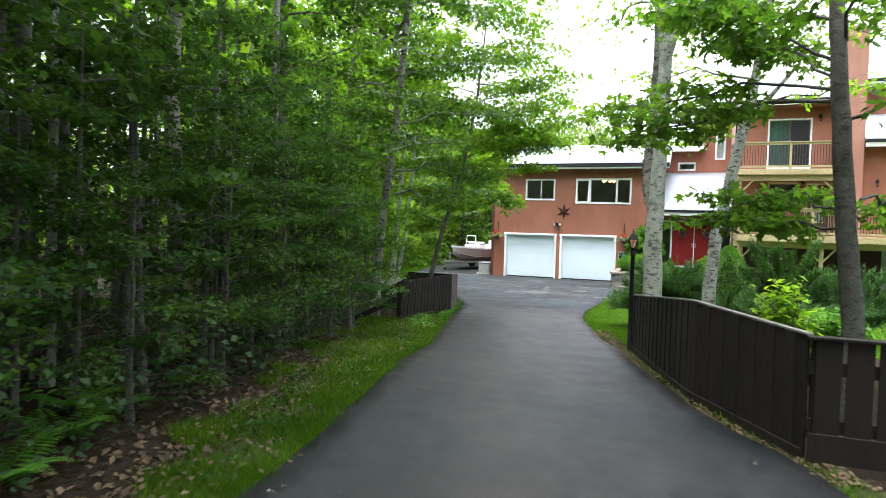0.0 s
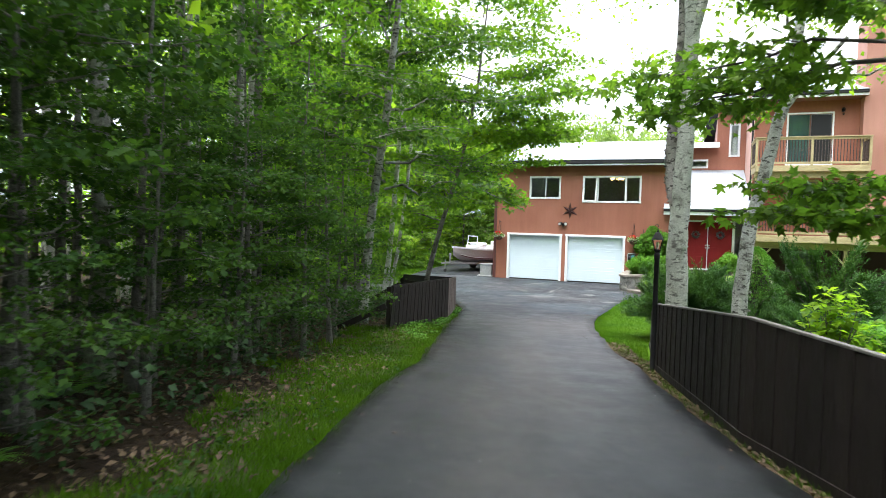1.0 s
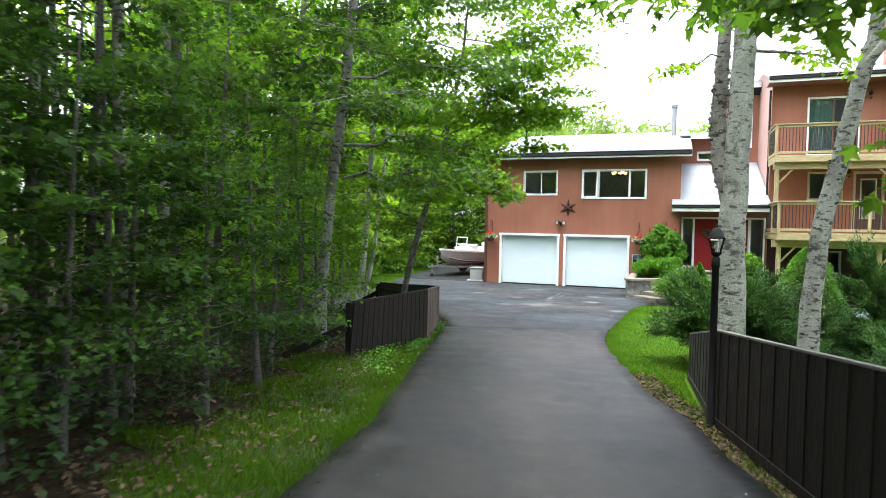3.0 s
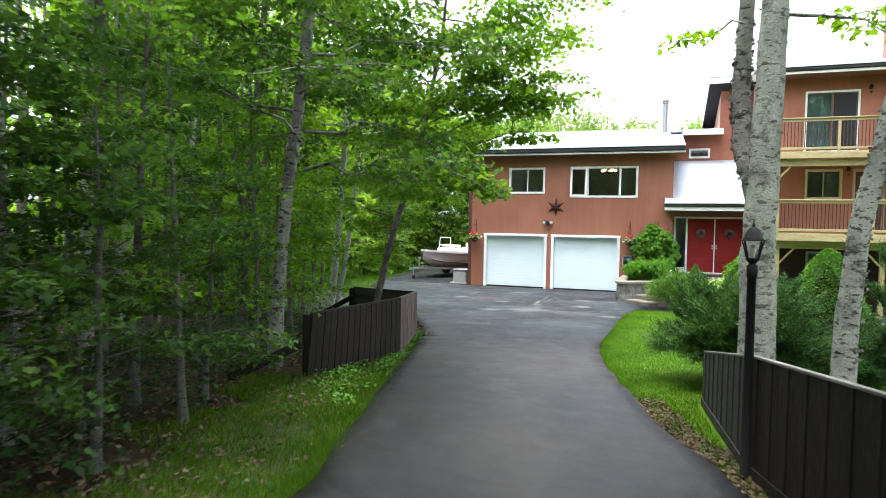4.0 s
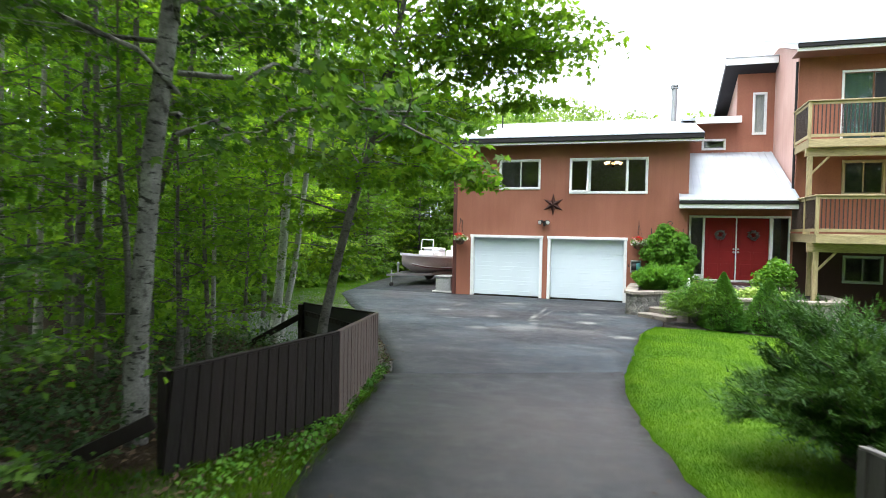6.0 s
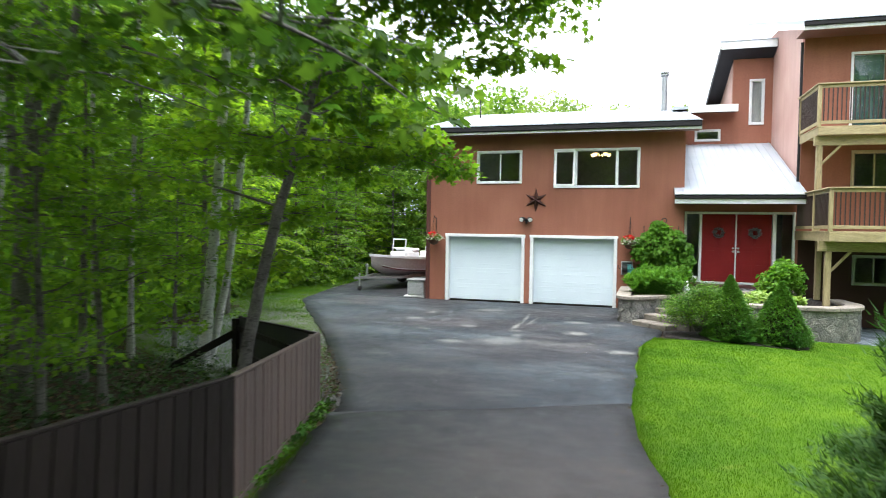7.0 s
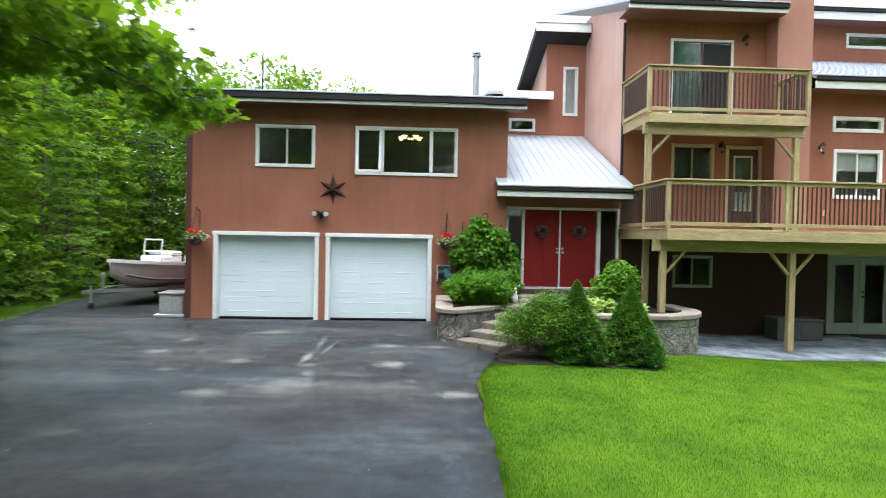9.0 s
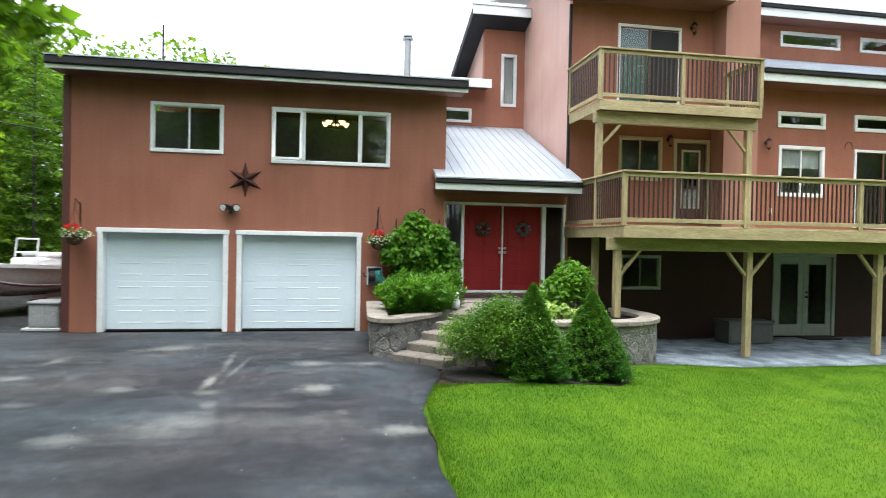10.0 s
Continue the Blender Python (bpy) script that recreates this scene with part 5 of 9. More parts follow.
def basket(x, y):
    rgen = np.random.default_rng(int(100 + abs(x) * 7))
    b = thing("hanging_basket", (x, y, 1.62), label="hanging flower basket with red and white blooms", category="hanging basket", group="hanging baskets")
    hook = bmesh.new()
    rod(hook, (0, 0.27, 0.28), (0, 0.27, 0.72), 0.012)
    rod(hook, (0, 0.27, 0.66), (0, 0.02, 0.78), 0.010)
    rod(hook, (0, 0.02, 0.78), (0, 0.0, 0.66), 0.010)
    part("hook", hook, M_BLACK, b, "black iron bracket")
    part("bowl", turned(bmesh.new(), [(0.03, -0.20), (0.13, -0.15), (0.19, -0.02), (0.19, 0.02)], n=16), M_BASKET, b)
    wires = bmesh.new()
    for k in range(3):
        a = k * 2.1
        rod(wires, (0.18 * math.cos(a), 0.18 * math.sin(a), 0.02), (0, 0, 0.66), 0.004, n=5)
    part("wire", wires, M_BLACK, b)
    leaves("foliage", scatter_leaves(rgen, (0, 0, 0.05), (0.28, 0.22, 0.15), 260, 0.05), 0.07, M_SHRUB, b, rgen, "plain")
    tagged(leaves("white_bloom", scatter_leaves(rgen, (0.03, -0.03, 0.04), (0.32, 0.25, 0.14), 170, 0.05), 0.055, M_WHITEFLOWER, b, rgen, "plain", 0.9), "white blossom", kind="stuff")
    tagged(leaves("red_bloom", scatter_leaves(rgen, (-0.02, -0.05, 0.16), (0.16, 0.13, 0.09), 130, 0.05), 0.06, M_REDFLOWER, b, rgen, "plain", 0.9), "red geranium blossom", kind="stuff")


basket(-9.35, GF - 0.28)
basket(-3.05, GF - 0.28)

for x in (-0.43, 0.58):
    rgen = np.random.default_rng(int(x * 10 + 50))
    wr = thing("door_wreath", (x, HF + 0.01, 1.98), label="round dried grey-green wreath on the red door", category="wreath", group="door wreaths")
    a = rgen.uniform(0, 2 * np.pi, 420)
    rr = 0.125 + rgen.normal(0, 0.022, 420)
    P = np.column_stack([rr * np.cos(a), -0.03 + rgen.normal(0, 0.012, 420), rr * np.sin(a)])
    part("wreath_ring", ring(bmesh.new(), (0, -0.02, 0), 0.125, 0.022), M_BASKET, wr)
    tagged(leaves("dried_foliage", P, 0.045, M_WREATH, wr, rgen, "plain", 0.8), kind="stuff")

# hose reel beside the garage door
reel = thing("hose_reel", (-3.12, GF - 0.005, 0.80), label="grey hose reel on the wall with a teal hose", category="hose reel")
part("back_plate", boxes((-0.17, 0.17, -0.02, 0.0, -0.20, 0.24), bev=0.01), M_GREYBOX, reel)
part("arm", boxes((-0.17, -0.145, -0.30, -0.021, -0.16, 0.20), bev=0.006), M_PALEBOX, reel, "pale side plate")
part("arm", boxes((0.145, 0.17, -0.30, -0.021, -0.16, 0.20), bev=0.006), M_GREYBOX, reel)
part("top_bar", boxes((-0.17, 0.17, -0.10, -0.021, 0.201, 0.235), bev=0.006), M_PALEBOX, reel)
part("drum", rod(bmesh.new(), (-0.14, -0.16, 0.02), (0.14, -0.16, 0.02), 0.115, n=20), M_BLACK, reel)
for k in range(4):
    part("coil", ring(bmesh.new(), (0.03 + 0.028 * k, -0.16, 0.02), 0.128, 0.014, "X", 22, 6), M_HOSE, reel)
for k in range(3):
    bm = bmesh.new()
    prev = None
    for i in range(9):
        u = i / 8
        q = (0.02 + 0.07 * k + 0.12 * math.sin(math.pi * u), -0.30 - 0.02 * k, 0.10 - (0.26 + 0.04 * k) * math.sin(math.pi * u * 0.9) + 0.05 * u)
        if prev:
            rod(bm, prev, q, 0.011, n=6)
        prev = q
    part("hose_loop", bm, M_HOSE, reel)
part("crank", rod(rod(bmesh.new(), (-0.17, -0.16, 0.02), (-0.23, -0.16, 0.02), 0.012), (-0.23, -0.16, 0.02), (-0.25, -0.22, 0.12), 0.012), M_BLACK, reel)

# chandelier behind the big window
chand = thing("chandelier", (-4.05, 33.2, 4.50), label="lit chandelier with five warm glass shades", category="lamp")
bm = rod(rod(bmesh.new(), (0, 0, 0.45), (0, 0, -0.05), 0.015), (0, 0, -0.1), (0, 0, 0.0), 0.05)
for k in range(5):
    a = 2 * math.pi * k / 5 + 0.3
    rod(bm, (0, 0, -0.06), (0.27 * math.cos(a), 0.27 * math.sin(a), -0.02), 0.012)
part("arm_frame", bm, M_BLACK, chand)
for k in range(5):
    a = 2 * math.pi * k / 5 + 0.3
    part("shade", turned(bmesh.new(), [(0.03, 0.0), (0.085, 0.10)], (0.27 * math.cos(a), 0.27 * math.sin(a), -0.01), 12), M_WARM, chand, "glowing amber glass shade")

# overhead cables to the house
cab = thing("overhead_cable", label="two thin black cables running from the house into the woods", category="cable")
for dz0, dz1 in ((0.0, 0.0), (-0.27, -0.40)):
    bm = bmesh.new()
    prev = None
    for i in range(15):
        u = i / 14
        p = (-9.69 - 26 * u, 34.0, 4.27 + dz0 + (4.6 + dz1 - dz0) * u - 0.9 * u * (1 - u))
        if prev:
            rod(bm, prev, p, 0.011, n=5)
        prev = p
    part("cable_strand", bm, M_BLACK, cab)

# storage box by the garage, and the box under the deck
bx = thing("storage_bin", (-10.12, 32.05, -0.43), label="pale grey plastic storage bin on a pale slab", category="storage bin")
part("slab", boxes((-0.42, 0.34, -0.36, 0.36, 0.0, 0.06), bev=0.01), M_PALEBOX, bx)
M_PALEGREY = surface("pale_grey_plastic", (0.36, 0.365, 0.37), (0.30, 0.305, 0.31), 1.5, 20, 0.6, 0.1)
part("bin_body", boxes((-0.30, 0.30, -0.30, 0.30, 0.061, 0.56), bev=0.012), M_PALEGREY, bx)
for k in range(2):
    part("front_panel", boxes((-0.28 + k * 0.29, -0.02 + k * 0.29, -0.31, -0.301, 0.10, 0.52), bev=0.006), M_PALEGREY, bx)
for z in (0.20, 0.42):
    part("rib", boxes((-0.308, 0.308, -0.308, 0.308, z, z + 0.012), bev=0.003), M_PALEGREY, bx)
part("lid", boxes((-0.33, 0.33, -0.33, 0.33, 0.562, 0.63), bev=0.02), M_GREYBOX, bx, "darker grey lid")
dbx = thing("deck_box", (6.05, 31.2, float(gz(6.05, 31.2))), label="dark grey resin storage box under the deck", category="storage box")
M_DARKBOX = surface("dark_grey_resin", (0.10, 0.10, 0.10), (0.075, 0.076, 0.076), 1.5, 20, 0.6, 0.1)
part("box_body", boxes((-0.60, 0.60, -0.30, 0.30, 0.01, 0.50), bev=0.01), M_DARKBOX, dbx)
part("lid", boxes((-0.63, 0.63, -0.33, 0.33, 0.501, 0.57), bev=0.015), M_DARKBOX, dbx)
for k in range(2):
    part("front_panel", boxes((-0.56 + k * 0.57, -0.02 + k * 0.57, -0.315, -0.301, 0.06, 0.45), bev=0.008), M_DARKBOX, dbx)
mat_ = thing("door_mat", (8.6, 31.7, float(gz(8.6, 31.7))), label="dark doormat before the french doors", category="doormat")
part("mat_body", boxes((-0.5, 0.5, -0.28, 0.28, 0.0, 0.03), bev=0.01), M_RUBBER, mat_)

# ---- planters, steps, porch ----
def stone_wall(name, pts, h0, h1, thick, label, cell=(0.27, 0.17)):
    """A curved fieldstone retaining wall along pts (plan), with cap stones; cell: the usual width and height of a stone."""
    rgen = np.random.default_rng(len(pts) * 13 + int(h1 * 100))
    t = thing(name, (0, 0, 0), label=label, category="stone planter")
    P = [Vector((*p, 0)) for p in pts]
    seg = [(b - a).length for a, b in zip(P, P[1:])]
    total = sum(seg)
    def at(s):
        s = max(0, min(total, s))
        for a, b, L in zip(P, P[1:], seg):
            if s <= L or b is P[-1]:
                return a + (b - a) * (s / L), (b - a).normalized()
            s -= L
    # mortar core
    bm = bmesh.new()
    n = max(2, int(total / 0.15))
    prev = None
    for i in range(n + 1):
        p, d = at(total * i / n)
        q = Vector((-d.y, d.x, 0))
        r = [bm.verts.new((p + q * e).to_tuple()[:2] + (z,)) for e, z in ((0.004, h0), (thick - 0.03, h0), (thick - 0.03, h1 - 0.01), (0.004, h1 - 0.01))]
        if prev:
            for k in range(4):
                bm.faces.new((prev[k], prev[(k + 1) % 4], r[(k + 1) % 4], r[k]))
        else:
            bm.faces.new(r)
        prev = r
    bm.faces.new(prev)
    bmesh.ops.recalc_face_normals(bm, faces=bm.faces)
    part("core", bm, M_MORTAR, t)
    # a mosaic of field stones: cells round scattered seeds, each inset and proud of the mortar
    seeds = []
    nz = max(2, round((h1 - h0) / cell[1]))
    ns = max(3, round(total / cell[0]))
    for r in range(-1, nz + 1):
        for c in range(-1, ns + 1):
            seeds.append(((c + 0.5 * (r % 2) + 0.5 + rgen.uniform(-0.36, 0.36)) * total / ns, h0 + (r + 0.5 + rgen.uniform(-0.34, 0.34)) * (h1 - h0) / nz))
    for k, (sa, sz) in enumerate(seeds):
        if not (0 < sa < total and h0 < sz < h1):
            continue
        poly = [(max(0, sa - 0.5), max(h0, sz - 0.4)), (min(total, sa + 0.5), max(h0, sz - 0.4)), (min(total, sa + 0.5), min(h1, sz + 0.4)), (max(0, sa - 0.5), min(h1, sz + 0.4))]
        for k2, (ta, tz) in enumerate(seeds):
            if k2 == k or abs(ta - sa) > 1.0 or abs(tz - sz) > 0.8:
                continue
            nx_, nz_ = ta - sa, tz - sz
            mid = (nx_ * (sa + ta) + nz_ * (sz + tz)) / 2
            cut = []
            for (ax, az), (bx, bz) in zip(poly, poly[1:] + poly[:1]):
                da, db = nx_ * ax + nz_ * az - mid, nx_ * bx + nz_ * bz - mid
                if da <= 0:
                    cut.append((ax, az))
                if da * db < 0:
                    f = da / (da - db)
                    cut.append((ax + (bx - ax) * f, az + (bz - az) * f))
            poly = cut
            if len(poly) < 3:
                break
        if len(poly) < 3:
            continue
        cx_, cz_ = sum(p[0] for p in poly) / len(poly), sum(p[1] for p in poly) / len(poly)
        proud = rgen.uniform(0.004, 0.022)
        rims = []
        bm = bmesh.new()
        for inset, depth in ((0.93, 0.06), (0.92, -0.2 * proud), (0.78, -proud)):
            rim = []
            for ps, pz in poly:
                pt, d = at(cx_ + (ps - cx_) * inset)
                q = Vector((-d.y, d.x, 0))
                jit = rgen.normal(0, 0.004)
                rim.append(bm.verts.new((pt.x + q.x * (depth + jit), pt.y + q.y * (depth + jit), cz_ + (pz - cz_) * inset)))
            rims.append(rim)
        for ra, rb in zip(rims, rims[1:]):
            for e in range(len(poly)):
                e2 = (e + 1) % len(poly)
                bm.faces.new((ra[e], ra[e2], rb[e2], rb[e]))
        bm.faces.new(rims[-1])
        bmesh.ops.recalc_face_normals(bm, faces=bm.faces)
        part("stone", bm, M_STONE, t)
    # caps
    s = 0
    while s < total - 0.02:
        L = min(rgen.uniform(0.28, 0.42), total - s)
        bm = bmesh.new()
        q = []
        for k in range(4):
            p, d = at(s + 0.004 + (L - 0.008) * k / 3)
            m = Vector((-d.y, d.x, 0))
            q.append((p - m * 0.07, p + m * (thick + 0.04)))
        lo = [[bm.verts.new((e.x, e.y, h1)) for e in pr] for pr in q]
        hi = [[bm.verts.new((e.x, e.y, h1 + 0.09)) for e in pr] for pr in q]
        for k in range(3):
            bm.faces.new((hi[k][0], hi[k + 1][0], hi[k + 1][1], hi[k][1]))
            bm.faces.new((lo[k][0], lo[k][1], lo[k + 1][1], lo[k + 1][0]))
            bm.faces.new((lo[k][0], lo[k + 1][0], hi[k + 1][0], hi[k][0]))
            bm.faces.new((lo[k][1], hi[k][1], hi[k + 1][1], lo[k + 1][1]))
        bm.faces.new((lo[0][0], hi[0][0], hi[0][1], lo[0][1]))
        bm.faces.new((lo[3][0], lo[3][1], hi[3][1], hi[3][0]))
        bmesh.ops.bevel(bm, geom=bm.edges[:], offset=0.012, segments=1, affect="EDGES", profile=0.6)
        part("cap_stone", bm, M_CAP, t)
        s += L
    return t


arc = lambda cx, cy, rx, ry, a0, a1, n: [(cx + rx * math.cos(radians(a0 + (a1 - a0) * k / n)), cy + ry * math.sin(radians(a0 + (a1 - a0) * k / n))) for k in range(n + 1)]
LEFT_PLANTER = [(-3.22, 31.45), (-3.32, 29.1)] + arc(-2.99, 28.72, 0.34, 0.38, 180, 285, 5) + [(-2.25, 29.0), (-1.95, 29.3)]
stone_wall("stone_planter", LEFT_PLANTER, -0.47, 0.175, 0.28, "curved grey stone planter with sandstone caps by the steps")
RIGHT_PLANTER = [(-0.75, 28.05), (0.6, 28.05)] + arc(1.25, 29.35, 1.25, 1.3, -90, 20, 8)[0:] + [(2.40, 30.4)]
stone_wall("stone_planter", RIGHT_PLANTER, -0.72, 0.14, 0.30, "rounded grey fieldstone planter under the deck corner", (0.24, 0.19))
fill = thing("planter_soil", label="dark bark mulch filling the stone planters", category="mulch")
bm = bmesh.new()
vs = [bm.verts.new((x, y, 0.12)) for x, y in [(-3.1, 31.5), (-3.1, 29.1), (-3.0, 28.6), (-2.7, 28.7), (-2.15, 29.2), (-2.05, 31.5)]]
bm.faces.new(vs)
r = bmesh.ops.extrude_face_region(bm, geom=bm.faces[:])
bmesh.ops.translate(bm, vec=(0, 0, -0.6), verts=[q for q in r["geom"] if isinstance(q, bmesh.types.BMVert)])
part("mulch", bm, M_MULCH, fill)
bm = bmesh.new()
vs = [bm.verts.new((x, y, 0.10)) for x, y in [(-0.7, 28.3)] + [(0.6, 28.3)] + arc(1.25, 29.35, 1.0, 1.05, -90, 20, 6) + [(2.1, 30.4), (2.1, 31.9), (-0.7, 31.9)]]
bm.faces.new(vs)
r = bmesh.ops.extrude_face_region(bm, geom=bm.faces[:])
bmesh.ops.translate(bm, vec=(0, 0, -0.75), verts=[q for q in r["geom"] if isinstance(q, bmesh.types.BMVert)])
part("mulch", bm, M_MULCH, fill)
porch = thing("porch", label="sandstone entry landing with flagstones before the red doors", category="porch")
part("landing", boxes((-2.05, -0.72, 29.6, 31.0, -0.5, 0.26), (-2.05, 1.6, 31.0, 32.1, -0.5, 0.30), bev=0.02), M_CAP, porch)
part("door_sill", boxes((-1.1, 1.25, 31.75, 32.12, 0.301, 0.40), bev=0.01), surface("dark_red_sill", (0.09, 0.03, 0.028), (0.06, 0.02, 0.02), 1.0, 20, 0.6, 0.1), porch)
pm = thing("door_mat", (0.05, 31.35, 0.30), label="grey striped doormat on the landing", category="doormat")
part("mat_body", boxes((-0.62, 0.62, -0.32, 0.32, 0.0, 0.018), bev=0.006), M_GREYBOX, pm)
for k in range(6):
    part("stripe", boxes((-0.56 + 0.19 * k, -0.46 + 0.19 * k, -0.30, 0.30, 0.019, 0.026)), M_RUBBER, pm)
for k, (x, rz) in enumerate(((0.80, 10), (1.02, -14))):
    sh = thing("shoe", (x, 31.35, 0.30), rz, label="dark brown shoe beside the doormat", category="shoe", group="shoes by the door")
    part("sole", boxes((-0.048, 0.048, -0.14, 0.14, 0.0, 0.022), bev=0.01), M_RUBBER, sh)
    bm = boxes((-0.045, 0.045, -0.135, 0.135, 0.023, 0.10), bev=0.03)
    for v in bm.verts:
        if v.co.y < 0 and v.co.z > 0.05:
            v.co.z -= 0.035
    part("upper", bm, M_BASKET, sh, smooth=True)
steps = thing("entry_steps", label="broad sandstone block steps up to the front door", category="steps")
NRM, ALG = Vector((0.69, 0.724, 0)), Vector((0.724, -0.69, 0))
for k in range(5):
    a = Vector((-2.99, 28.09, 0)) + NRM * (0.39 * k)
    for s0, s1 in ((0.0, 0.58), (0.586, 1.08 if k == 0 else 1.45)):
        p = a + ALG * (s0 + 0.03 * k)
        m = Matrix.Translation((p.x, p.y, 0)) @ Matrix.Rotation(math.atan2(ALG.y, ALG.x), 4, "Z")
        bm = boxes((0, s1 - s0, 0.006 * (k % 2), 0.52 if k < 4 else 1.2, -0.48, -0.31 + 0.145 * k), bev=0.022)
        bm.transform(m)
        part("step_block", bm, M_STEP, steps)
orn = thing("garden_ornament", (-1.55, 29.75, 0.27), label="small white garden ornament on the planter", category="ornament")
bm = turned(bmesh.new(), [(0.06, 0.0), (0.09, 0.06), (0.10, 0.14), (0.06, 0.22), (0.075, 0.28), (0.05, 0.35), (0.01, 0.37)], n=14)
part("ornament_body", bm, M_TRIM, orn, smooth=True)

# ---- fences ----
def fence(name, pts, label, mats=None, board=0.14, relief=0.010, gap=0.004, lean=0.0, skirts=(True, True, True), cap_mat=None):
    """A board fence along points (x, y, top height above sea of the scene); boards stand on a skirt board, a cap runs along the top."""
    t = thing(name, (0, 0, 0), label=label, category="fence")
    rgen = np.random.default_rng(len(pts) * 31 + int(abs(pts[0][0]) * 10))
    for i, ((xa, ya, za), (xb, yb, zb)) in enumerate(zip(pts, pts[1:])):
        mt = mats[i] if mats else M_FENCE
        a, b = Vector((xa, ya, 0)), Vector((xb, yb, 0))
        d = (b - a).normalized()
        q = Vector((-d.y, d.x, 0))
        L = (b - a).length
        n = max(1, round(L / board))
        w = L / n
        for k in range(n):
            s0, s1 = k * w + gap / 2, (k + 1) * w - gap / 2
            p0, p1 = a + d * s0, a + d * s1
            tilt = -d * lean * (1 - s0 / L) if i == 0 else d * 0.0
            t0, t1 = za + (zb - za) * s0 / L, za + (zb - za) * s1 / L
            g0, g1 = float(gz(p0.x, p0.y)) + 0.02, float(gz(p1.x, p1.y)) + 0.02
            off = relief * (k % 2) + rgen.normal(0, 0.0012)
            bm = bmesh.new()
            lo, hi = [], []
            for p, g, tp in ((p0, g0, t0), (p1, g1, t1)):
                for e in (off, off + 0.02):
                    lo.append(bm.verts.new((p.x + tilt.x + q.x * e, p.y + tilt.y + q.y * e, g)))
                    hi.append(bm.verts.new((p.x + q.x * e, p.y + q.y * e, tp - 0.022)))
            for f in ((lo[0], lo[2], hi[2], hi[0]), (lo[1], hi[1], hi[3], lo[3]), (lo[0], hi[0], hi[1], lo[1]), (lo[2], lo[3], hi[3], hi[2]), (hi[0], hi[2], hi[3], hi[1]), (lo[0], lo[1], lo[3], lo[2])):
                bm.faces.new(f)
            part("board", bm, mt, t)
        # added dark sheet that makes the shadow lines in the board gaps
        if gap > 0.008:
            part("shadow_backing", beam(bmesh.new(), (a.x + q.x * 0.04, a.y + q.y * 0.04, (za + float(gz(a.x, a.y))) / 2), (b.x + q.x * 0.04, b.y + q.y * 0.04, (zb + float(gz(b.x, b.y))) / 2), 0.008, za - float(gz(a.x, a.y)) - 0.10), M_RUBBER, t, "black sheet added behind the boards for the shadow lines")
        for h in (0.22, 0.62):
            part("stringer", beam(bmesh.new(), (a.x + q.x * 0.065, a.y + q.y * 0.065, float(gz(a.x, a.y)) + h), (b.x + q.x * 0.065, b.y + q.y * 0.065, float(gz(b.x, b.y)) + h), 0.04, 0.09), mt, t)
        m = q * 0.03
        part("cap_board", beam(bmesh.new(), (a.x + m.x, a.y + m.y, za - 0.01), (b.x + m.x, b.y + m.y, zb - 0.01), 0.055, 0.022, 0.004), cap_mat or mt, t)
        if skirts[i]:
            part("skirt_board", beam(bmesh.new(), (a.x - q.x * 0.008, a.y - q.y * 0.008, float(gz(a.x, a.y)) + 0.045), (b.x - q.x * 0.008, b.y - q.y * 0.008, float(gz(b.x, b.y)) + 0.045), 0.014, 0.09, 0.003), mt, t)
        for p, z in ((a, za), (b, zb)):
            g = float(gz(p.x, p.y))
            part("fence_post", boxes((p.x + q.x * 0.1 - 0.045, p.x + q.x * 0.1 + 0.045, p.y + q.y * 0.1 - 0.045, p.y + q.y * 0.1 + 0.045, g - 0.05, z - 0.03)), mt, t)
    return t


RIGHT_FENCE = [(-1.45, 14.07, 0.62), (-1.27, 11.62, 1.05), (-0.43, 7.79, 1.42), (0.36, 5.97, 1.41)]
M_FENCE_GREY = surface("weathered_fence_stain", (0.050, 0.047, 0.043), (0.034, 0.032, 0.030), 1.1, 22, 0.75, 0.35, stretch=(1, 1, 0.25), speck=0.4, per_piece=0.14, spec=0.25)
# weathered grey made pale to paint the highlight along the fence top
M_FENCE_CAP = surface("highlit_fence_cap", (0.19, 0.18, 0.165), (0.12, 0.112, 0.10), 2.0, 22, 0.8, 0.3, speck=0.4)
fence("board_fence", RIGHT_FENCE, "dark brown stained board fence along the driveway", mats=[M_FENCE_GREY, M_FENCE, M_FENCE], cap_mat=M_FENCE_CAP)
LEFT_FENCE = [(-6.38, 13.34, 0.85), (-5.91, 15.28, 0.89), (-6.91, 18.53, 0.63), (-9.43, 20.53, 0.43)]
# the middle panel is a lighter brown than the two beside it
fence("board_fence", LEFT_FENCE, "weathered brown board fence folded round a leaning tree", mats=[M_FENCE, M_FENCE_LIGHTER, M_FENCE], board=0.125, relief=0.003, gap=0.011, lean=0.09, skirts=(False, True, True))
br = thing("fence_brace", label="dark plank leaning against the fence end", category="plank", group="fence braces")
part("plank", beam(bmesh.new(), (-7.35, 12.85, -0.02), (-6.50, 13.26, 0.44), 0.05, 0.12, 0.004), M_FENCE, br)
br = thing("fence_brace", label="dark plank leaning on the back of the fence", category="plank", group="fence braces")
part("plank", beam(bmesh.new(), (-10.25, 19.75, -0.36), (-9.50, 20.42, 0.16), 0.05, 0.12, 0.004), M_FENCE, br)
gate = thing("plank_gate", label="dark brown plank gate with narrow gaps", category="gate")
for k in range(9):
    x = 0.42 + k * 0.205
    part("board", boxes((x, x + 0.175, 5.93, 5.955, 0.58, 1.37), bev=0.004), M_FENCE, gate)
part("rail", boxes((0.38, 2.28, 5.958, 5.995, 1.10, 1.20)), M_FENCE, gate)
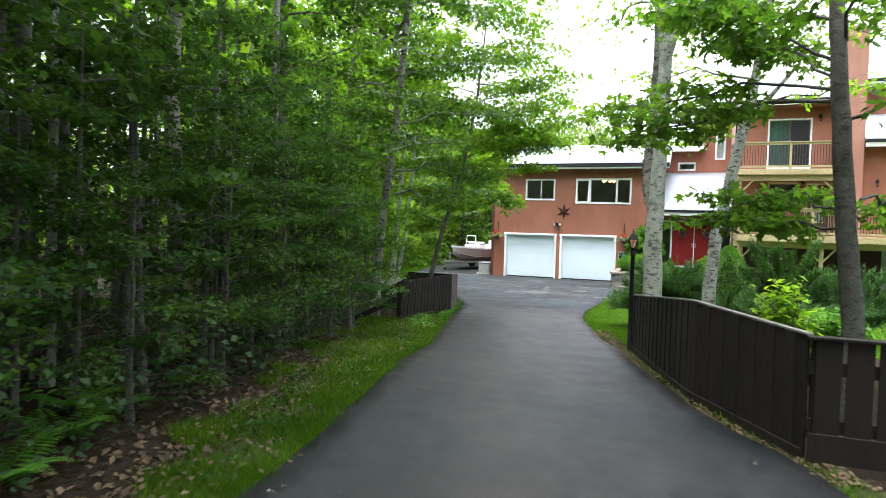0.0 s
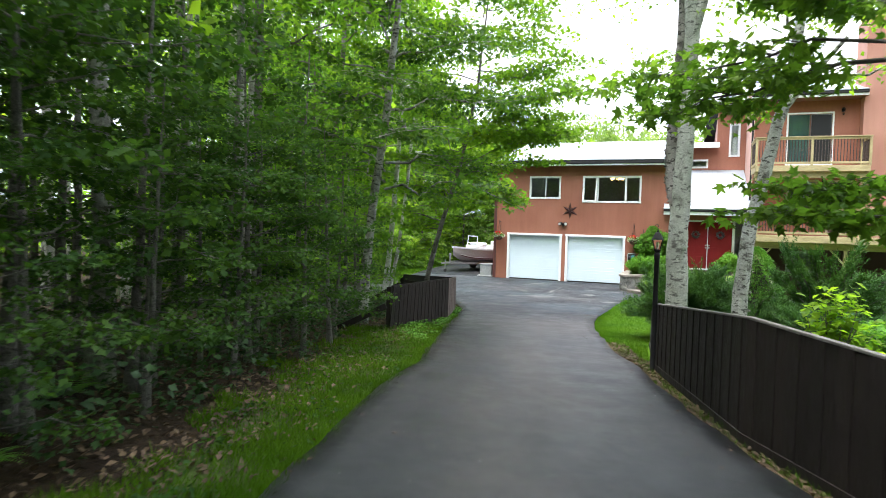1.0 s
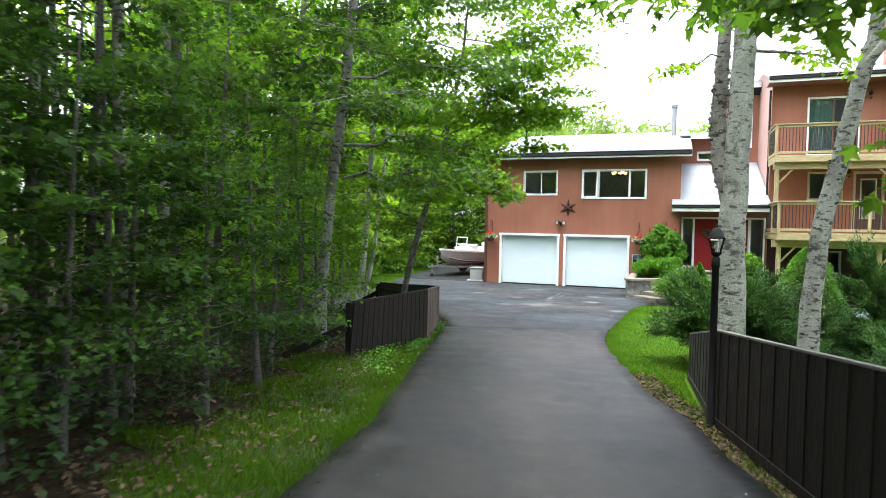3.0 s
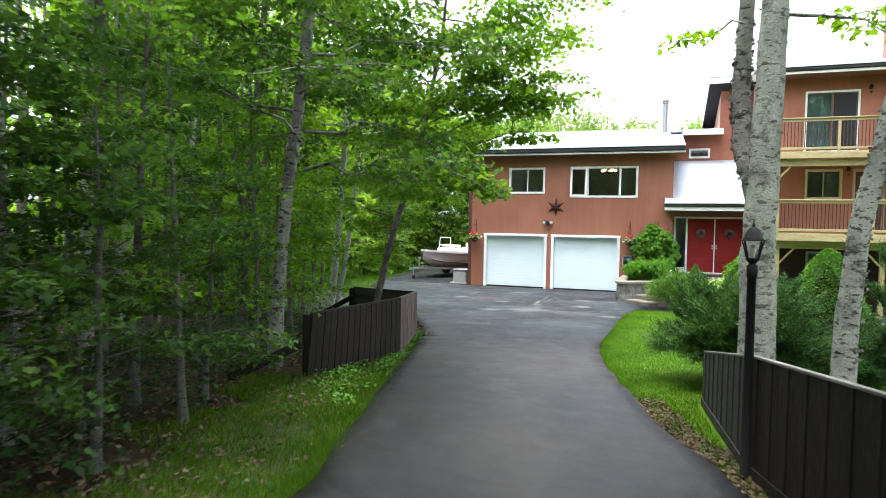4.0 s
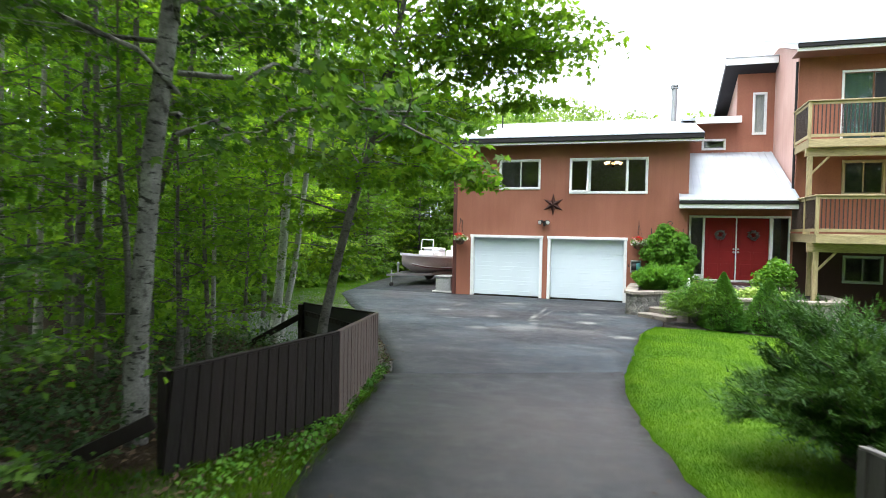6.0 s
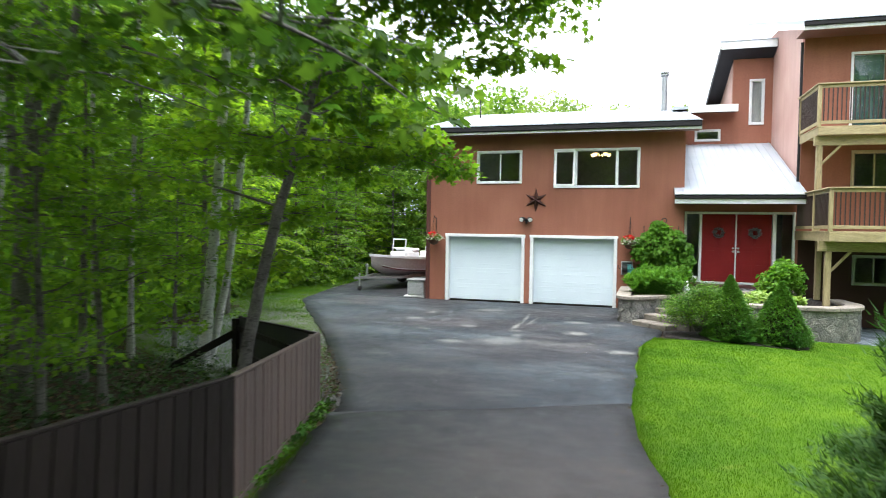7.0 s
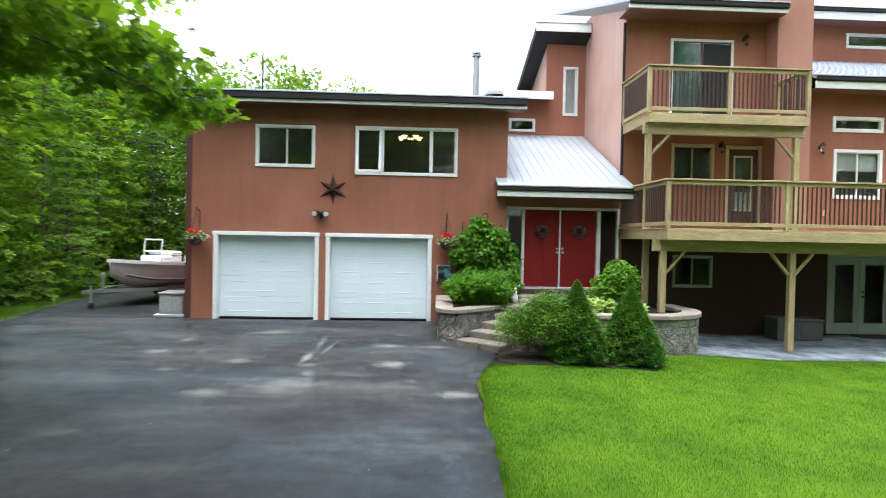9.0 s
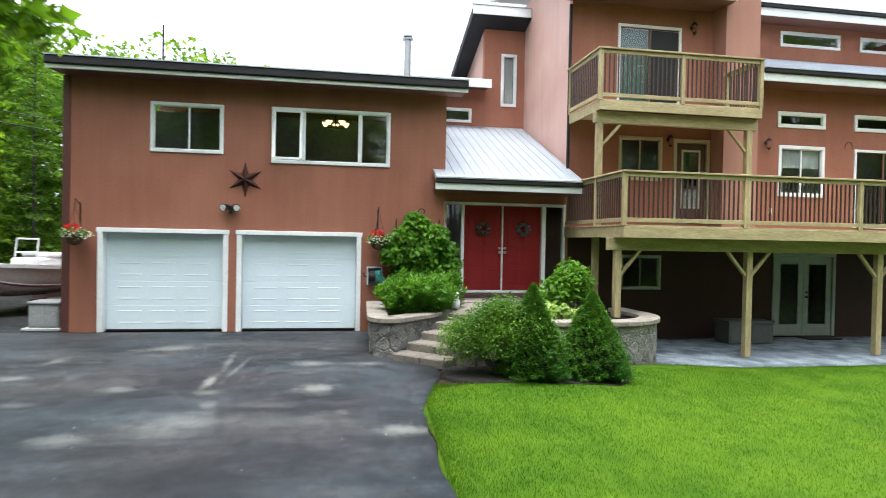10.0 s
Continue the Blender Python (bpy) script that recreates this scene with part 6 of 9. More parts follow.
part("rail", boxes((0.38, 2.28, 5.958, 5.995, 0.66, 0.76)), M_FENCE, gate)
part("kick_board", boxes((0.38, 2.28, 5.915, 5.929, 0.44, 0.66), bev=0.004), M_FENCE, gate)
part("gate_post", boxes((2.29, 2.40, 5.90, 6.01, 0.3, 1.42)), M_FENCE, gate)
part("cap_board", boxes((0.36, 2.42, 5.90, 6.0, 1.372, 1.395), bev=0.004), M_FENCE, gate)

# ---- lamp post ----
lp = thing("lamp_post", (-1.30, 11.50, float(gz(-1.3, 11.5)) - 0.12), label="black metal lamp post with a four-sided glass lantern", category="street lamp")
M_LAMPBLACK = plain("matt_black_iron", (0.010, 0.010, 0.011), 0.75, 0.0, 0.2)
part("pole", turned(bmesh.new(), [(0.05, 0.0), (0.046, 0.04), (0.037, 0.06), (0.034, 1.74), (0.041, 1.75), (0.041, 1.83), (0.026, 1.85)], n=16), M_LAMPBLACK, lp, smooth=True)
part("cup", turned(bmesh.new(), [(0.026, 1.85), (0.050, 1.88), (0.054, 1.893)], n=16), M_LAMPBLACK, lp, smooth=True)
bm = bmesh.new()
for k in range(4):
    a0 = math.pi / 4 + k * math.pi / 2
    rod(bm, (0.052 * math.cos(a0), 0.052 * math.sin(a0), 1.89), (0.098 * math.cos(a0), 0.098 * math.sin(a0), 2.03), 0.007, n=6)
part("lantern_frame", bm, M_LAMPBLACK, lp)
for k in range(4):
    a0, a1 = math.pi / 4 + k * math.pi / 2, math.pi / 4 + (k + 1) * math.pi / 2
    bm = bmesh.new()
    vs = [bm.verts.new((r * math.cos(a), r * math.sin(a), z)) for r, a, z in ((0.049, a0, 1.894), (0.049, a1, 1.894), (0.094, a1, 2.028), (0.094, a0, 2.028))]
    bm.faces.new(vs)
    o = part("glass_pane", bm, M_LAMPGLASS, lp)
    o.visible_shadow = False
part("bulb", turned(bmesh.new(), [(0.013, 1.894), (0.015, 1.92), (0.027, 1.955), (0.020, 1.99), (0.006, 2.0)], n=12), M_BULB, lp, smooth=True)
part("brim", boxes((-0.083, 0.083, -0.083, 0.083, 2.031, 2.041), bev=0.004), M_LAMPBLACK, lp)
part("roof_cap", turned(bmesh.new(), [(0.078, 2.0415), (0.072, 2.052), (0.058, 2.085), (0.050, 2.105), (0.034, 2.13), (0.012, 2.142)], n=16), M_LAMPBLACK, lp, smooth=True)
part("finial", turned(bmesh.new(), [(0.010, 2.142), (0.015, 2.158), (0.006, 2.17), (0.003, 2.205)], n=10), M_LAMPBLACK, lp)

# ---- boat on its trailer ----
trailer = thing("boat_trailer", (-11.92, 36.1, -0.43), -18, label="galvanised boat trailer with a jockey wheel", category="trailer")
boat = thing("motor_boat", (-11.70, 36.1, -0.52), -20, label="taupe and white open motor boat with a centre console", category="boat")
# the bow points to the front (-y), the keel runs along y
M_MAROON = plain("maroon_gelcoat", (0.10, 0.03, 0.035), 0.3)
bm = bmesh.new()
NS = 15
outer = []
for i in range(NS):
    u = i / (NS - 1)
    y = -2.6 + 5.2 * u
    half = 0.98 * (1 - (1 - min(u / 0.55, 1)) ** 2.2) + 0.02
    sheer = 1.40 - 0.26 * min(u / 0.8, 1) ** 0.8
    keel = 0.53 + 0.46 * max(0, 1 - u / 0.24) ** 1.7
    chine = keel + 0.15 + 0.12 * (1 - u)
    outer.append([(0, y, keel), (half * (0.66 + 0.20 * min(u / 0.4, 1)), y, chine), (half * (0.84 + 0.12 * min(u / 0.4, 1)), y, (chine + sheer) / 2), (half, y, sheer)])
R = [[bm.verts.new(p) for p in row] for row in outer]
Lf = [[row[0]] + [bm.verts.new((-p[0], p[1], p[2])) for p in pr[1:]] for row, pr in zip(R, outer)]
for side in (R, Lf):
    for a, b in zip(side, side[1:]):
        for k in range(3):
            bm.faces.new((a[k], a[k + 1], b[k + 1], b[k]))
bm.faces.new(R[-1] + list(reversed(Lf[-1][1:])))
bmesh.ops.recalc_face_normals(bm, faces=bm.faces)
part("hull", bm, M_HULL, boat, smooth=True)
def swept(pts, w, h):
    """One strip of rectangular section along points."""
    bm = bmesh.new()
    prev = None
    for i, p in enumerate(pts):
        d = Vector(pts[min(i + 1, len(pts) - 1)]) - Vector(pts[max(i - 1, 0)])
        q = Vector((-d.y, d.x, 0)).normalized() * (w / 2)
        r = [bm.verts.new((p[0] + q.x * e, p[1] + q.y * e, p[2] + z)) for e, z in ((-1, -h / 2), (1, -h / 2), (1, h / 2), (-1, h / 2))]
        if prev:
            for k in range(4):
                bm.faces.new((prev[k], prev[(k + 1) % 4], r[(k + 1) % 4], r[k]))
        else:
            bm.faces.new(r)
        prev = r
    bm.faces.new(prev)
    bmesh.ops.recalc_face_normals(bm, faces=bm.faces)
    return bm


for s in (-1, 1):
    part("gunwale", swept([(s * a[3][0], a[3][1], a[3][2] + 0.02) for a in outer], 0.13, 0.095), M_GEL, boat, "white gunwale")
    part("stripe", swept([(s * (a[2][0] + 0.010), a[2][1], a[2][2] - 0.18) for a in outer[1:]], 0.016, 0.03), M_GEL, boat, "thin pale hull stripe")
    part("stripe", swept([(s * (a[2][0] + 0.008), a[2][1], a[2][2] - 0.225) for a in outer[1:]], 0.016, 0.05), M_MAROON, boat, "maroon hull stripe")
bm = bmesh.new()
for k in range(7):
    y = -1.6 + k * 0.075
    box(bm, -0.90, -0.875, y, y + 0.05, 1.10, 1.17)
part("registration_bars", bm, M_DARKTRIM, boat, "row of dark marks on the bow")
bm = bmesh.new()
vs = [bm.verts.new(p) for p in [(row[3][0] * 0.96, row[3][1], row[3][2] - 0.10) for row in outer] + [(-row[3][0] * 0.96, row[3][1], row[3][2] - 0.10) for row in reversed(outer)]]
bm.faces.new(vs)
part("deck", bm, M_GEL, boat)
part("console", boxes((-0.42, 0.42, -1.05, -0.10, 1.02, 1.52), (-0.42, 0.42, -0.62, -0.10, 1.52, 1.66), bev=0.05), M_GEL, boat)
bm = bmesh.new()
for a, b in (((-0.33, -0.96, 1.52), (-0.33, -0.90, 2.02)), ((0.33, -0.96, 1.52), (0.33, -0.90, 2.02)), ((-0.33, -0.90, 2.02), (0.33, -0.90, 2.02)), ((-0.33, -0.94, 1.66), (0.33, -0.94, 1.66))):
    rod(bm, a, b, 0.024)
ws = part("windscreen", bm, M_GEL, boat)
bm = bmesh.new()
bm.faces.new([bm.verts.new(p) for p in ((-0.31, -0.955, 1.54), (0.31, -0.955, 1.54), (0.31, -0.905, 2.0), (-0.31, -0.905, 2.0))])
part("pane", bm, M_SMOKED, ws, "smoked windscreen pane")
part("bow_cushion", boxes((-0.42, 0.42, -1.75, -1.20, 1.22, 1.36), bev=0.04), M_GEL, boat)
part("seat", boxes((-0.45, 0.45, 0.95, 1.40, 1.0, 1.50), (-0.45, 0.45, 1.32, 1.45, 1.50, 1.72), bev=0.05), M_GEL, boat)
bm = boxes((-0.22, 0.22, 2.55, 3.05, 1.35, 1.95), (-0.10, 0.10, 2.65, 2.95, 0.6, 1.35), bev=0.06)
part("outboard_motor", bm, M_BLACK, boat)
part("winch_cover", boxes((-0.05, 0.05, -2.68, -2.58, 0.84, 0.98), bev=0.02), M_GALV, trailer)
bm = bmesh.new()
for s in (-1, 1):
    beam(bm, (s * 0.80, -1.4, 0.45), (s * 0.80, 2.4, 0.45), 0.06, 0.10)
    beam(bm, (s * 0.80, -1.4, 0.45), (s * 0.05, -2.7, 0.47), 0.06, 0.10)
    beam(bm, (s * 0.45, -0.6, 0.50), (s * 0.45, 2.2, 0.46), 0.09, 0.05)
beam(bm, (0, -2.6, 0.47), (0, -3.35, 0.47), 0.07, 0.09)
beam(bm, (0, -2.64, 0.47), (0, -2.64, 1.0), 0.06, 0.06)
for y in (-1.2, 0.8, 2.2):
    beam(bm, (-0.80, y, 0.43), (0.80, y, 0.43), 0.06, 0.07)
part("frame", bm, M_GALV, trailer)
for s in (-1, 1):
    w = part("wheel", rod(bmesh.new(), (s * 0.94, 0.9, 0.30), (s * 1.12, 0.9, 0.30), 0.30, n=24), M_RUBBER, trailer, "black trailer tyre")
    part("rim", rod(bmesh.new(), (s * 1.10, 0.9, 0.30), (s * 1.128, 0.9, 0.30), 0.16, n=16), M_GALV, w)
    part("mudguard", boxes((s * 1.03 - 0.13, s * 1.03 + 0.13, 0.45, 1.35, 0.62, 0.65), bev=0.01), M_GALV, trailer)
jk = part("jockey_stand", rod(bmesh.new(), (0.08, -3.15, 0.08), (0.08, -3.15, 0.66), 0.03), M_GALV, trailer)
part("wheel", rod(bmesh.new(), (0.04, -3.15, 0.09), (0.12, -3.15, 0.09), 0.085, n=14), M_RUBBER, jk)


# ---- plants ----
class Wood:
    """Collects tapered branch tubes into one mesh."""

    def __init__(self):
        self.V, self.F, self.n = [], [], 0

    def tube(self, pts, radii, sides=7):
        pts = np.asarray(pts, float)
        k = len(pts)
        tang = np.gradient(pts, axis=0)
        tang /= np.linalg.norm(tang, axis=1)[:, None] + 1e-9
        ref = np.array([1.0, 0.0, 0.0]) if abs(tang[0][0]) < 0.8 else np.array([0.0, 1.0, 0.0])
        u = np.cross(tang, ref)
        u /= np.linalg.norm(u, axis=1)[:, None] + 1e-9
        v = np.cross(tang, u)
        a = np.linspace(0, 2 * np.pi, sides, endpoint=False)
        ringp = pts[:, None, :] + np.asarray(radii)[:, None, None] * (np.cos(a)[None, :, None] * u[:, None, :] + np.sin(a)[None, :, None] * v[:, None, :])
        self.V.append(ringp.reshape(-1, 3))
        i = np.arange(k - 1)[:, None] * sides + np.arange(sides)[None]
        j = np.arange(k - 1)[:, None] * sides + (np.arange(sides)[None] + 1) % sides
        self.F.append((np.stack([i, j, j + sides, i + sides], -1) + self.n).reshape(-1, 4))
        self.n += k * sides

    def done(self, name, material, parent):
        return mesh_np(name, np.concatenate(self.V), np.concatenate(self.F), material, parent, smooth=True)


def curve_pts(a, b, k, rgen, wiggle, sag=0.0):
    a, b = np.asarray(a, float), np.asarray(b, float)
    u = np.linspace(0, 1, k)[:, None]
    p = a + (b - a) * u
    p[1:-1] += rgen.normal(0, wiggle, (k - 2, 3))
    p[:, 2] += sag * 4 * (u[:, 0] * (1 - u[:, 0]))
    return p


def leafy_limb(wood, P, rgen, a, b, r, count, spread, sag=0.15, twigs=6):
    """A limb with twigs; adds its wood to wood and leaf points to P."""
    pts = curve_pts(a, b, 7, rgen, 0.05 * np.linalg.norm(np.subtract(b, a)) * 0.5, sag)
    wood.tube(pts[::2] if twigs < 4 else pts, np.linspace(r, r * 0.25, 4 if twigs < 4 else 7), 4)
    per = max(1, count // (twigs + 2))
    for k in range(twigs):
        u = 0.25 + 0.75 * (k + rgen.random()) / twigs
        i = min(5, int(u * 6))
        base = pts[i] + (pts[i + 1] - pts[i]) * (u * 6 - i if i < 6 else 0)
        d = (pts[-1] - pts[0])
        d = d / (np.linalg.norm(d) + 1e-9)
        s = np.array([-d[1], d[0], 0.0]) * (1 if k % 2 else -1)
        tip = base + (d * rgen.uniform(0.2, 0.8) + s * rgen.uniform(0.5, 1.0) + np.array([0, 0, rgen.normal(-0.05, 0.12)])) * spread
        wood.tube(curve_pts(base, tip, 4, rgen, 0.03 * spread, 0.03), np.linspace(r * 0.32, r * 0.1, 4), 3)
        q = rgen.random(per) ** 0.7
        pp = base + (tip - base) * q[:, None] * 1.1
        pp = pp + rgen.normal(0, 1, (per, 3)) * np.array([0.15, 0.15, 0.08]) * spread
        P.append(pp)
    q = rgen.uniform(0.4, 1.05, 2 * per)
    pp = np.asarray(a) + (np.asarray(b) - np.asarray(a)) * q[:, None]
    pp[:, 2] += sag * 4 * (q * (1 - q))
    P.append(pp + rgen.normal(0, 1, (2 * per, 3)) * np.array([0.18, 0.18, 0.10]) * spread)


def woodland_tree(name, seed, height, r0, first, reach, limbs, count, size, bark, leaf, lean=(0, 0), kind="maple", label="", category="tree", at=(0, 0, 0), twigs=6, flat=0.12, group=""):
    """A tree: tapered bent trunk, limbs with twigs, and many single leaves."""
    rgen = np.random.default_rng(seed)
    t = thing(name, at, label=label, category=category, group=group)
    wood = Wood()
    k = 10
    u = np.linspace(0, 1, k)
    trunk = np.column_stack([lean[0] * u ** 1.3 * height, lean[1] * u ** 1.3 * height, u * height - 0.15])
    trunk[1:, :2] += np.cumsum(rgen.normal(0, 0.012 * height / k * 2, (k - 1, 2)), axis=0)
    rad = r0 * (1 - 0.85 * u) * (1 + 0.45 * np.exp(-u * height / 0.35))
    wood.tube(trunk, rad, 10)
    wood.done("trunk", bark, t)
    wood = Wood()
    P = []
    for i in range(limbs):
        h = first + (0.97 - first) * (i + rgen.random() * 0.8) / limbs
        f = h * (k - 1)
        j = min(k - 2, int(f))
        base = trunk[j] + (trunk[j + 1] - trunk[j]) * (f - j)
        ang = i * 2.4 + rgen.normal(0, 0.35)
        L = reach * (1.15 - 0.75 * (h - first) / (1 - first)) * rgen.uniform(0.7, 1.15)
        rise = rgen.normal(flat, 0.12) + 0.25 * (h - first)
        tip = base + np.array([math.cos(ang), math.sin(ang), rise]) * L
        leafy_limb(wood, P, rgen, base, tip, max(0.012, r0 * 0.30 * (1 - 0.6 * h)), count // limbs, reach * 0.33, 0.05 * L, twigs)
    tagged(wood.done("branchwork", bark, t), kind="stuff")
    tagged(leaves("crown", np.concatenate(P), size, leaf, t, rgen, kind, 0.9 if kind == "plain" else 0.6), kind="stuff")
    return t


protos = []
LBL_TALL = "tall slender hardwood with grey trunk and green crown in the woods"
LBL_SAP = "young maple with spreading layers of green leaves at the wood edge"
for i, (h, r, first, reach, cnt) in enumerate(((15, 0.10, 0.44, 2.6, 700), (17, 0.13, 0.5, 3.0, 800), (13, 0.075, 0.46, 2.2, 600), (16, 0.09, 0.5, 2.6, 700))):
    protos.append(woodland_tree("tree", 200 + i, h, r, first, reach, 15, cnt, 0.26, M_BARK if i % 2 == 0 else M_BARK_PALE, (M_FARLEAF, M_MAPLE_LIGHT, M_MAPLE, M_FARLEAF)[i], (0.01 * (i - 1.5), 0.01), "plain", LBL_TALL, at=(-13 - 2.2 * i, 8 + 4.5 * i, 0), twigs=3, group="woodland trees"))
def sapling(i, h, first, reach, cnt, leaf):
    return woodland_tree("sapling", 300 + i, h, 0.045 + 0.004 * h, first, reach, 15, cnt, 0.088, M_BARK, leaf, (0.03, -0.02), "maple", LBL_SAP, "tree", at=(-7.5 - 0.9 * i, 5 + 1.6 * i, 0), twigs=5, flat=0.05, group="saplings")


# open ones with light leaves, and close ones with shade painted into the leaves for the upper end of the drive
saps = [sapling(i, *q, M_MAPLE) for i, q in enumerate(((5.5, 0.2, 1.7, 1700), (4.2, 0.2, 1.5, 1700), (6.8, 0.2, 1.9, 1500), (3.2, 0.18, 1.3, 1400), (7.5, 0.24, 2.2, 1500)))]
shaded_saps = [sapling(5 + i, *q, M_SAPLEAF) for i, q in enumerate(((5.5, 0.2, 1.7, 2500), (4.2, 0.2, 1.5, 2200), (7.2, 0.22, 2.1, 3000)))]



far_saps = []
for i, (h, first, reach, cnt) in enumerate(((10.5, 0.06, 2.6, 1700), (8.5, 0.05, 2.3, 1500), (12.5, 0.08, 2.9, 1800))):
    far_saps.append(woodland_tree("leafy_tree", 350 + i, h, 0.09, first, reach, 15, cnt, 0.21, M_BARK, (M_MAPLE_LIGHT, M_FARLEAF, M_MAPLE_LIGHT)[i], (0.02, 0.01), "plain", "leafy hardwood with green foliage down to the ground", "tree", at=(-20 - 3.0 * i, 26 + 3.0 * i, -0.4), twigs=2, flat=0.1, group="leafy trees"))


def settle(ob, x, y, rz, s):
    z = float(gz(x, y)) - 0.05
    ob.matrix_basis = pose(x, y, z, 0, 0, rz) @ Matrix.Diagonal((s, s, s, 1))


def plant(proto, x, y, rz, s):
    o = copy_thing(proto, pose(x, y, float(gz(x, y)) - 0.05, 0, 0, rz))
    o.scale = (s, s, s)
    return o


rg = np.random.default_rng(5)
poles = []
for i, (h, r) in enumerate(((11, 0.055), (9, 0.04), (13, 0.07))):
    poles.append(woodland_tree("pole_tree", 330 + i, h, r, 0.5, 1.5, 7, 260, 0.24, M_BARK if i == 1 else M_BARK_PALE, M_MAPLE_LIGHT, (0.02 * (i - 1), 0.015), "plain", "thin bare-stemmed young tree with a small high crown", "tree", at=(-9.5 - i, 6 + 3 * i, 0), twigs=2, group="pole trees"))
# woods on the left: jittered rows, denser to the drive
spots = []
for gx in np.arange(-30, -4.5, 2.5):
    for gy in np.arange(-8, 50, 3.0):
        x, y = gx + rg.uniform(-0.9, 0.9), gy + rg.uniform(-1.1, 1.1)
        e = float(left_edge(y))
        off = 2.6 if y < 17 else np.interp(y, [17, 20, 24, 28, 33, 41, 50], [3.6, 7.0, 11.0, 11.0, 9.5, 8.5, 8.5])
        if y > 41:
            off = 3 if x < -4 else 99
        if x > e - off or math.hypot(x + 7.2, y - 13.7) < 0.9 or math.hypot(x + 9.1, y - 12.35) < 1.0 or math.hypot(x + 7.2, y - 17.8) < 2.0:
            continue
        spots.append((x, y))
for k, (x, y) in enumerate(spots):
    deep = float(left_edge(y)) - x
    if (deep > 5 and k % 3) or deep > 9 or (8 < y < 20 and k % (4 if deep < 4 else 9)):
        continue
    p = protos[int(rg.integers(4))]
    rz, s = rg.uniform(0, 360), rg.uniform(0.75, 1.1)
    if k < 4:
        settle(protos[k], x, y, rz, s)
    else:
        plant(p, x, y, rz, s)
# saplings along the edge and under the trees
k, unset = 0, list(shaded_saps)
for row, (o0, o1, step) in enumerate(((2.2, 3.0, 2.0), (3.2, 4.6, 1.7), (4.8, 7.5, 1.9), (7.5, 12.0, 2.2))):
    for y in np.arange(-3 + 0.4 * row, 19.5, step):
        yy = y + rg.uniform(-0.35, 0.35)
        x = float(left_edge(yy)) - rg.uniform(o0, o1)
        if (yy > 12.6 and row == 0) or yy < (3.2, 1.6, 0.3, -1.0)[row]:
            continue
        if (-9.6 < x < -5.6 and 13 < yy < 20.5) or (row == 3 and yy > 8 and k % 2):
            continue
        s = rg.uniform(0.75, 1.15) * (1.0 + 0.15 * row)
        rz = rg.uniform(0, 360)
        which = (3, 1, 0)[int(rg.integers(3))] if row == 0 else int(rg.integers(5))
        if yy > 10.2 and row > 0 and rg.random() < 0.34:
            continue
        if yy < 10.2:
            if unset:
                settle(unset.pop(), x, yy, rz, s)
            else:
                plant(shaded_saps[which % 3], x, yy, rz, s)
        elif k < 5:
            settle(saps[k], x, yy, rz, s)
            k += 1
        else:
            plant(saps[which], x, yy, rz, s)
            k += 1
for x, y, s in ((-8.4, 14.9, 0.75), (-8.9, 16.3, 0.9), (-9.6, 17.8, 0.9), (-10.8, 18.6, 1.0), (-11.6, 21.5, 0.8)):
    plant(saps[int(rg.integers(5))], x, y, rg.uniform(0, 360), s)
for k in range(80):
    y = rg.uniform(-1, 22)
    x = float(left_edge(y)) - 2.8 - 11.5 * rg.random()
    if (x > -9.6 and y > 13) or (8 < y < 20 and k % 2):
        continue
    if k < 3:
        settle(poles[k], x, y, rg.uniform(0, 360), 1.0)
    else:
        plant(poles[int(rg.integers(3))], x, y, rg.uniform(0, 360), rg.uniform(0.8, 1.2))
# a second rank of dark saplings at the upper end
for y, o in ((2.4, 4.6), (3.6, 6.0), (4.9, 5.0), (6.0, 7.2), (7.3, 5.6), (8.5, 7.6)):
    plant(shaded_saps[2], float(left_edge(y)) - o, y, rg.uniform(0, 360), rg.uniform(1.1, 1.35))
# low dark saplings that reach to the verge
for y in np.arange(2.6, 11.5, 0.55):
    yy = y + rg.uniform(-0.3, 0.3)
    plant(shaded_saps[int(rg.integers(2))], float(left_edge(yy)) - rg.uniform(1.6, 2.5), yy, rg.uniform(0, 360), rg.uniform(0.45, 0.8))
# tall wide crowns added out of view to shade the upper end of the drive
shade = woodland_tree("added_shade_tree", 371, 14, 0.125, 0.5, 4.6, 16, 2000, 0.34, M_BARK, M_MAPLE, (0.01, 0.0), "plain", "unseen tall wide-crowned hardwood added to shade the driveway", "tree", twigs=3, group="shade trees")
for k, (x, y) in enumerate(((left_edge(4.6) - 3.6, 4.6), (left_edge(1.8) - 3.0, 1.8), (left_edge(-2.4) - 2.6, -2.4), (left_edge(-6.5) - 2.5, -6.5), (right_edge(-6.5) + 2.4, -6.5), (right_edge(-2.2) + 2.4, -2.2))):
    if k == 0:
        settle(shade, float(x), y, 20, 1.0)
    else:
        plant(shade, float(x), y, 57 * k, rg.uniform(0.9, 1.1))
# dense leafy edge behind the clearing and deep in the woods
for gx in np.arange(-38, -13, 3.2):
    for gy in np.arange(-4, 52, 3.4):
        x, y = gx + rg.uniform(-1.3, 1.3), gy + rg.uniform(-1.3, 1.3)
        e = float(left_edge(min(y, 41)))
        off = 11 if y < 17 else np.interp(y, [17, 20, 24, 28, 33, 41], [9, 8, 7.6, 6.5, 4.2, 3.5])
        if x > e - off or x < e - off - (6.5 if y < 24 else 9.0):
            continue
        plant(far_saps[int(rg.integers(3))], x, y, rg.uniform(0, 360), rg.uniform(0.6, 1.1))
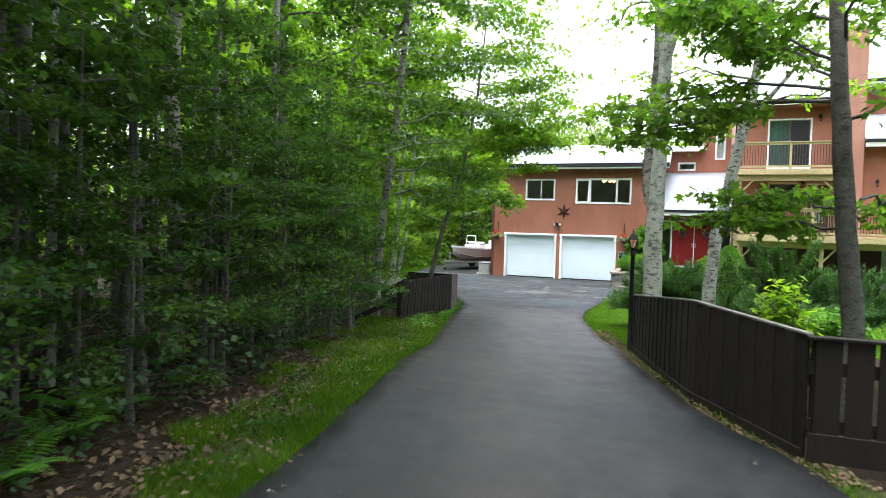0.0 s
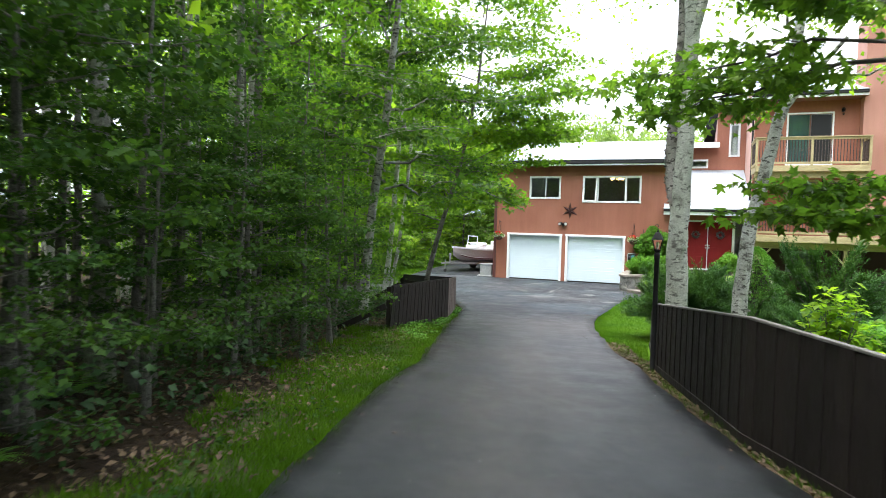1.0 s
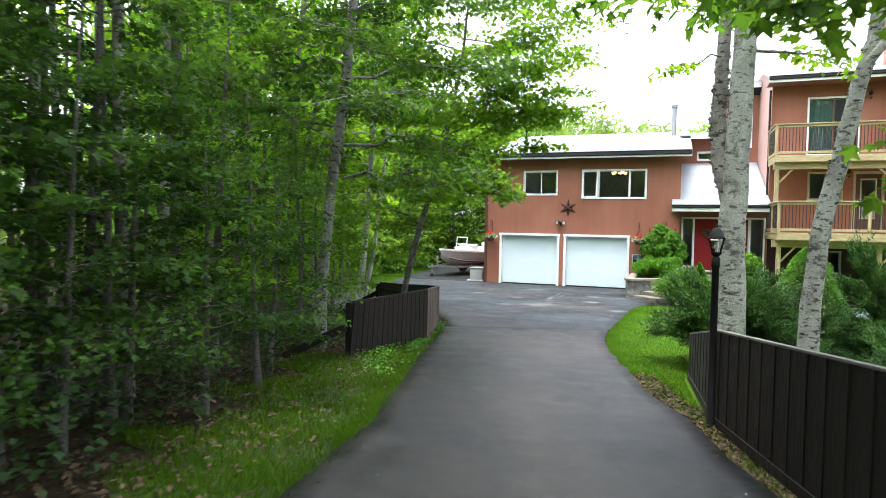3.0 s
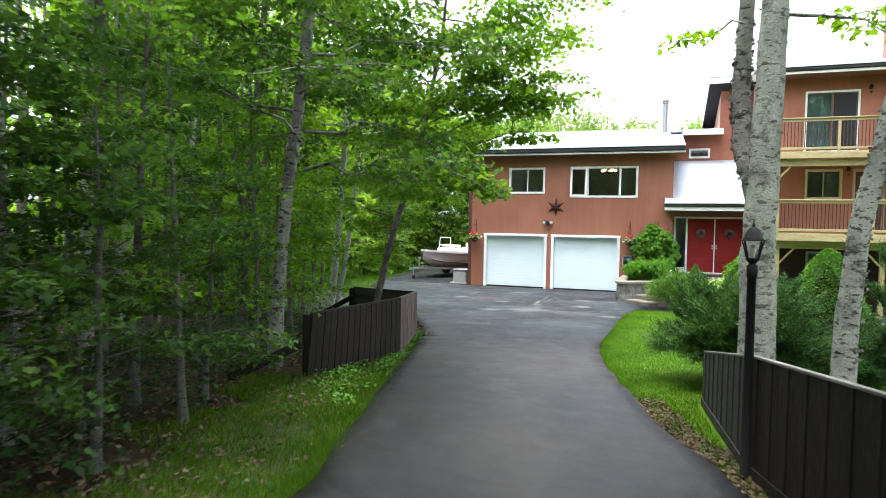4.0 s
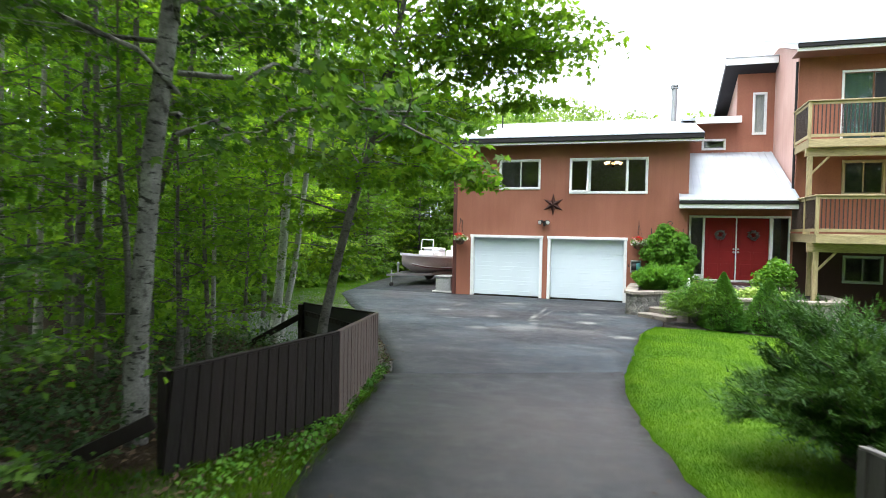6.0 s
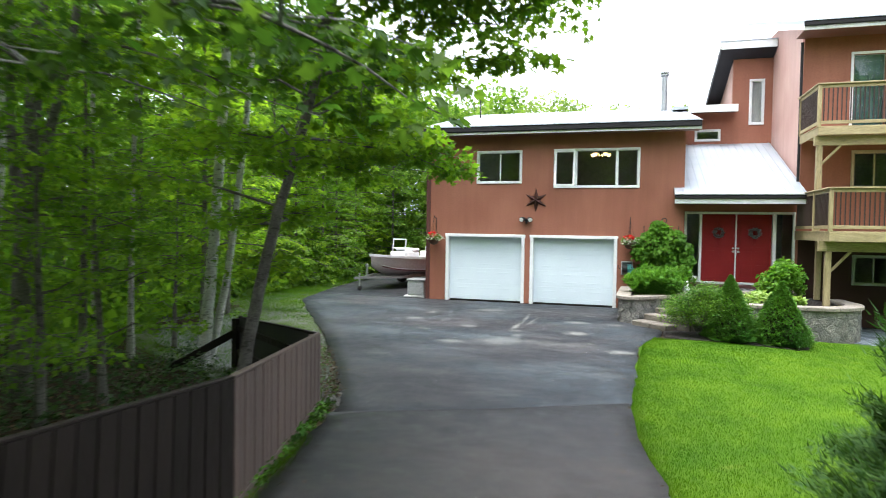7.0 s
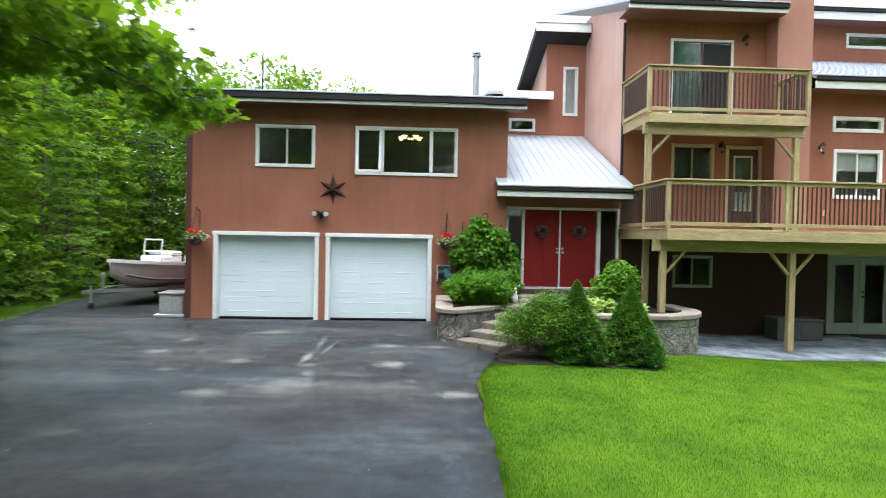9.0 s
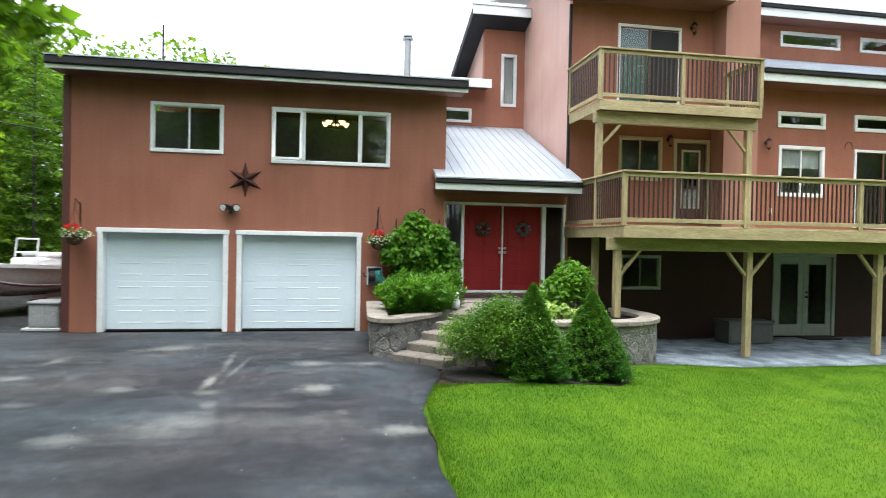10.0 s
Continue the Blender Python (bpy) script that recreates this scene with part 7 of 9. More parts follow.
for x in np.arange(-20, 28, 2.4):
    k = int(rg.integers(3))
    plant(far_saps[k], x + rg.uniform(-1, 1), 47.5 + rg.uniform(-1, 1), rg.uniform(0, 360), (0.84, 1.0, 0.70)[k] * rg.uniform(0.9, 1.03))
# unseen trees added to the right of the garden and behind the drive to block low sky
for k in range(60):
    a = radians(rg.uniform(-215, 40))
    r = rg.uniform(17, 27)
    x, y = 3 + r * math.cos(a), 10 + r * math.sin(a)
    if left_edge(y) - 4 < x < right_edge(y) + 4 or (x > -6 and y > 27) or x < -12:
        continue
    plant(far_saps[int(rg.integers(3))] if k % 3 else protos[int(rg.integers(4))], x, y, rg.uniform(0, 360), rg.uniform(0.9, 1.3))


def far_woods(name, seed, centre, radius, a0, a1, count, height, label, material=None, size=0.75):
    """A distant belt of leaf clumps with an uneven top."""
    rgen = np.random.default_rng(seed)
    a = rgen.uniform(radians(a0), radians(a1), count)
    r = radius + rgen.uniform(-4, 4, count)
    top = height * (0.8 + 0.16 * np.sin(a * 23) + 0.10 * np.sin(a * 57 + 1) + 0.06 * np.sin(a * 131))
    z = top * rgen.random(count) ** 0.8
    x, y = centre[0] + r * np.cos(a), centre[1] + r * np.sin(a)
    ok = ~((x > left_edge(y) - 2.5) & (x < right_edge(y) + 2.5))
    P = np.column_stack([x, y, gz(x, y) + z])[ok]
    o = leaves(name, P, size, material or M_FARLEAF, None, rgen, "plain", 0.7)
    tagged(o, label, "woods", kind="stuff")


# the ring closes gaps in view; its unseen sides are added against low sky
far_woods("far_woods", 71, (0, 18), 46, 20, 380, 30000, 9, "dense distant woodland closing the view all round")
far_woods("sunny_woods", 78, (-3, 16), 31, 112, 218, 9000, 15, "sunlit yellow-green foliage at the far side of the woods", M_MAPLE_LIGHT, 0.52)
# belt added out of view to block low sky light on the house
far_woods("sky_blocking_woods", 72, (6, 14), 25, -140, 14, 26000, 22, "unseen tall dense woodland added behind garden and drive to block low sky")



def crown_mass(name, centres, radii, per, size, material, seed, label):
    """Leafy crowns run together: each a lumpy shell of leaves with clumps of its own."""
    rgen = np.random.default_rng(seed)
    P = []
    for c, r in zip(centres, radii):
        d = rgen.normal(size=(9, 3))
        d /= np.linalg.norm(d, axis=1)[:, None]
        for q in d:
            P.append(scatter_leaves(rgen, np.asarray(c) + q * np.asarray(r) * 0.6, np.asarray(r) * rgen.uniform(0.35, 0.55), per // 9, size, 0.5))
    P = np.concatenate(P)
    P = P[P[:, 2] > gz(P[:, 0], P[:, 1]) + 0.05]
    o = leaves(name, P, size, material, None, rgen, "plain", 1.1)
    tagged(o, label, "woods", kind="stuff")


rgen = np.random.default_rng(74)
# the line of tree tops over the garage roof
cs, rs = [], []
for x in np.arange(-34, 26, 1.5):
    for y, h in ((51, 9.3), (54.5, 10.9), (58, 11.5)):
        cs.append((x + rgen.uniform(-1, 1), y + rgen.uniform(-1, 1), h - 1.6 - 1.1 * min(1.0, max(0.0, (x + 9) / 3)) + rgen.normal(0, 0.28)))
        rs.append((1.9, 1.9, rgen.uniform(1.7, 2.4)))
# leaf green paled so that the colour carries the distance haze
crown_mass("tree_line", cs, rs, 470, 0.31, leaf_material("haze_pale_leaf", (0.15, 0.225, 0.07), (0.26, 0.34, 0.115), 0.6), 75, "soft line of green tree tops behind the house, paled for haze")
# the leafy wall of the woods behind the clearing and the boat
cs, rs = [], []
for y in np.arange(21, 47, 1.15):
    for z in np.arange(0.6, 13.0, 1.4):
        e = float(left_edge(min(y, 41))) - float(np.interp(y, [21, 24, 28, 33, 38, 41, 47], [8.0, 7.0, 5.2, 3.4, 2.6, 2.6, 2.4]))
        cs.append((e - rgen.uniform(0, 2.2) - 0.18 * z, y + rgen.uniform(-0.5, 0.5), z - 0.4 + rgen.normal(0, 0.4)))
        rs.append((1.25, 1.25, rgen.uniform(0.6, 0.95)))
for x in np.arange(-21, -8.5, 0.95):
    for z in np.arange(0.5, 11.0 if x < -15.5 else 7.6, 1.15):
        cs.append((x + rgen.uniform(-0.5, 0.5), 43.4 + rgen.uniform(0, 1.6) + 0.12 * z, z - 0.4))
        rs.append((1.25, 1.25, rgen.uniform(0.6, 0.95)))
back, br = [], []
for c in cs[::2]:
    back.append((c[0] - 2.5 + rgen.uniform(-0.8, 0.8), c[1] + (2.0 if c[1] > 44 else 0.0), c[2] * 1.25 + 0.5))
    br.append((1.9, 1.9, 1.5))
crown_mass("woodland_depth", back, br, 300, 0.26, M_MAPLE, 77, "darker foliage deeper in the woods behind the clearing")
crown_mass("woodland_edge", cs, rs, 250, 0.17, M_FARLEAF, 76, "dense green foliage of the woodland edge behind the clearing")

# thicket along the back of the clearing
rgen = np.random.default_rng(73)
n = 15000
yy = rgen.uniform(19, 47, n)
off = np.interp(yy, [19, 22, 24, 28, 33, 38, 41, 47], [4.6, 4.6, 4.0, 2.6, 1.2, 0.7, 0.8, -1.0])
xx = left_edge(np.minimum(yy, 41)) - off - 3.2 * rgen.random(n)
back = rgen.random(n) < 0.3
xx = np.where(back, rgen.uniform(-18, -9, n), xx)
yy = np.where(back, rgen.uniform(42.5, 45.5, n), yy)
lump = 1.3 + 0.8 * np.sin(xx * 1.9 + yy * 1.1) + 0.5 * np.sin(yy * 2.7)
P = np.column_stack([xx, yy, gz(xx, yy) + np.maximum(0.15, lump) * rgen.random(n)])
o = leaves("thicket", P, 0.24, M_MAPLE, None, rgen, "plain", 1.0)
tagged(o, "dense green thicket at the back of the clearing", "thicket", kind="stuff")

# layered trees along the back of the clearing
def layered_tree(name, at, height, reach, first, leaf, label, seed, boughs=80, per=118, size=0.13):
    """A straight stem with flat drooping boughs, each a spray of leaves that overlaps the one below."""
    rgen = np.random.default_rng(seed)
    t = thing(name, (*at, float(gz(*at))), label=label, category="tree", group="layered trees")
    wood = Wood()
    wood.tube(np.array([(0, 0, -0.15), (0.03, 0.02, height * 0.3), (0.0, 0.06, height * 0.65), (0.05, 0.0, height)]), np.array([0.075, 0.055, 0.035, 0.012]), 9)
    wood.done("trunk", M_BARK_MID, t)
    wood = Wood()
    P, D = [], []
    for k in range(boughs):
        u = (k + rgen.random()) / boughs
        a = k * 2.4 + rgen.normal(0, 0.3)
        L = reach * (1 - 0.78 * u ** 1.2) * rgen.uniform(0.7, 1.15)
        z = first + (height - first) * u
        d = np.array([math.cos(a), math.sin(a), 0.0])
        side = np.array([-d[1], d[0], 0.0])
        tip = d * L + np.array([0, 0, z - 0.10 * L + 0.25 * u])
        pts = curve_pts((0, 0, z), tip, 5, rgen, 0.03, 0.10 * L)
        wood.tube(pts, np.linspace(0.022, 0.005, 5), 4)
        n = int(per * (0.45 + 0.7 * L / reach))
        q = 0.06 + 0.94 * rgen.random(n) ** 0.85
        i = np.minimum(3, (q * 4).astype(int))
        b = pts[i] + (pts[i + 1] - pts[i]) * (q * 4 - i)[:, None]
        w = rgen.uniform(-1, 1, n) * 0.42 * L * np.sin(np.pi * np.clip(0.24 + 0.76 * q, 0, 1)) ** 0.7
        fr = np.sin(q * 21 + k) * 0.05
        b = b + side * w[:, None] + np.column_stack([np.zeros(n), np.zeros(n), fr - 0.16 * np.abs(w) - 0.10 * rgen.random(n) ** 2])
        P.append(b)
        D.append(d * 0.8 + side * np.sign(w)[:, None] * rgen.uniform(0.2, 0.9, (n, 1)) + np.array([0, 0, -0.35]))
    tagged(wood.done("branchwork", M_BARK, t), kind="stuff")
    tagged(leaves("crown", np.concatenate(P), size, leaf, t, rgen, "plain", 0.28, np.concatenate(D)), kind="stuff")
    return t


rl = np.random.default_rng(83)
LBL_LAYER = "layered green tree with boughs reaching down to the grass"
for k, (y, o, h) in enumerate(((25.4, 5.4, 8.5), (27.3, 4.3, 11.0), (29.2, 3.7, 8.0), (31.2, 3.0, 10.5), (33.2, 2.5, 12.0), (35.0, 2.3, 8.5), (37.0, 1.8, 10.0), (39.2, 2.0, 11.5), (41.4, 1.8, 9.0), (43.2, 0.4, 10.5), (44.0, -2.0, 8.0))):
    layered_tree("layered_tree", (float(left_edge(y)) - o, y), h, rl.uniform(1.9, 2.4), 0.35, (M_FARLEAF, M_MAPLE_LIGHT, M_FARLEAF)[(k * 2) % 3], LBL_LAYER, 840 + k)
layered_tree("layered_tree", (-12.4, 23.4), 7.5, 2.3, 1.7, M_MAPLE_LIGHT, "young yellow-green maple with flat layered boughs", 860, 40, 170, 0.12)
layered_tree("layered_tree", (-13.6, 26.0), 8.5, 2.4, 1.5, M_MAPLE_LIGHT, "young yellow-green maple with flat layered boughs", 861, 44, 170, 0.12)

# ---- single trees ----
def bark_curls(rgen, pp, rr, count, mt, parent):
    """Strips of bark that peel off a stem round its girth."""
    pp = np.asarray(pp, float)
    zs = pp[:, 2]
    V, F = [], []
    for _ in range(count):
        z = rgen.uniform(zs[0], zs[-1])
        r = np.interp(z, zs, rr)
        c = np.array([np.interp(z, zs, pp[:, 0]), np.interp(z, zs, pp[:, 1])])
        a0 = rgen.uniform(0, 2 * math.pi)
        turn = rgen.choice((-1, 1)) * rgen.uniform(0.25, 0.9)
        lift = rgen.uniform(0.006, 0.032)
        h = rgen.uniform(0.012, 0.05)
        sag = rgen.uniform(-0.02, 0.02)
        n = len(V)
        for k in range(4):
            u = k / 3
            a = a0 + turn * u
            q = r * 0.985 + 0.006 + lift * u * u
            x, y = c[0] + q * math.cos(a), c[1] + q * math.sin(a)
            hh = h * (1 - 0.55 * u * u)
            V.append((x, y, z + sag * u - hh / 2))
            V.append((x, y, z + sag * u + hh / 2))
        F += [(n + 2 * k, n + 2 * k + 2, n + 2 * k + 3, n + 2 * k + 1) for k in range(3)]
    tagged(mesh_np("peeling_bark", np.array(V), np.array(F), mt, parent), kind="stuff")


def own_tree(name, at, trunk, radii, limbs, size, bark, leaf, label, seed, kind="maple", sides=12, extra=(), curls=()):
    """A tree with a trunk along given points and limbs (start, end, radius, leaves, spread)."""
    rgen = np.random.default_rng(seed)
    t = thing(name, at, label=label, category="tree")
    wood = Wood()
    pts = np.asarray(trunk, float)
    u = np.linspace(0, 1, len(pts))
    uu = np.linspace(0, 1, 4 * len(pts))
    P = np.column_stack([np.interp(uu, u, pts[:, c]) for c in range(3)])
    P[1:-1, :2] += rgen.normal(0, 0.005, (len(P) - 2, 2))
    wood.tube(P, np.interp(uu, u, radii) * (1 + rgen.normal(0, 0.018, len(uu))), sides)
    wood.done("trunk", bark, t)
    for pp, rr, mt in extra:
        wood = Wood()
        pp = np.asarray(pp, float)
        un = np.linspace(0, 1, len(pp))
        ux = np.linspace(0, 1, 4 * len(pp))
        Q = np.column_stack([np.interp(ux, un, pp[:, c]) for c in range(3)])
        wood.tube(Q, np.interp(ux, un, rr) * (1 + rgen.normal(0, 0.04, len(ux))), sides)
        wood.done("side_stem", mt, t)
    for pp, rr, count, mt in curls:
        bark_curls(rgen, pp, rr, count, mt, t)
    wood = Wood()
    L = []
    for a, b, r, cnt, spread in limbs:
        leafy_limb(wood, L, rgen, a, b, r, cnt, spread, 0.06 * np.linalg.norm(np.subtract(b, a)), 12)
    tagged(wood.done("branchwork", bark, t), kind="stuff") if wood.V else None
    if L:
        tagged(leaves("crown", np.concatenate(L), size, leaf, t, rgen, kind, 0.65), kind="stuff")
    return t


def tiers(rgen, x, y, z0, z1, n, reach, cnt, spread, r=0.03, bias=(0, 0), lean=(0, 0)):
    out = []
    for i in range(n):
        u = (i + 0.5 * rgen.random()) / n
        z = z0 + (z1 - z0) * u
        a = i * 2.4 + rgen.normal(0, 0.3)
        L = reach * rgen.uniform(0.7, 1.15) * (1.1 - 0.6 * u)
        b0 = (x + lean[0] * u, y + lean[1] * u, z)
        out.append((b0, (b0[0] + L * math.cos(a) + bias[0], b0[1] + L * math.sin(a) + bias[1], z + rgen.normal(0.25, 0.25)), r, cnt, spread))
    return out


rt = np.random.default_rng(77)
# pale maple at the bend
own_tree("maple_tree", (-7.42, 14.0, float(gz(-7.42, 14.0))), [(0.0, 0, -0.1), (0.04, 0.0, 1.0), (0.15, 0.02, 2.4), (0.42, 0.03, 4.3), (0.6, 0.1, 6.5), (0.7, 0.2, 9.5)], [0.125, 0.10, 0.092, 0.084, 0.07, 0.04], tiers(rt, 0.4, 0.1, 2.8, 9.2, 30, 3.0, 470, 1.0), 0.096, M_BARK_BEND, M_BENDLEAF, "pale-barked maple standing at the bend of the fence", 400, "lobed")
# slender birch behind the fence
own_tree("birch_tree", (-10.1, 20.4, float(gz(-10.1, 20.4))), [(0, 0, -0.1), (0.12, 0.05, 1.5), (0.30, 0.1, 4.0), (0.45, 0.2, 8.0), (0.5, 0.3, 12.0)], [0.12, 0.09, 0.078, 0.06, 0.03], tiers(rt, 0.35, 0.1, 3.6, 11.5, 24, 2.9, 520, 1.0), 0.15, M_BIRCH_WHITE, M_MAPLE_LIGHT, "slender white birch behind the folded fence", 401, extra=[([(0.05, 0.1, -0.1), (0.35, 0.2, 1.5), (0.62, 0.3, 4.0), (0.85, 0.4, 7.5), (0.95, 0.5, 10.5)], [0.07, 0.06, 0.05, 0.04, 0.02], M_BIRCH_WHITE)])
# the woodland stems that stand out behind the verge
own_tree("birch_tree", (-14.9, 20.4, float(gz(-14.9, 20.4))), [(0, 0, -0.1), (0.05, 0.0, 2.0), (0.22, 0.1, 5.0), (0.35, 0.2, 9.0), (0.4, 0.3, 14.0)], [0.17, 0.145, 0.135, 0.11, 0.05], tiers(rt, 0.3, 0.2, 7.5, 13.5, 14, 2.6, 200, 1.0), 0.2, M_BIRCH, M_MAPLE_LIGHT, "straight white birch deep in the woods", 406, "plain")
own_tree("maple_tree", (-10.75, 17.6, float(gz(-10.75, 17.6))), [(0, 0, -0.1), (0.03, 0.0, 1.4), (0.12, 0.0, 2.6), (0.36, 0.05, 5.2), (0.62, 0.1, 9.0), (0.7, 0.2, 12.0)], [0.14, 0.115, 0.10, 0.085, 0.06, 0.03], tiers(rt, 0.5, 0.1, 5.2, 11.5, 14, 2.6, 240, 1.0), 0.14, M_BARK_MID, M_MAPLE, "dark forked maple in the woods", 407, "plain", extra=[([(0.08, 0, 2.3), (0.34, 0.05, 3.1), (0.72, 0.1, 4.3), (1.05, 0.2, 6.5)], [0.075, 0.066, 0.055, 0.03], M_BARK_MID), ([(0.05, 0, 1.9), (-0.18, 0.05, 3.2), (-0.3, 0.1, 5.5), (-0.4, 0.2, 9.0)], [0.06, 0.055, 0.045, 0.02], M_BARK)])
own_tree("maple_tree", (-14.1, 17.5, float(gz(-14.1, 17.5))), [(0, 0, -0.1), (0.03, 0.0, 3.0), (0.1, 0.0, 7.0), (0.1, 0.1, 13.0)], [0.17, 0.14, 0.115, 0.05], tiers(rt, 0.1, 0.1, 7.0, 12.5, 10, 2.6, 110, 1.0), 0.22, M_BARK_PALE, M_MAPLE, "grey hardwood trunk in the shade of the woods", 408, "plain")
own_tree("maple_tree", (-9.1, 12.35, float(gz(-9.1, 12.35))), [(0, 0, -0.1), (0.02, 0.0, 2.0), (0.06, 0.0, 5.0), (0.1, 0.1, 11.0)], [0.15, 0.115, 0.10, 0.04], tiers(rt, 0.1, 0.1, 5.2, 10.5, 12, 2.4, 260, 0.9), 0.12, M_BARK_MID, M_MAPLE, "dark straight maple just inside the woods", 409)
# leaning maple inside the fence, with the branches that reach over the parking area
limbs = tiers(rt, 1.15, 0.2, 4.9, 9.8, 24, 2.6, 640, 0.95, 0.018, (0.3, 0.2), (0.4, 0.3))
limbs += [((0.75, 0.05, 3.3), (1.7, 3.4, 3.15), 0.018, 1300, 0.6), ((0.8, 0.1, 3.6), (0.7, 3.3, 3.9), 0.018, 1300, 0.75), ((0.9, 0.1, 4.0), (1.5, 2.4, 4.5), 0.018, 900, 0.85), ((0.9, 0.1, 4.0), (3.3, 0.9, 4.8), 0.018, 750, 0.8), ((1.05, 0.15, 4.6), (3.9, 0.1, 4.75), 0.018, 800, 0.65), ((1.1, 0.15, 4.9), (3.7, 0.6, 5.3), 0.018, 800, 0.75), ((1.15, 0.15, 5.2), (4.0, -0.4, 5.8), 0.018, 800, 0.8), ((0.8, 0.1, 3.8), (-1.6, 1.0, 4.4), 0.018, 800, 0.8), ((0.9, 0.1, 4.4), (-1.2, 2.4, 5.2), 0.018, 800, 0.85), ((0.7, 0.05, 3.2), (-1.9, 1.9, 3.4), 0.018, 800, 0.75), ((0.8, 0.1, 3.6), (3.3, 0.3, 4.1), 0.018, 650, 0.55), ((1.0, 0.1, 4.4), (3.0, 0.0, 4.9), 0.018, 700, 0.85), ((0.7, 0.05, 3.4), (-0.3, 2.6, 4.6), 0.018, 1100, 0.8), ((0.6, 0.05, 3.0), (0.2, 3.6, 3.0), 0.018, 1000, 0.7), ((0.6, 0.05, 2.9), (-0.6, 2.9, 3.4), 0.02, 700, 0.8), ((0.55, 0.05, 2.7), (1.2, -1.3, 3.0), 0.018, 500, 0.6), ((0.9, 0.1, 4.4), (1.9, -1.0, 4.8), 0.02, 550, 0.85), ((1.1, 0.15, 5.0), (3.3, 0.2, 5.6), 0.02, 600, 0.95), ((1.2, 0.2, 5.8), (3.3, 0.5, 6.6), 0.02, 600, 1.0), ((1.0, 0.1, 4.6), (2.4, -0.4, 5.3), 0.02, 550, 0.9), ((0.5, 0.0, 2.5), (-1.3, -0.8, 2.7), 0.018, 420, 0.65), ((0.4, 0.0, 2.2), (-0.9, 1.4, 2.3), 0.018, 420, 0.6), ((0.45, 0.0, 2.3), (-0.7, 2.6, 2.3), 0.018, 420, 0.65), ((0.35, 0.0, 1.9), (-1.1, 2.6, 1.45), 0.015, 520, 0.55)]
limbs = [(a, b, r, int(c * 0.64), sp) for a, b, r, c, sp in limbs]
own_tree("maple_tree", (-7.66, 17.9, float(gz(-7.66, 17.9))), [(0, 0, -0.1), (0.08, 0, 0.7), (0.30, 0, 1.7), (0.52, 0, 2.5), (0.72, 0.05, 3.15), (1.0, 0.1, 4.2), (1.35, 0.2, 6.0), (1.6, 0.3, 9.0)], [0.095, 0.075, 0.068, 0.062, 0.055, 0.048, 0.035, 0.015], limbs, 0.104, M_BARK, M_OVERHANG, "leaning young maple whose branches reach over the parking area", 402, "lobed")
# white birch with a second stem, beside the lamp post
own_tree("birch_tree", (-1.0, 13.1, float(gz(-1.0, 13.1))), [(0.0, 0, -0.1), (-0.02, 0, 0.9), (-0.05, 0, 1.8), (-0.02, 0, 2.6), (0.02, 0.02, 3.8), (0.05, 0.05, 5.4), (-0.06, 0.1, 7.0), (-0.3, 0.2, 11.0)], [0.215, 0.178, 0.164, 0.143, 0.132, 0.12, 0.09, 0.05],
         tiers(rt, 0.0, 0.1, 6.0, 11.0, 12, 2.6, 190, 0.9) + [((-0.2, 0.4, 4.3), (-0.9, 0.12, 4.05), 0.014, 64, 0.3), ((0.12, 0.02, 4.25), (1.2, 0.35, 4.0), 0.024, 110, 0.34)], 0.10, M_BIRCH_GREY, M_MAPLE_LIGHT, "grey-white birch with a forked stem beside the lamp post", 403, "plain",
         extra=[([(0.05, 0.03, 5.4), (0.16, 0.05, 5.8), (0.34, 0.08, 6.4), (0.52, 0.15, 7.4), (0.8, 0.3, 10.0)], [0.105, 0.09, 0.08, 0.06, 0.03], M_BIRCH_GREY), ([(-0.03, 0.05, 2.15), (-0.10, 0.14, 2.55), (-0.18, 0.30, 2.95), (-0.21, 0.44, 3.5), (-0.17, 0.54, 4.4), (-0.12, 0.56, 5.6), (-0.2, 0.6, 7.5)], [0.08, 0.10, 0.102, 0.094, 0.08, 0.07, 0.03], M_BIRCH_ROUGH)],
         curls=[([(-0.10, 0.14, 2.55), (-0.18, 0.30, 2.95), (-0.21, 0.44, 3.5), (-0.17, 0.54, 4.4)], [0.10, 0.102, 0.094, 0.08], 460, M_BIRCH_ROUGH), ([(-0.02, 0, 0.9), (-0.05, 0, 1.8), (-0.02, 0, 2.6), (0.02, 0.02, 3.8), (0.05, 0.05, 5.2)], [0.178, 0.164, 0.143, 0.132, 0.12], 90, M_BIRCH_GREY)])
own_tree("birch_tree", (0.0, 14.1, float(gz(0.0, 14.1))), [(0, 0, -0.1), (0.02, 0, 1.0), (0.11, 0, 2.2), (0.30, 0, 3.1), (0.46, 0, 4.0), (0.62, 0.05, 4.6), (0.9, 0.1, 7.0), (1.0, 0.2, 10.0)], [0.15, 0.125, 0.115, 0.105, 0.098, 0.092, 0.07, 0.03],
         tiers(rt, 0.7, 0.1, 4.6, 9.5, 12, 2.4, 210, 0.9), 0.11, M_BIRCH, M_MAPLE_LIGHT, "leaning white birch with peeling bark behind the fence", 404, "plain", extra=[([(0.55, 0.0, 4.3), (0.85, -0.1, 4.7), (1.4, -0.2, 5.4)], [0.07, 0.05, 0.03], M_BIRCH)],
         curls=[([(0.02, 0, 0.6), (0.11, 0, 2.2), (0.30, 0, 3.1), (0.46, 0, 4.0), (0.62, 0.05, 4.6)], [0.13, 0.115, 0.105, 0.098, 0.092], 170, M_BIRCH_ROUGH)])
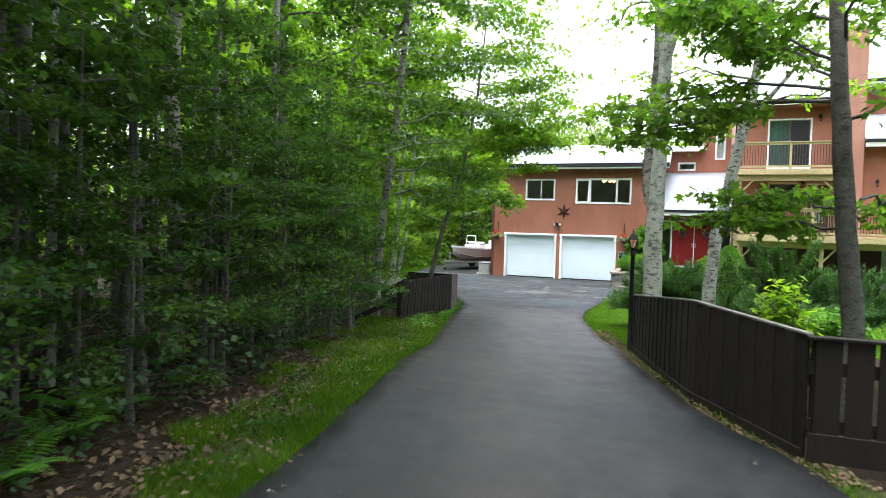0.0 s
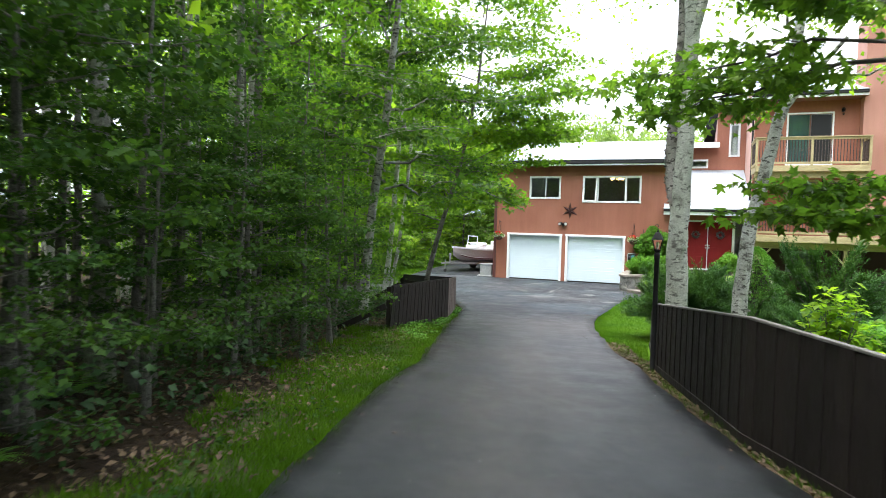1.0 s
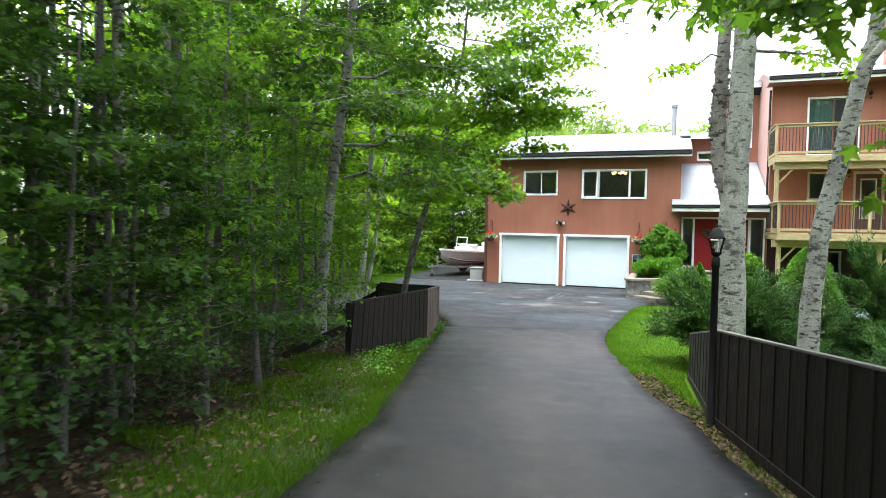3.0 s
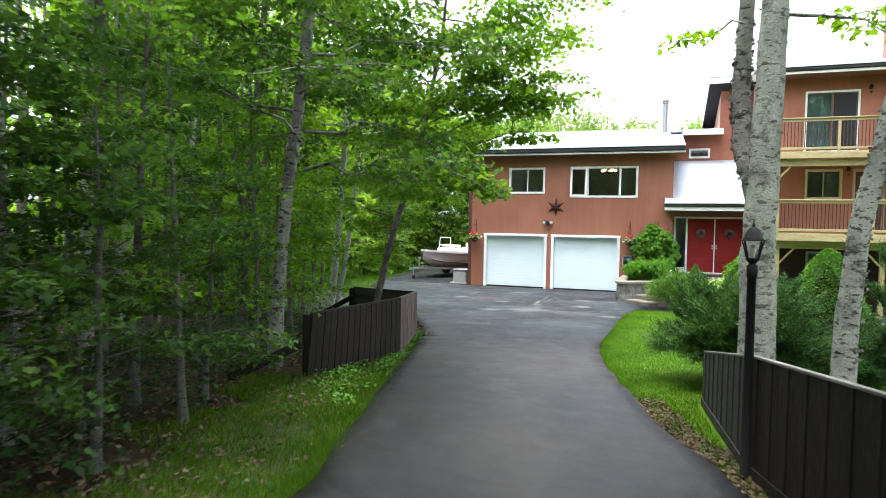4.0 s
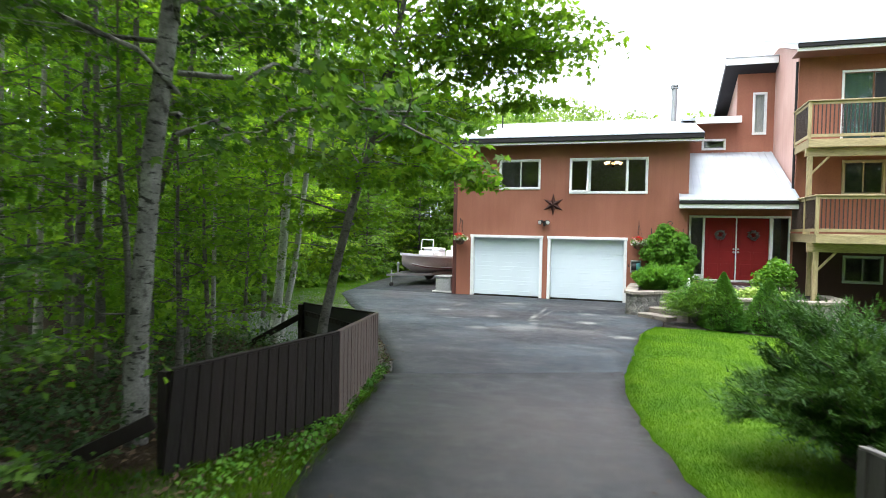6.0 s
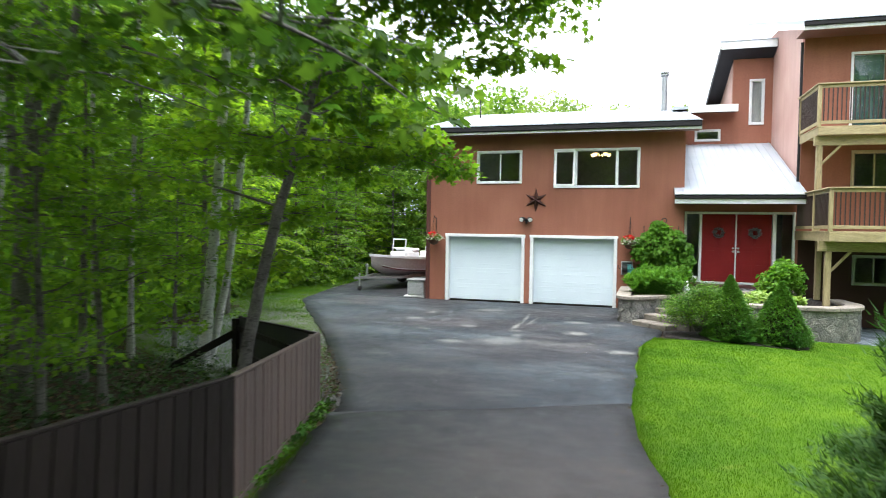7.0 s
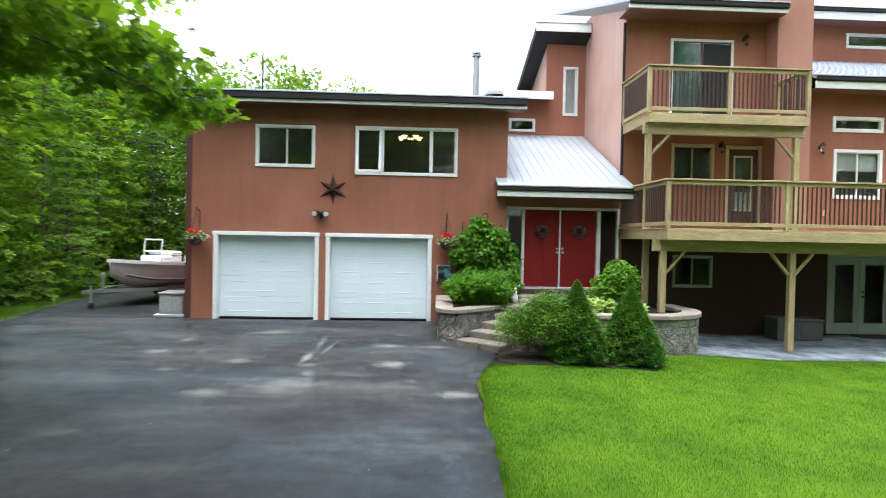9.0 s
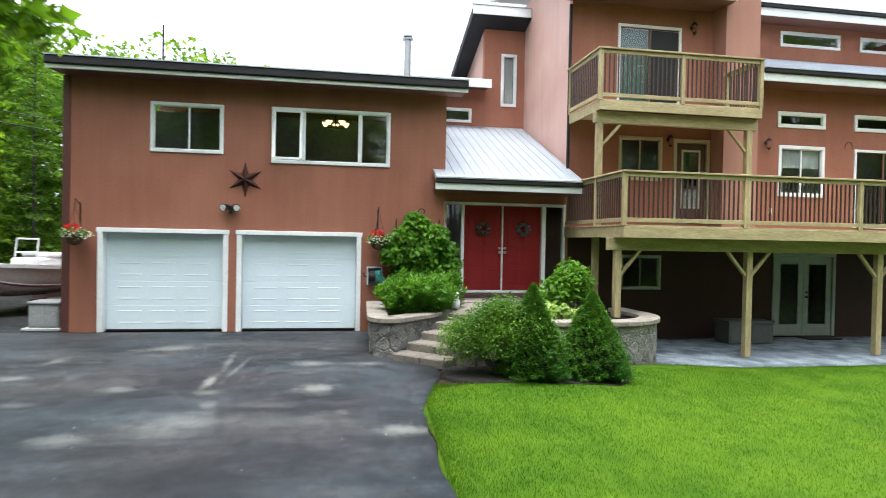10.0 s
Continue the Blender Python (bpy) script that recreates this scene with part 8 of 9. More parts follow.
# dark maple by the gate, branches over the drive
limbs = [((-0.25, 0, 3.2), (-2.2, 0.7, 2.95), 0.035, 520, 0.75), ((-0.25, 0, 3.6), (-1.6, -0.2, 4.1), 0.03, 420, 0.7), ((-0.2, 0, 3.4), (-1.2, 1.4, 4.2), 0.03, 420, 0.7), ((0.0, 0, 2.0), (-0.9, 1.6, 2.2), 0.025, 420, 0.6), ((0.0, 0, 2.2), (0.9, 1.2, 2.0), 0.025, 320, 0.6), ((-0.2, 0, 4.0), (-2.0, 1.8, 4.7), 0.03, 520, 0.8), ((-0.1, 0, 4.4), (0.9, 1.8, 4.6), 0.03, 420, 0.8), ((-0.2, 0, 4.6), (-0.8, 2.4, 5.2), 0.03, 420, 0.8)]
limbs += [((-0.1, 0, 1.9), (-1.2, 0.8, 1.95), 0.025, 420, 0.55), ((-0.2, 0, 3.3), (-2.9, 1.6, 3.4), 0.03, 480, 0.7), ((-0.2, 0, 3.8), (-0.3, -1.4, 4.3), 0.03, 420, 0.7), ((-0.2, 0, 3.0), (0.9, -0.6, 3.4), 0.03, 420, 0.7), ((-0.2, 0, 4.2), (-2.6, 0.2, 5.0), 0.03, 480, 0.8)]
limbs += tiers(rt, -0.2, 0, 5.2, 9.0, 6, 2.4, 220, 0.9)
own_tree("maple_tree", (1.13, 8.0, float(gz(1.13, 8.0))), [(0, 0, -0.1), (0.0, 0, 0.8), (-0.12, 0, 1.9), (-0.21, 0, 3.1), (-0.28, 0, 3.9), (-0.3, 0.1, 6), (-0.3, 0.2, 9)], [0.13, 0.105, 0.098, 0.088, 0.075, 0.055, 0.03], [(a, b, r * 0.7, int(c * 0.95), sp) for a, b, r, c, sp in limbs], 0.115, M_BARK_MID, M_GATELEAF, "dark-barked maple standing behind the plank gate", 405, "lobed")


# ---- shrubs ----
M_YEW = leaf_material("yew_leaf", (0.030, 0.105, 0.014), (0.19, 0.33, 0.032), 0.38)


def cone_shrub(name, at, radius, height, label, seed, count=34000, material=None, power=0.62):
    """A dense clipped dwarf conifer: a cone of short needles sprays over an inner dark mass."""
    rgen = np.random.default_rng(seed)
    t = thing(name, (at[0], at[1], float(gz(*at)) - 0.02), label=label, category="shrub")
    part("stem", turned(bmesh.new(), [(radius * 0.6, 0.08), (radius * 0.72, height * 0.2), (radius * 0.45, height * 0.55), (0.02, height * 0.88)], n=14), M_MULCH, t)
    u = rgen.random(count) ** 1.4
    a = rgen.uniform(0, 2 * np.pi, count)
    lump = 1 + 0.07 * np.sin(a * 5 + u * 9) + 0.13 * np.sin(a * 9 - u * 17) * np.sin(u * 27 + a * 4) + 0.07 * np.sin(a * 21 + u * 40) + rgen.normal(0, 0.05, count)
    r = radius * (1 - u) ** power * lump * np.clip(u * 9 + 0.55, 0, 1) * (0.86 + 0.14 * rgen.random(count))
    P = np.column_stack([r * np.cos(a), r * np.sin(a), u * height])
    out = np.column_stack([np.cos(a), np.sin(a), np.full(count, 0.45)])
    leaves("foliage", P, 0.037, material or M_NEEDLE, t, rgen, "plain", 0.4, out)
    return t


def bush(name, at, radii, label, seed, count, size, material, kind="plain", tilt=0.5, z=None, stems=9, floor=0.05, skirt=0.55):
    """A loose shrub: stems from the ground and lumpy clusters of leaves."""
    rgen = np.random.default_rng(seed)
    t = thing(name, (at[0], at[1], (float(gz(*at)) if z is None else z) - 0.02), label=label, category="shrub")
    wood = Wood()
    P = []
    per = count // stems
    for k in range(stems):
        a = rgen.uniform(0, 2 * np.pi)
        q = rgen.random() ** 0.5
        tip = np.array([radii[0] * q * math.cos(a), radii[1] * q * math.sin(a), radii[2] * (skirt + (1.3 - skirt) * math.sqrt(max(0, 1 - q * q)) * rgen.uniform(0.8, 1.1))])
        wood.tube(curve_pts((tip[0] * 0.15, tip[1] * 0.15, 0), tip, 5, rgen, 0.02, 0.05), np.linspace(0.016, 0.005, 5), 4)
        c = scatter_leaves(rgen, tip * np.array([0.95, 0.95, 0.85]), np.array(radii) * rgen.uniform(0.34, 0.5), per, size, 0.4)
        c = c[c[:, 2] > floor]
        P.append(c)
    tagged(wood.done("stem_mass", M_BARK, t), kind="stuff")
    leaves("foliage", np.concatenate(P), size, material, t, rgen, kind, tilt)
    return t


def feathery(name, at, spread, height, label, seed, stems, z):
    """A clump of upright stems, each set with pairs of narrow leaves up to a soft tip."""
    rgen = np.random.default_rng(seed)
    t = thing(name, (at[0], at[1], z - 0.02), label=label, category="shrub")
    wood = Wood()
    P, D = [], []
    for k in range(stems):
        a, q = rgen.uniform(0, 2 * np.pi), rgen.random() ** 0.5
        h = height * rgen.uniform(0.62, 1.05) * (1 - 0.42 * q * q)
        tip = np.array([spread[0] * q * math.cos(a), spread[1] * q * math.sin(a), h])
        pts = curve_pts((tip[0] * 0.5, tip[1] * 0.5, 0), tip, 5, rgen, 0.02, 0.06)
        wood.tube(pts, np.linspace(0.007, 0.003, 5), 3)
        n = 58
        u = rgen.uniform(0.2, 1.0, n)
        i = np.minimum(3, (u * 4).astype(int))
        b = pts[i] + (pts[i + 1] - pts[i]) * (u * 4 - i)[:, None]
        w = rgen.uniform(0, 2 * np.pi, n)
        P.append(b + rgen.normal(0, 0.012, (n, 3)))
        D.append(np.column_stack([np.cos(w), np.sin(w), 0.15 + 0.9 * u ** 3]))
    tagged(wood.done("stem_mass", M_VINE, t), kind="stuff")
    leaves("foliage", np.concatenate(P), 0.105, M_SHRUB, t, rgen, "slim", 0.25, np.concatenate(D))
    return t


def juniper(name, at, reach, height, label, seed, arms=34, z=None, sweep=(0, 0)):
    """A spreading juniper: arching arms carrying feathery needle sprays."""
    rgen = np.random.default_rng(seed)
    t = thing(name, (at[0], at[1], (float(gz(*at)) if z is None else z) - 0.02), label=label, category="shrub")
    wood = Wood()
    P, D = [], []
    for k in range(arms):
        a = k * 2.4 + rgen.normal(0, 0.2)
        e = rgen.uniform(0.0, 1.0) ** 1.6
        L = reach * rgen.uniform(0.7, 1.12)
        tip = np.array([math.cos(a) * L * (1 - 0.45 * e) + sweep[0], math.sin(a) * L * (1 - 0.45 * e) + sweep[1], height * (0.34 + 0.76 * e)])
        pts = curve_pts((0, 0, 0.05), tip, 7, rgen, 0.03, 0.12 * height)
        wood.tube(pts, np.linspace(0.03, 0.006, 7), 5)
        for s in range(20):
            u = 0.22 + 0.78 * (s + rgen.random()) / 20
            i = min(5, int(u * 6))
            b = pts[i] + (pts[i + 1] - pts[i]) * (u * 6 - i)
            d = pts[min(6, i + 1)] - pts[i]
            d = d / (np.linalg.norm(d) + 1e-9)
            side = np.array([-d[1], d[0], 0]) * (1 if s % 2 else -1)
            e2 = d * rgen.uniform(0.6, 1.0) + side * rgen.uniform(0.3, 0.9) + np.array([0, 0, rgen.uniform(-0.05, 0.45)])
            e2 *= 0.30 * rgen.uniform(0.6, 1.25)
            m = 62
            q = rgen.random(m)
            P.append(b + e2 * q[:, None] + rgen.normal(0, 0.024, (m, 3)))
            D.append(np.repeat((e2 / np.linalg.norm(e2))[None], m, 0))
    tagged(wood.done("stem_mass", M_BARK, t), kind="stuff")
    leaves("foliage", np.concatenate(P), 0.068, M_JUNIPER, t, rgen, "needle", 0.5, np.concatenate(D))
    return t


juniper("juniper_bush", (-0.88, 15.7), 1.2, 1.3, "wide feathery green juniper at the fence end", 500, 84)
juniper("juniper_bush", (0.35, 16.2), 1.3, 1.0, "low feathery juniper behind the fence", 501, 52)
juniper("juniper_bush", (1.65, 15.8), 1.15, 1.85, "tall layered feathery juniper behind the fence", 502, 56)
juniper("juniper_bush", (1.3, 13.6), 0.9, 0.75, "low dark juniper behind the fence", 526, 34)
cone_shrub("dwarf_spruce", (0.60, 17.5), 0.88, 2.12, "broad rounded dwarf spruce on the lawn side", 503, 28000, M_NEEDLE, 0.6)
cone_shrub("dwarf_spruce", (-0.88, 26.74), 0.60, 1.46, "conical dwarf spruce before the stone planter", 504, 34000, None, 0.86)
cone_shrub("dwarf_spruce", (0.20, 26.92), 0.66, 1.40, "conical dwarf spruce before the stone planter", 505, 34000, None, 0.86)
bush("yew_bush", (-1.33, 26.86), (0.92, 0.50, 0.84), "broad green yew bush beside the entry steps", 506, 27000, 0.042, M_YEW, stems=52, floor=0.20, skirt=0.26)
feathery("meadow_shrub", (-2.40, 29.6), (0.86, 0.78), 0.95, "feathery bright green perennial filling the stone planter", 507, 200, 0.12)
feathery("meadow_shrub", (-1.75, 30.1), (0.50, 0.5), 1.0, "feathery bright green perennial by the landing", 508, 80, 0.12)
bush("hydrangea_bush", (0.82, 29.5), (0.50, 0.48, 0.84), "yellow-green leafy shrub in the planter", 509, 3200, 0.11, leaf_material("hydrangea_leaf", (0.075, 0.19, 0.02), (0.17, 0.32, 0.045), 0.4), z=0.10, stems=16)
bush("hosta_clump", (0.15, 28.7), (0.42, 0.30, 0.28), "pale variegated hosta in the planter", 510, 700, 0.13, M_HOSTA, z=0.10, stems=10)
bush("hosta_clump", (0.75, 28.6), (0.35, 0.28, 0.25), "pale variegated hosta in the planter", 511, 500, 0.12, M_HOSTA, z=0.10, stems=8)
rgen = np.random.default_rng(60)
vine = thing("climbing_vine", (-2.14, GF - 0.05, 0.2), label="thick leafy vine climbing a trellis on the garage corner", category="climbing plant")
bm = bmesh.new()
for x in (-0.5, 0.0, 0.5):
    rod(bm, (x, -0.06, 0), (x, -0.06, 1.95), 0.012)
for z in (0.5, 1.1, 1.7):
    rod(bm, (-0.55, -0.06, z), (0.55, -0.06, z), 0.012)
ring(bm, (0.08, -0.06, 2.12), 0.07, 0.012)
rod(bm, (0.08, -0.06, 1.95), (0.08, -0.06, 2.05), 0.012)
part("trellis", bm, M_BLACK, vine)
P = np.concatenate([scatter_leaves(rgen, (cx, -0.18 - 0.06 * (k % 3), cz), (cr, 0.28, cr * 0.9), 430, 0.1, 0.55) for k, (cx, cz, cr) in enumerate(((0.0, 1.75, 0.36), (-0.3, 1.5, 0.38), (0.35, 1.55, 0.36), (0.6, 1.25, 0.33), (-0.52, 1.15, 0.34), (0.1, 1.2, 0.45), (-0.1, 1.95, 0.22), (0.72, 0.95, 0.26)))])
P = np.concatenate([P, scatter_leaves(rgen, (0.05, -0.15, 0.55), (0.72, 0.30, 0.60), 1700, 0.1, 0.6)])
leaves("foliage", P, 0.125, M_VINE, vine, rgen, "maple", 0.35, np.repeat(np.array([[0, -0.7, -0.6]]), len(P), 0))

# garden behind the right fence
bush("garden_shrub", (0.95, 11.6), (0.5, 0.45, 1.0), "sparse bright yellow-green shrub behind the fence", 520, 400, 0.14, M_MAPLE_LIGHT, "plain", 0.35, stems=13, skirt=0.35)
bush("garden_shrub", (1.7, 12.8), (0.7, 0.6, 0.62), "dark green garden shrub behind the fence", 521, 2200, 0.09, M_VINE, stems=12)
bush("garden_shrub", (2.6, 10.6), (0.7, 0.7, 0.6), "green garden shrub behind the fence", 522, 1800, 0.11, M_SHRUB, "maple", stems=12)
bush("garden_shrub", (3.6, 9.4), (0.8, 0.7, 0.8), "green garden shrub beyond the gate", 523, 2000, 0.11, M_SHRUB, "maple", stems=12)
juniper("juniper_bush", (3.4, 17.6), 1.1, 1.5, "upright feathery juniper in the garden", 524, 30)
bush("garden_shrub", (4.6, 12.5), (0.9, 0.9, 0.8), "tall green garden shrub", 525, 2400, 0.11, M_MAPLE, "maple", stems=14)

# ferns and low plants at the wood edge
def fern(at, seed, size):
    rgen = np.random.default_rng(seed)
    t = thing("fern", (at[0], at[1], float(gz(*at)) - 0.04), label="fresh green fern on the forest floor", category="fern", group="ferns")
    P, D, S = [], [], []
    for k in range(9):
        a = 2 * math.pi * k / 9 + rgen.normal(0, 0.2)
        L = size * rgen.uniform(0.7, 1.1)
        u = np.linspace(0.12, 1, 22)
        mid = np.column_stack([np.cos(a) * L * u, np.sin(a) * L * u, L * (1.0 * u - 0.75 * u * u)])
        for s in (-1, 1):
            P.append(mid)
            D.append(np.repeat(np.array([[-math.sin(a) * s + 0.4 * math.cos(a), math.cos(a) * s + 0.4 * math.sin(a), -0.1]]), 22, 0))
            S.append(0.30 * L * (1.02 - u))
    pts, out, sz = np.concatenate(P), np.concatenate(D), np.concatenate(S)
    n = len(pts)
    fwd = out / np.linalg.norm(out, axis=1)[:, None]
    up = np.tile([0, 0, 1.0], (n, 1))
    side = np.cross(fwd, up)
    side /= np.linalg.norm(side, axis=1)[:, None]
    T = PLAIN_LEAF * np.array([0.55, 1, 0.4])
    V = pts[:, None] + sz[:, None, None] * (T[None, :, 0:1] * side[:, None] + T[None, :, 1:2] * fwd[:, None] + T[None, :, 2:3] * up[:, None])
    tagged(mesh_np("frond_mass", V.reshape(-1, 3), (PLAIN_FACES[None] + (np.arange(n) * 4)[:, None, None]).reshape(-1, 3), M_FERN, t), kind="stuff")
    return t


rf = np.random.default_rng(9)
for k in range(9):
    y = 1.6 + 0.55 * k + rf.uniform(-0.3, 0.3)
    fern((float(left_edge(y)) - rf.uniform(1.5, 3.0), y), 600 + k, rf.uniform(0.35, 0.55))
for k, (x, y) in enumerate(((-4.9, 3.9), (-5.5, 4.5), (-4.4, 3.1))):
    fern((x, y), 640 + k, 0.62)
n = 14000
yy = -2 + 20 * rf.random(n)
xx = left_edge(yy) - 0.55 - 9 * rf.random(n) ** 1.7
pp = np.column_stack([xx, yy, gz(xx, yy) - 0.05 + 0.06 * rf.random(n)])
o = leaves("leaf_litter", pp, 0.07, M_LITTER, None, rf, "plain", 0.35)
tagged(o, "brown dead leaves lying on the forest floor", "leaf litter", kind="stuff")
n = 900
yy = 14.2 + 4.6 * rf.random(n)
xx = left_edge(yy) - 0.02 - 0.42 * rf.random(n)
pp = np.column_stack([xx, yy, gz(xx, yy) + 0.01 * rf.random(n)])
o = leaves("fence_litter", pp, 0.06, M_LITTER, None, rf, "plain", 0.3)
tagged(o, "dead leaves between the folded fence and the asphalt", "leaf litter", kind="stuff")
n = 4600
yy = 5.5 + 8.6 * rf.random(n)
xx = right_edge(yy) + 0.02 + 0.36 * rf.random(n) ** 1.5
pp = np.column_stack([xx, yy, gz(xx, yy) + 0.0 + 0.02 * rf.random(n)])
o = leaves("fallen_leaves", pp, 0.05, M_LITTER, None, rf, "plain", 0.35)
tagged(o, "dead leaves gathered at the fence foot", "leaf litter", kind="stuff")
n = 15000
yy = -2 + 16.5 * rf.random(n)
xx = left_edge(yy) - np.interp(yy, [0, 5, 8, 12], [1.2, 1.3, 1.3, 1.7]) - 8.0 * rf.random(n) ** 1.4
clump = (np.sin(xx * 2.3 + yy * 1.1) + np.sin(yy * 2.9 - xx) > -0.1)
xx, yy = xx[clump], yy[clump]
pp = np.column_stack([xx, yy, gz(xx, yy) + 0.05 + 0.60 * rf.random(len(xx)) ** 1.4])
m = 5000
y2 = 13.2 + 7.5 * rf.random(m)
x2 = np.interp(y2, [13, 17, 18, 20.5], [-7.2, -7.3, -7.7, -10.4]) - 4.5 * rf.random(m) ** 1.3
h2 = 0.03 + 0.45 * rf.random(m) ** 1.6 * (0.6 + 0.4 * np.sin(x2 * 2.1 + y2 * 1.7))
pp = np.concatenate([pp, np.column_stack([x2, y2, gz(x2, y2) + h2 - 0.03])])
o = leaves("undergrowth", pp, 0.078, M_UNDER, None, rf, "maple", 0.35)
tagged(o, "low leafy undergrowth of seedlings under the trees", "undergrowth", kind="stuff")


# weeds and dead leaves in the verge and along the fence foot
rf = np.random.default_rng(94)
n = 3800
yy = 1.0 + 17.6 * rf.random(n)
w = np.interp(yy, [1, 3, 7, 10, 12, 13.4, 15.4, 18.5], [0.6, 0.62, 1.0, 1.4, 1.5, 1.2, 0.16, 0.12])
xx = left_edge(yy) - 0.02 - w * rf.random(n) ** 0.8
tuft = np.sin(xx * 6.1 + yy * 3.7) + np.sin(yy * 5.3 - xx * 4.0) + rf.normal(0, 0.6, n) > np.where(yy > 14, -1.0, 0.7)
xx, yy = xx[tuft], yy[tuft]
o = leaves("verge_weeds", np.column_stack([xx, yy, gz(xx, yy) + 0.01 + 0.09 * rf.random(len(xx))]), 0.05, M_SAPLEAF, None, rf, "plain", 0.6)
tagged(o, "small broad-leaved weeds in the rough verge", "weeds", kind="stuff")
n = 1500
yy = 0.5 + 17.5 * rf.random(n)
xx = left_edge(yy) - np.interp(yy, [1, 7, 12, 15.4, 18.5], [0.8, 1.2, 1.6, 0.25, 0.2]) * rf.random(n) ** 0.6
o = leaves("verge_litter", np.column_stack([xx, yy, gz(xx, yy) + 0.03 + 0.02 * rf.random(n)]), 0.055, M_LITTER, None, rf, "plain", 0.3)
tagged(o, "dead leaves scattered through the verge grass", "leaf litter", kind="stuff")

# small stones and bits lying on the asphalt
def bits(name, n, yr, inset, material, seed, label):
    rgen = np.random.default_rng(seed)
    y = rgen.uniform(yr[0], yr[1], n)
    x0, x1 = left_edge(y) + inset, right_edge(y) - inset
    x = x0 + (x1 - x0) * rgen.random(n)
    s = 0.004 + 0.012 * rgen.random(n) ** 4
    T = np.array([(1, 0, 0.2), (-0.5, 0.9, 0.1), (-0.6, -0.8, 0.2), (0.1, 0.1, 1.0)])
    F = np.array([(0, 1, 3), (1, 2, 3), (2, 0, 3)])
    a = rgen.uniform(0, 6.28, n)
    c, q = np.cos(a), np.sin(a)
    R = np.stack([np.stack([c, -q, 0 * c], -1), np.stack([q, c, 0 * c], -1), np.stack([0 * c, 0 * c, 0.6 + 0 * c], -1)], 1)
    V = np.einsum("nij,kj->nki", R, T) * s[:, None, None]
    lift = np.where(y < 18.2 + (x + 6.5) * 0.5, 0.031, -0.003)
    V = V + np.column_stack([x, y, gz(x, y) + lift])[:, None, :]
    o = mesh_np(name, V.reshape(-1, 3), (F[None] + (np.arange(n) * 4)[:, None, None]).reshape(-1, 3), material)
    tagged(o, label, "grit", kind="stuff")


bits("loose_grit", 260, (0.5, 31.0), 0.1, M_PALEBOX, 91, "pale grit and chips lying on the asphalt")
n = 260
rf = np.random.default_rng(92)
yy = rf.uniform(1, 30, n)
side = rf.random(n) < 0.5
xx = np.where(side, left_edge(yy) + 0.02 + 0.5 * rf.random(n) ** 2, right_edge(yy) - 0.02 - 0.5 * rf.random(n) ** 2)
lift = np.where(yy < 18.2 + (xx + 6.5) * 0.5, 0.036, 0.004)
o = leaves("stray_leaves", np.column_stack([xx, yy, gz(xx, yy) + lift]), 0.05, M_LITTER, None, rf, "plain", 0.12)
tagged(o, "stray dead leaves along the asphalt edge", "leaf litter", kind="stuff")


# stones and pebbles in the strip along the folded fence and the clearing
rf = np.random.default_rng(93)
n = 2600
yy = 15.0 + 9.0 * rf.random(n)
xx = left_edge(yy) - 0.03 - np.where(yy < 18.5, 0.4, 1.2) * rf.random(n) ** 1.4
s = 0.008 + 0.022 * rf.random(n) ** 2
T = np.array([(1, 0, 0), (0, 1, 0), (-1, 0, 0), (0, -1, 0), (0.1, 0.1, 0.8)])
F = np.array([(0, 1, 4), (1, 2, 4), (2, 3, 4), (3, 0, 4)])
V = T[None] * (s[:, None, None] * rf.uniform(0.6, 1.3, (n, 1, 3))) + rf.normal(0, 0.15, (n, 5, 3)) * s[:, None, None]
V = V + np.column_stack([xx, yy, gz(xx, yy) - np.where(yy < 17.5, 0.016, 0.05)])[:, None, :]
o = mesh_np("gravel_stones", V.reshape(-1, 3), (F[None] + (np.arange(n) * 5)[:, None, None]).reshape(-1, 3), M_STONE)
tagged(o, "loose grey stones along the edge of the asphalt", "gravel", kind="stuff")

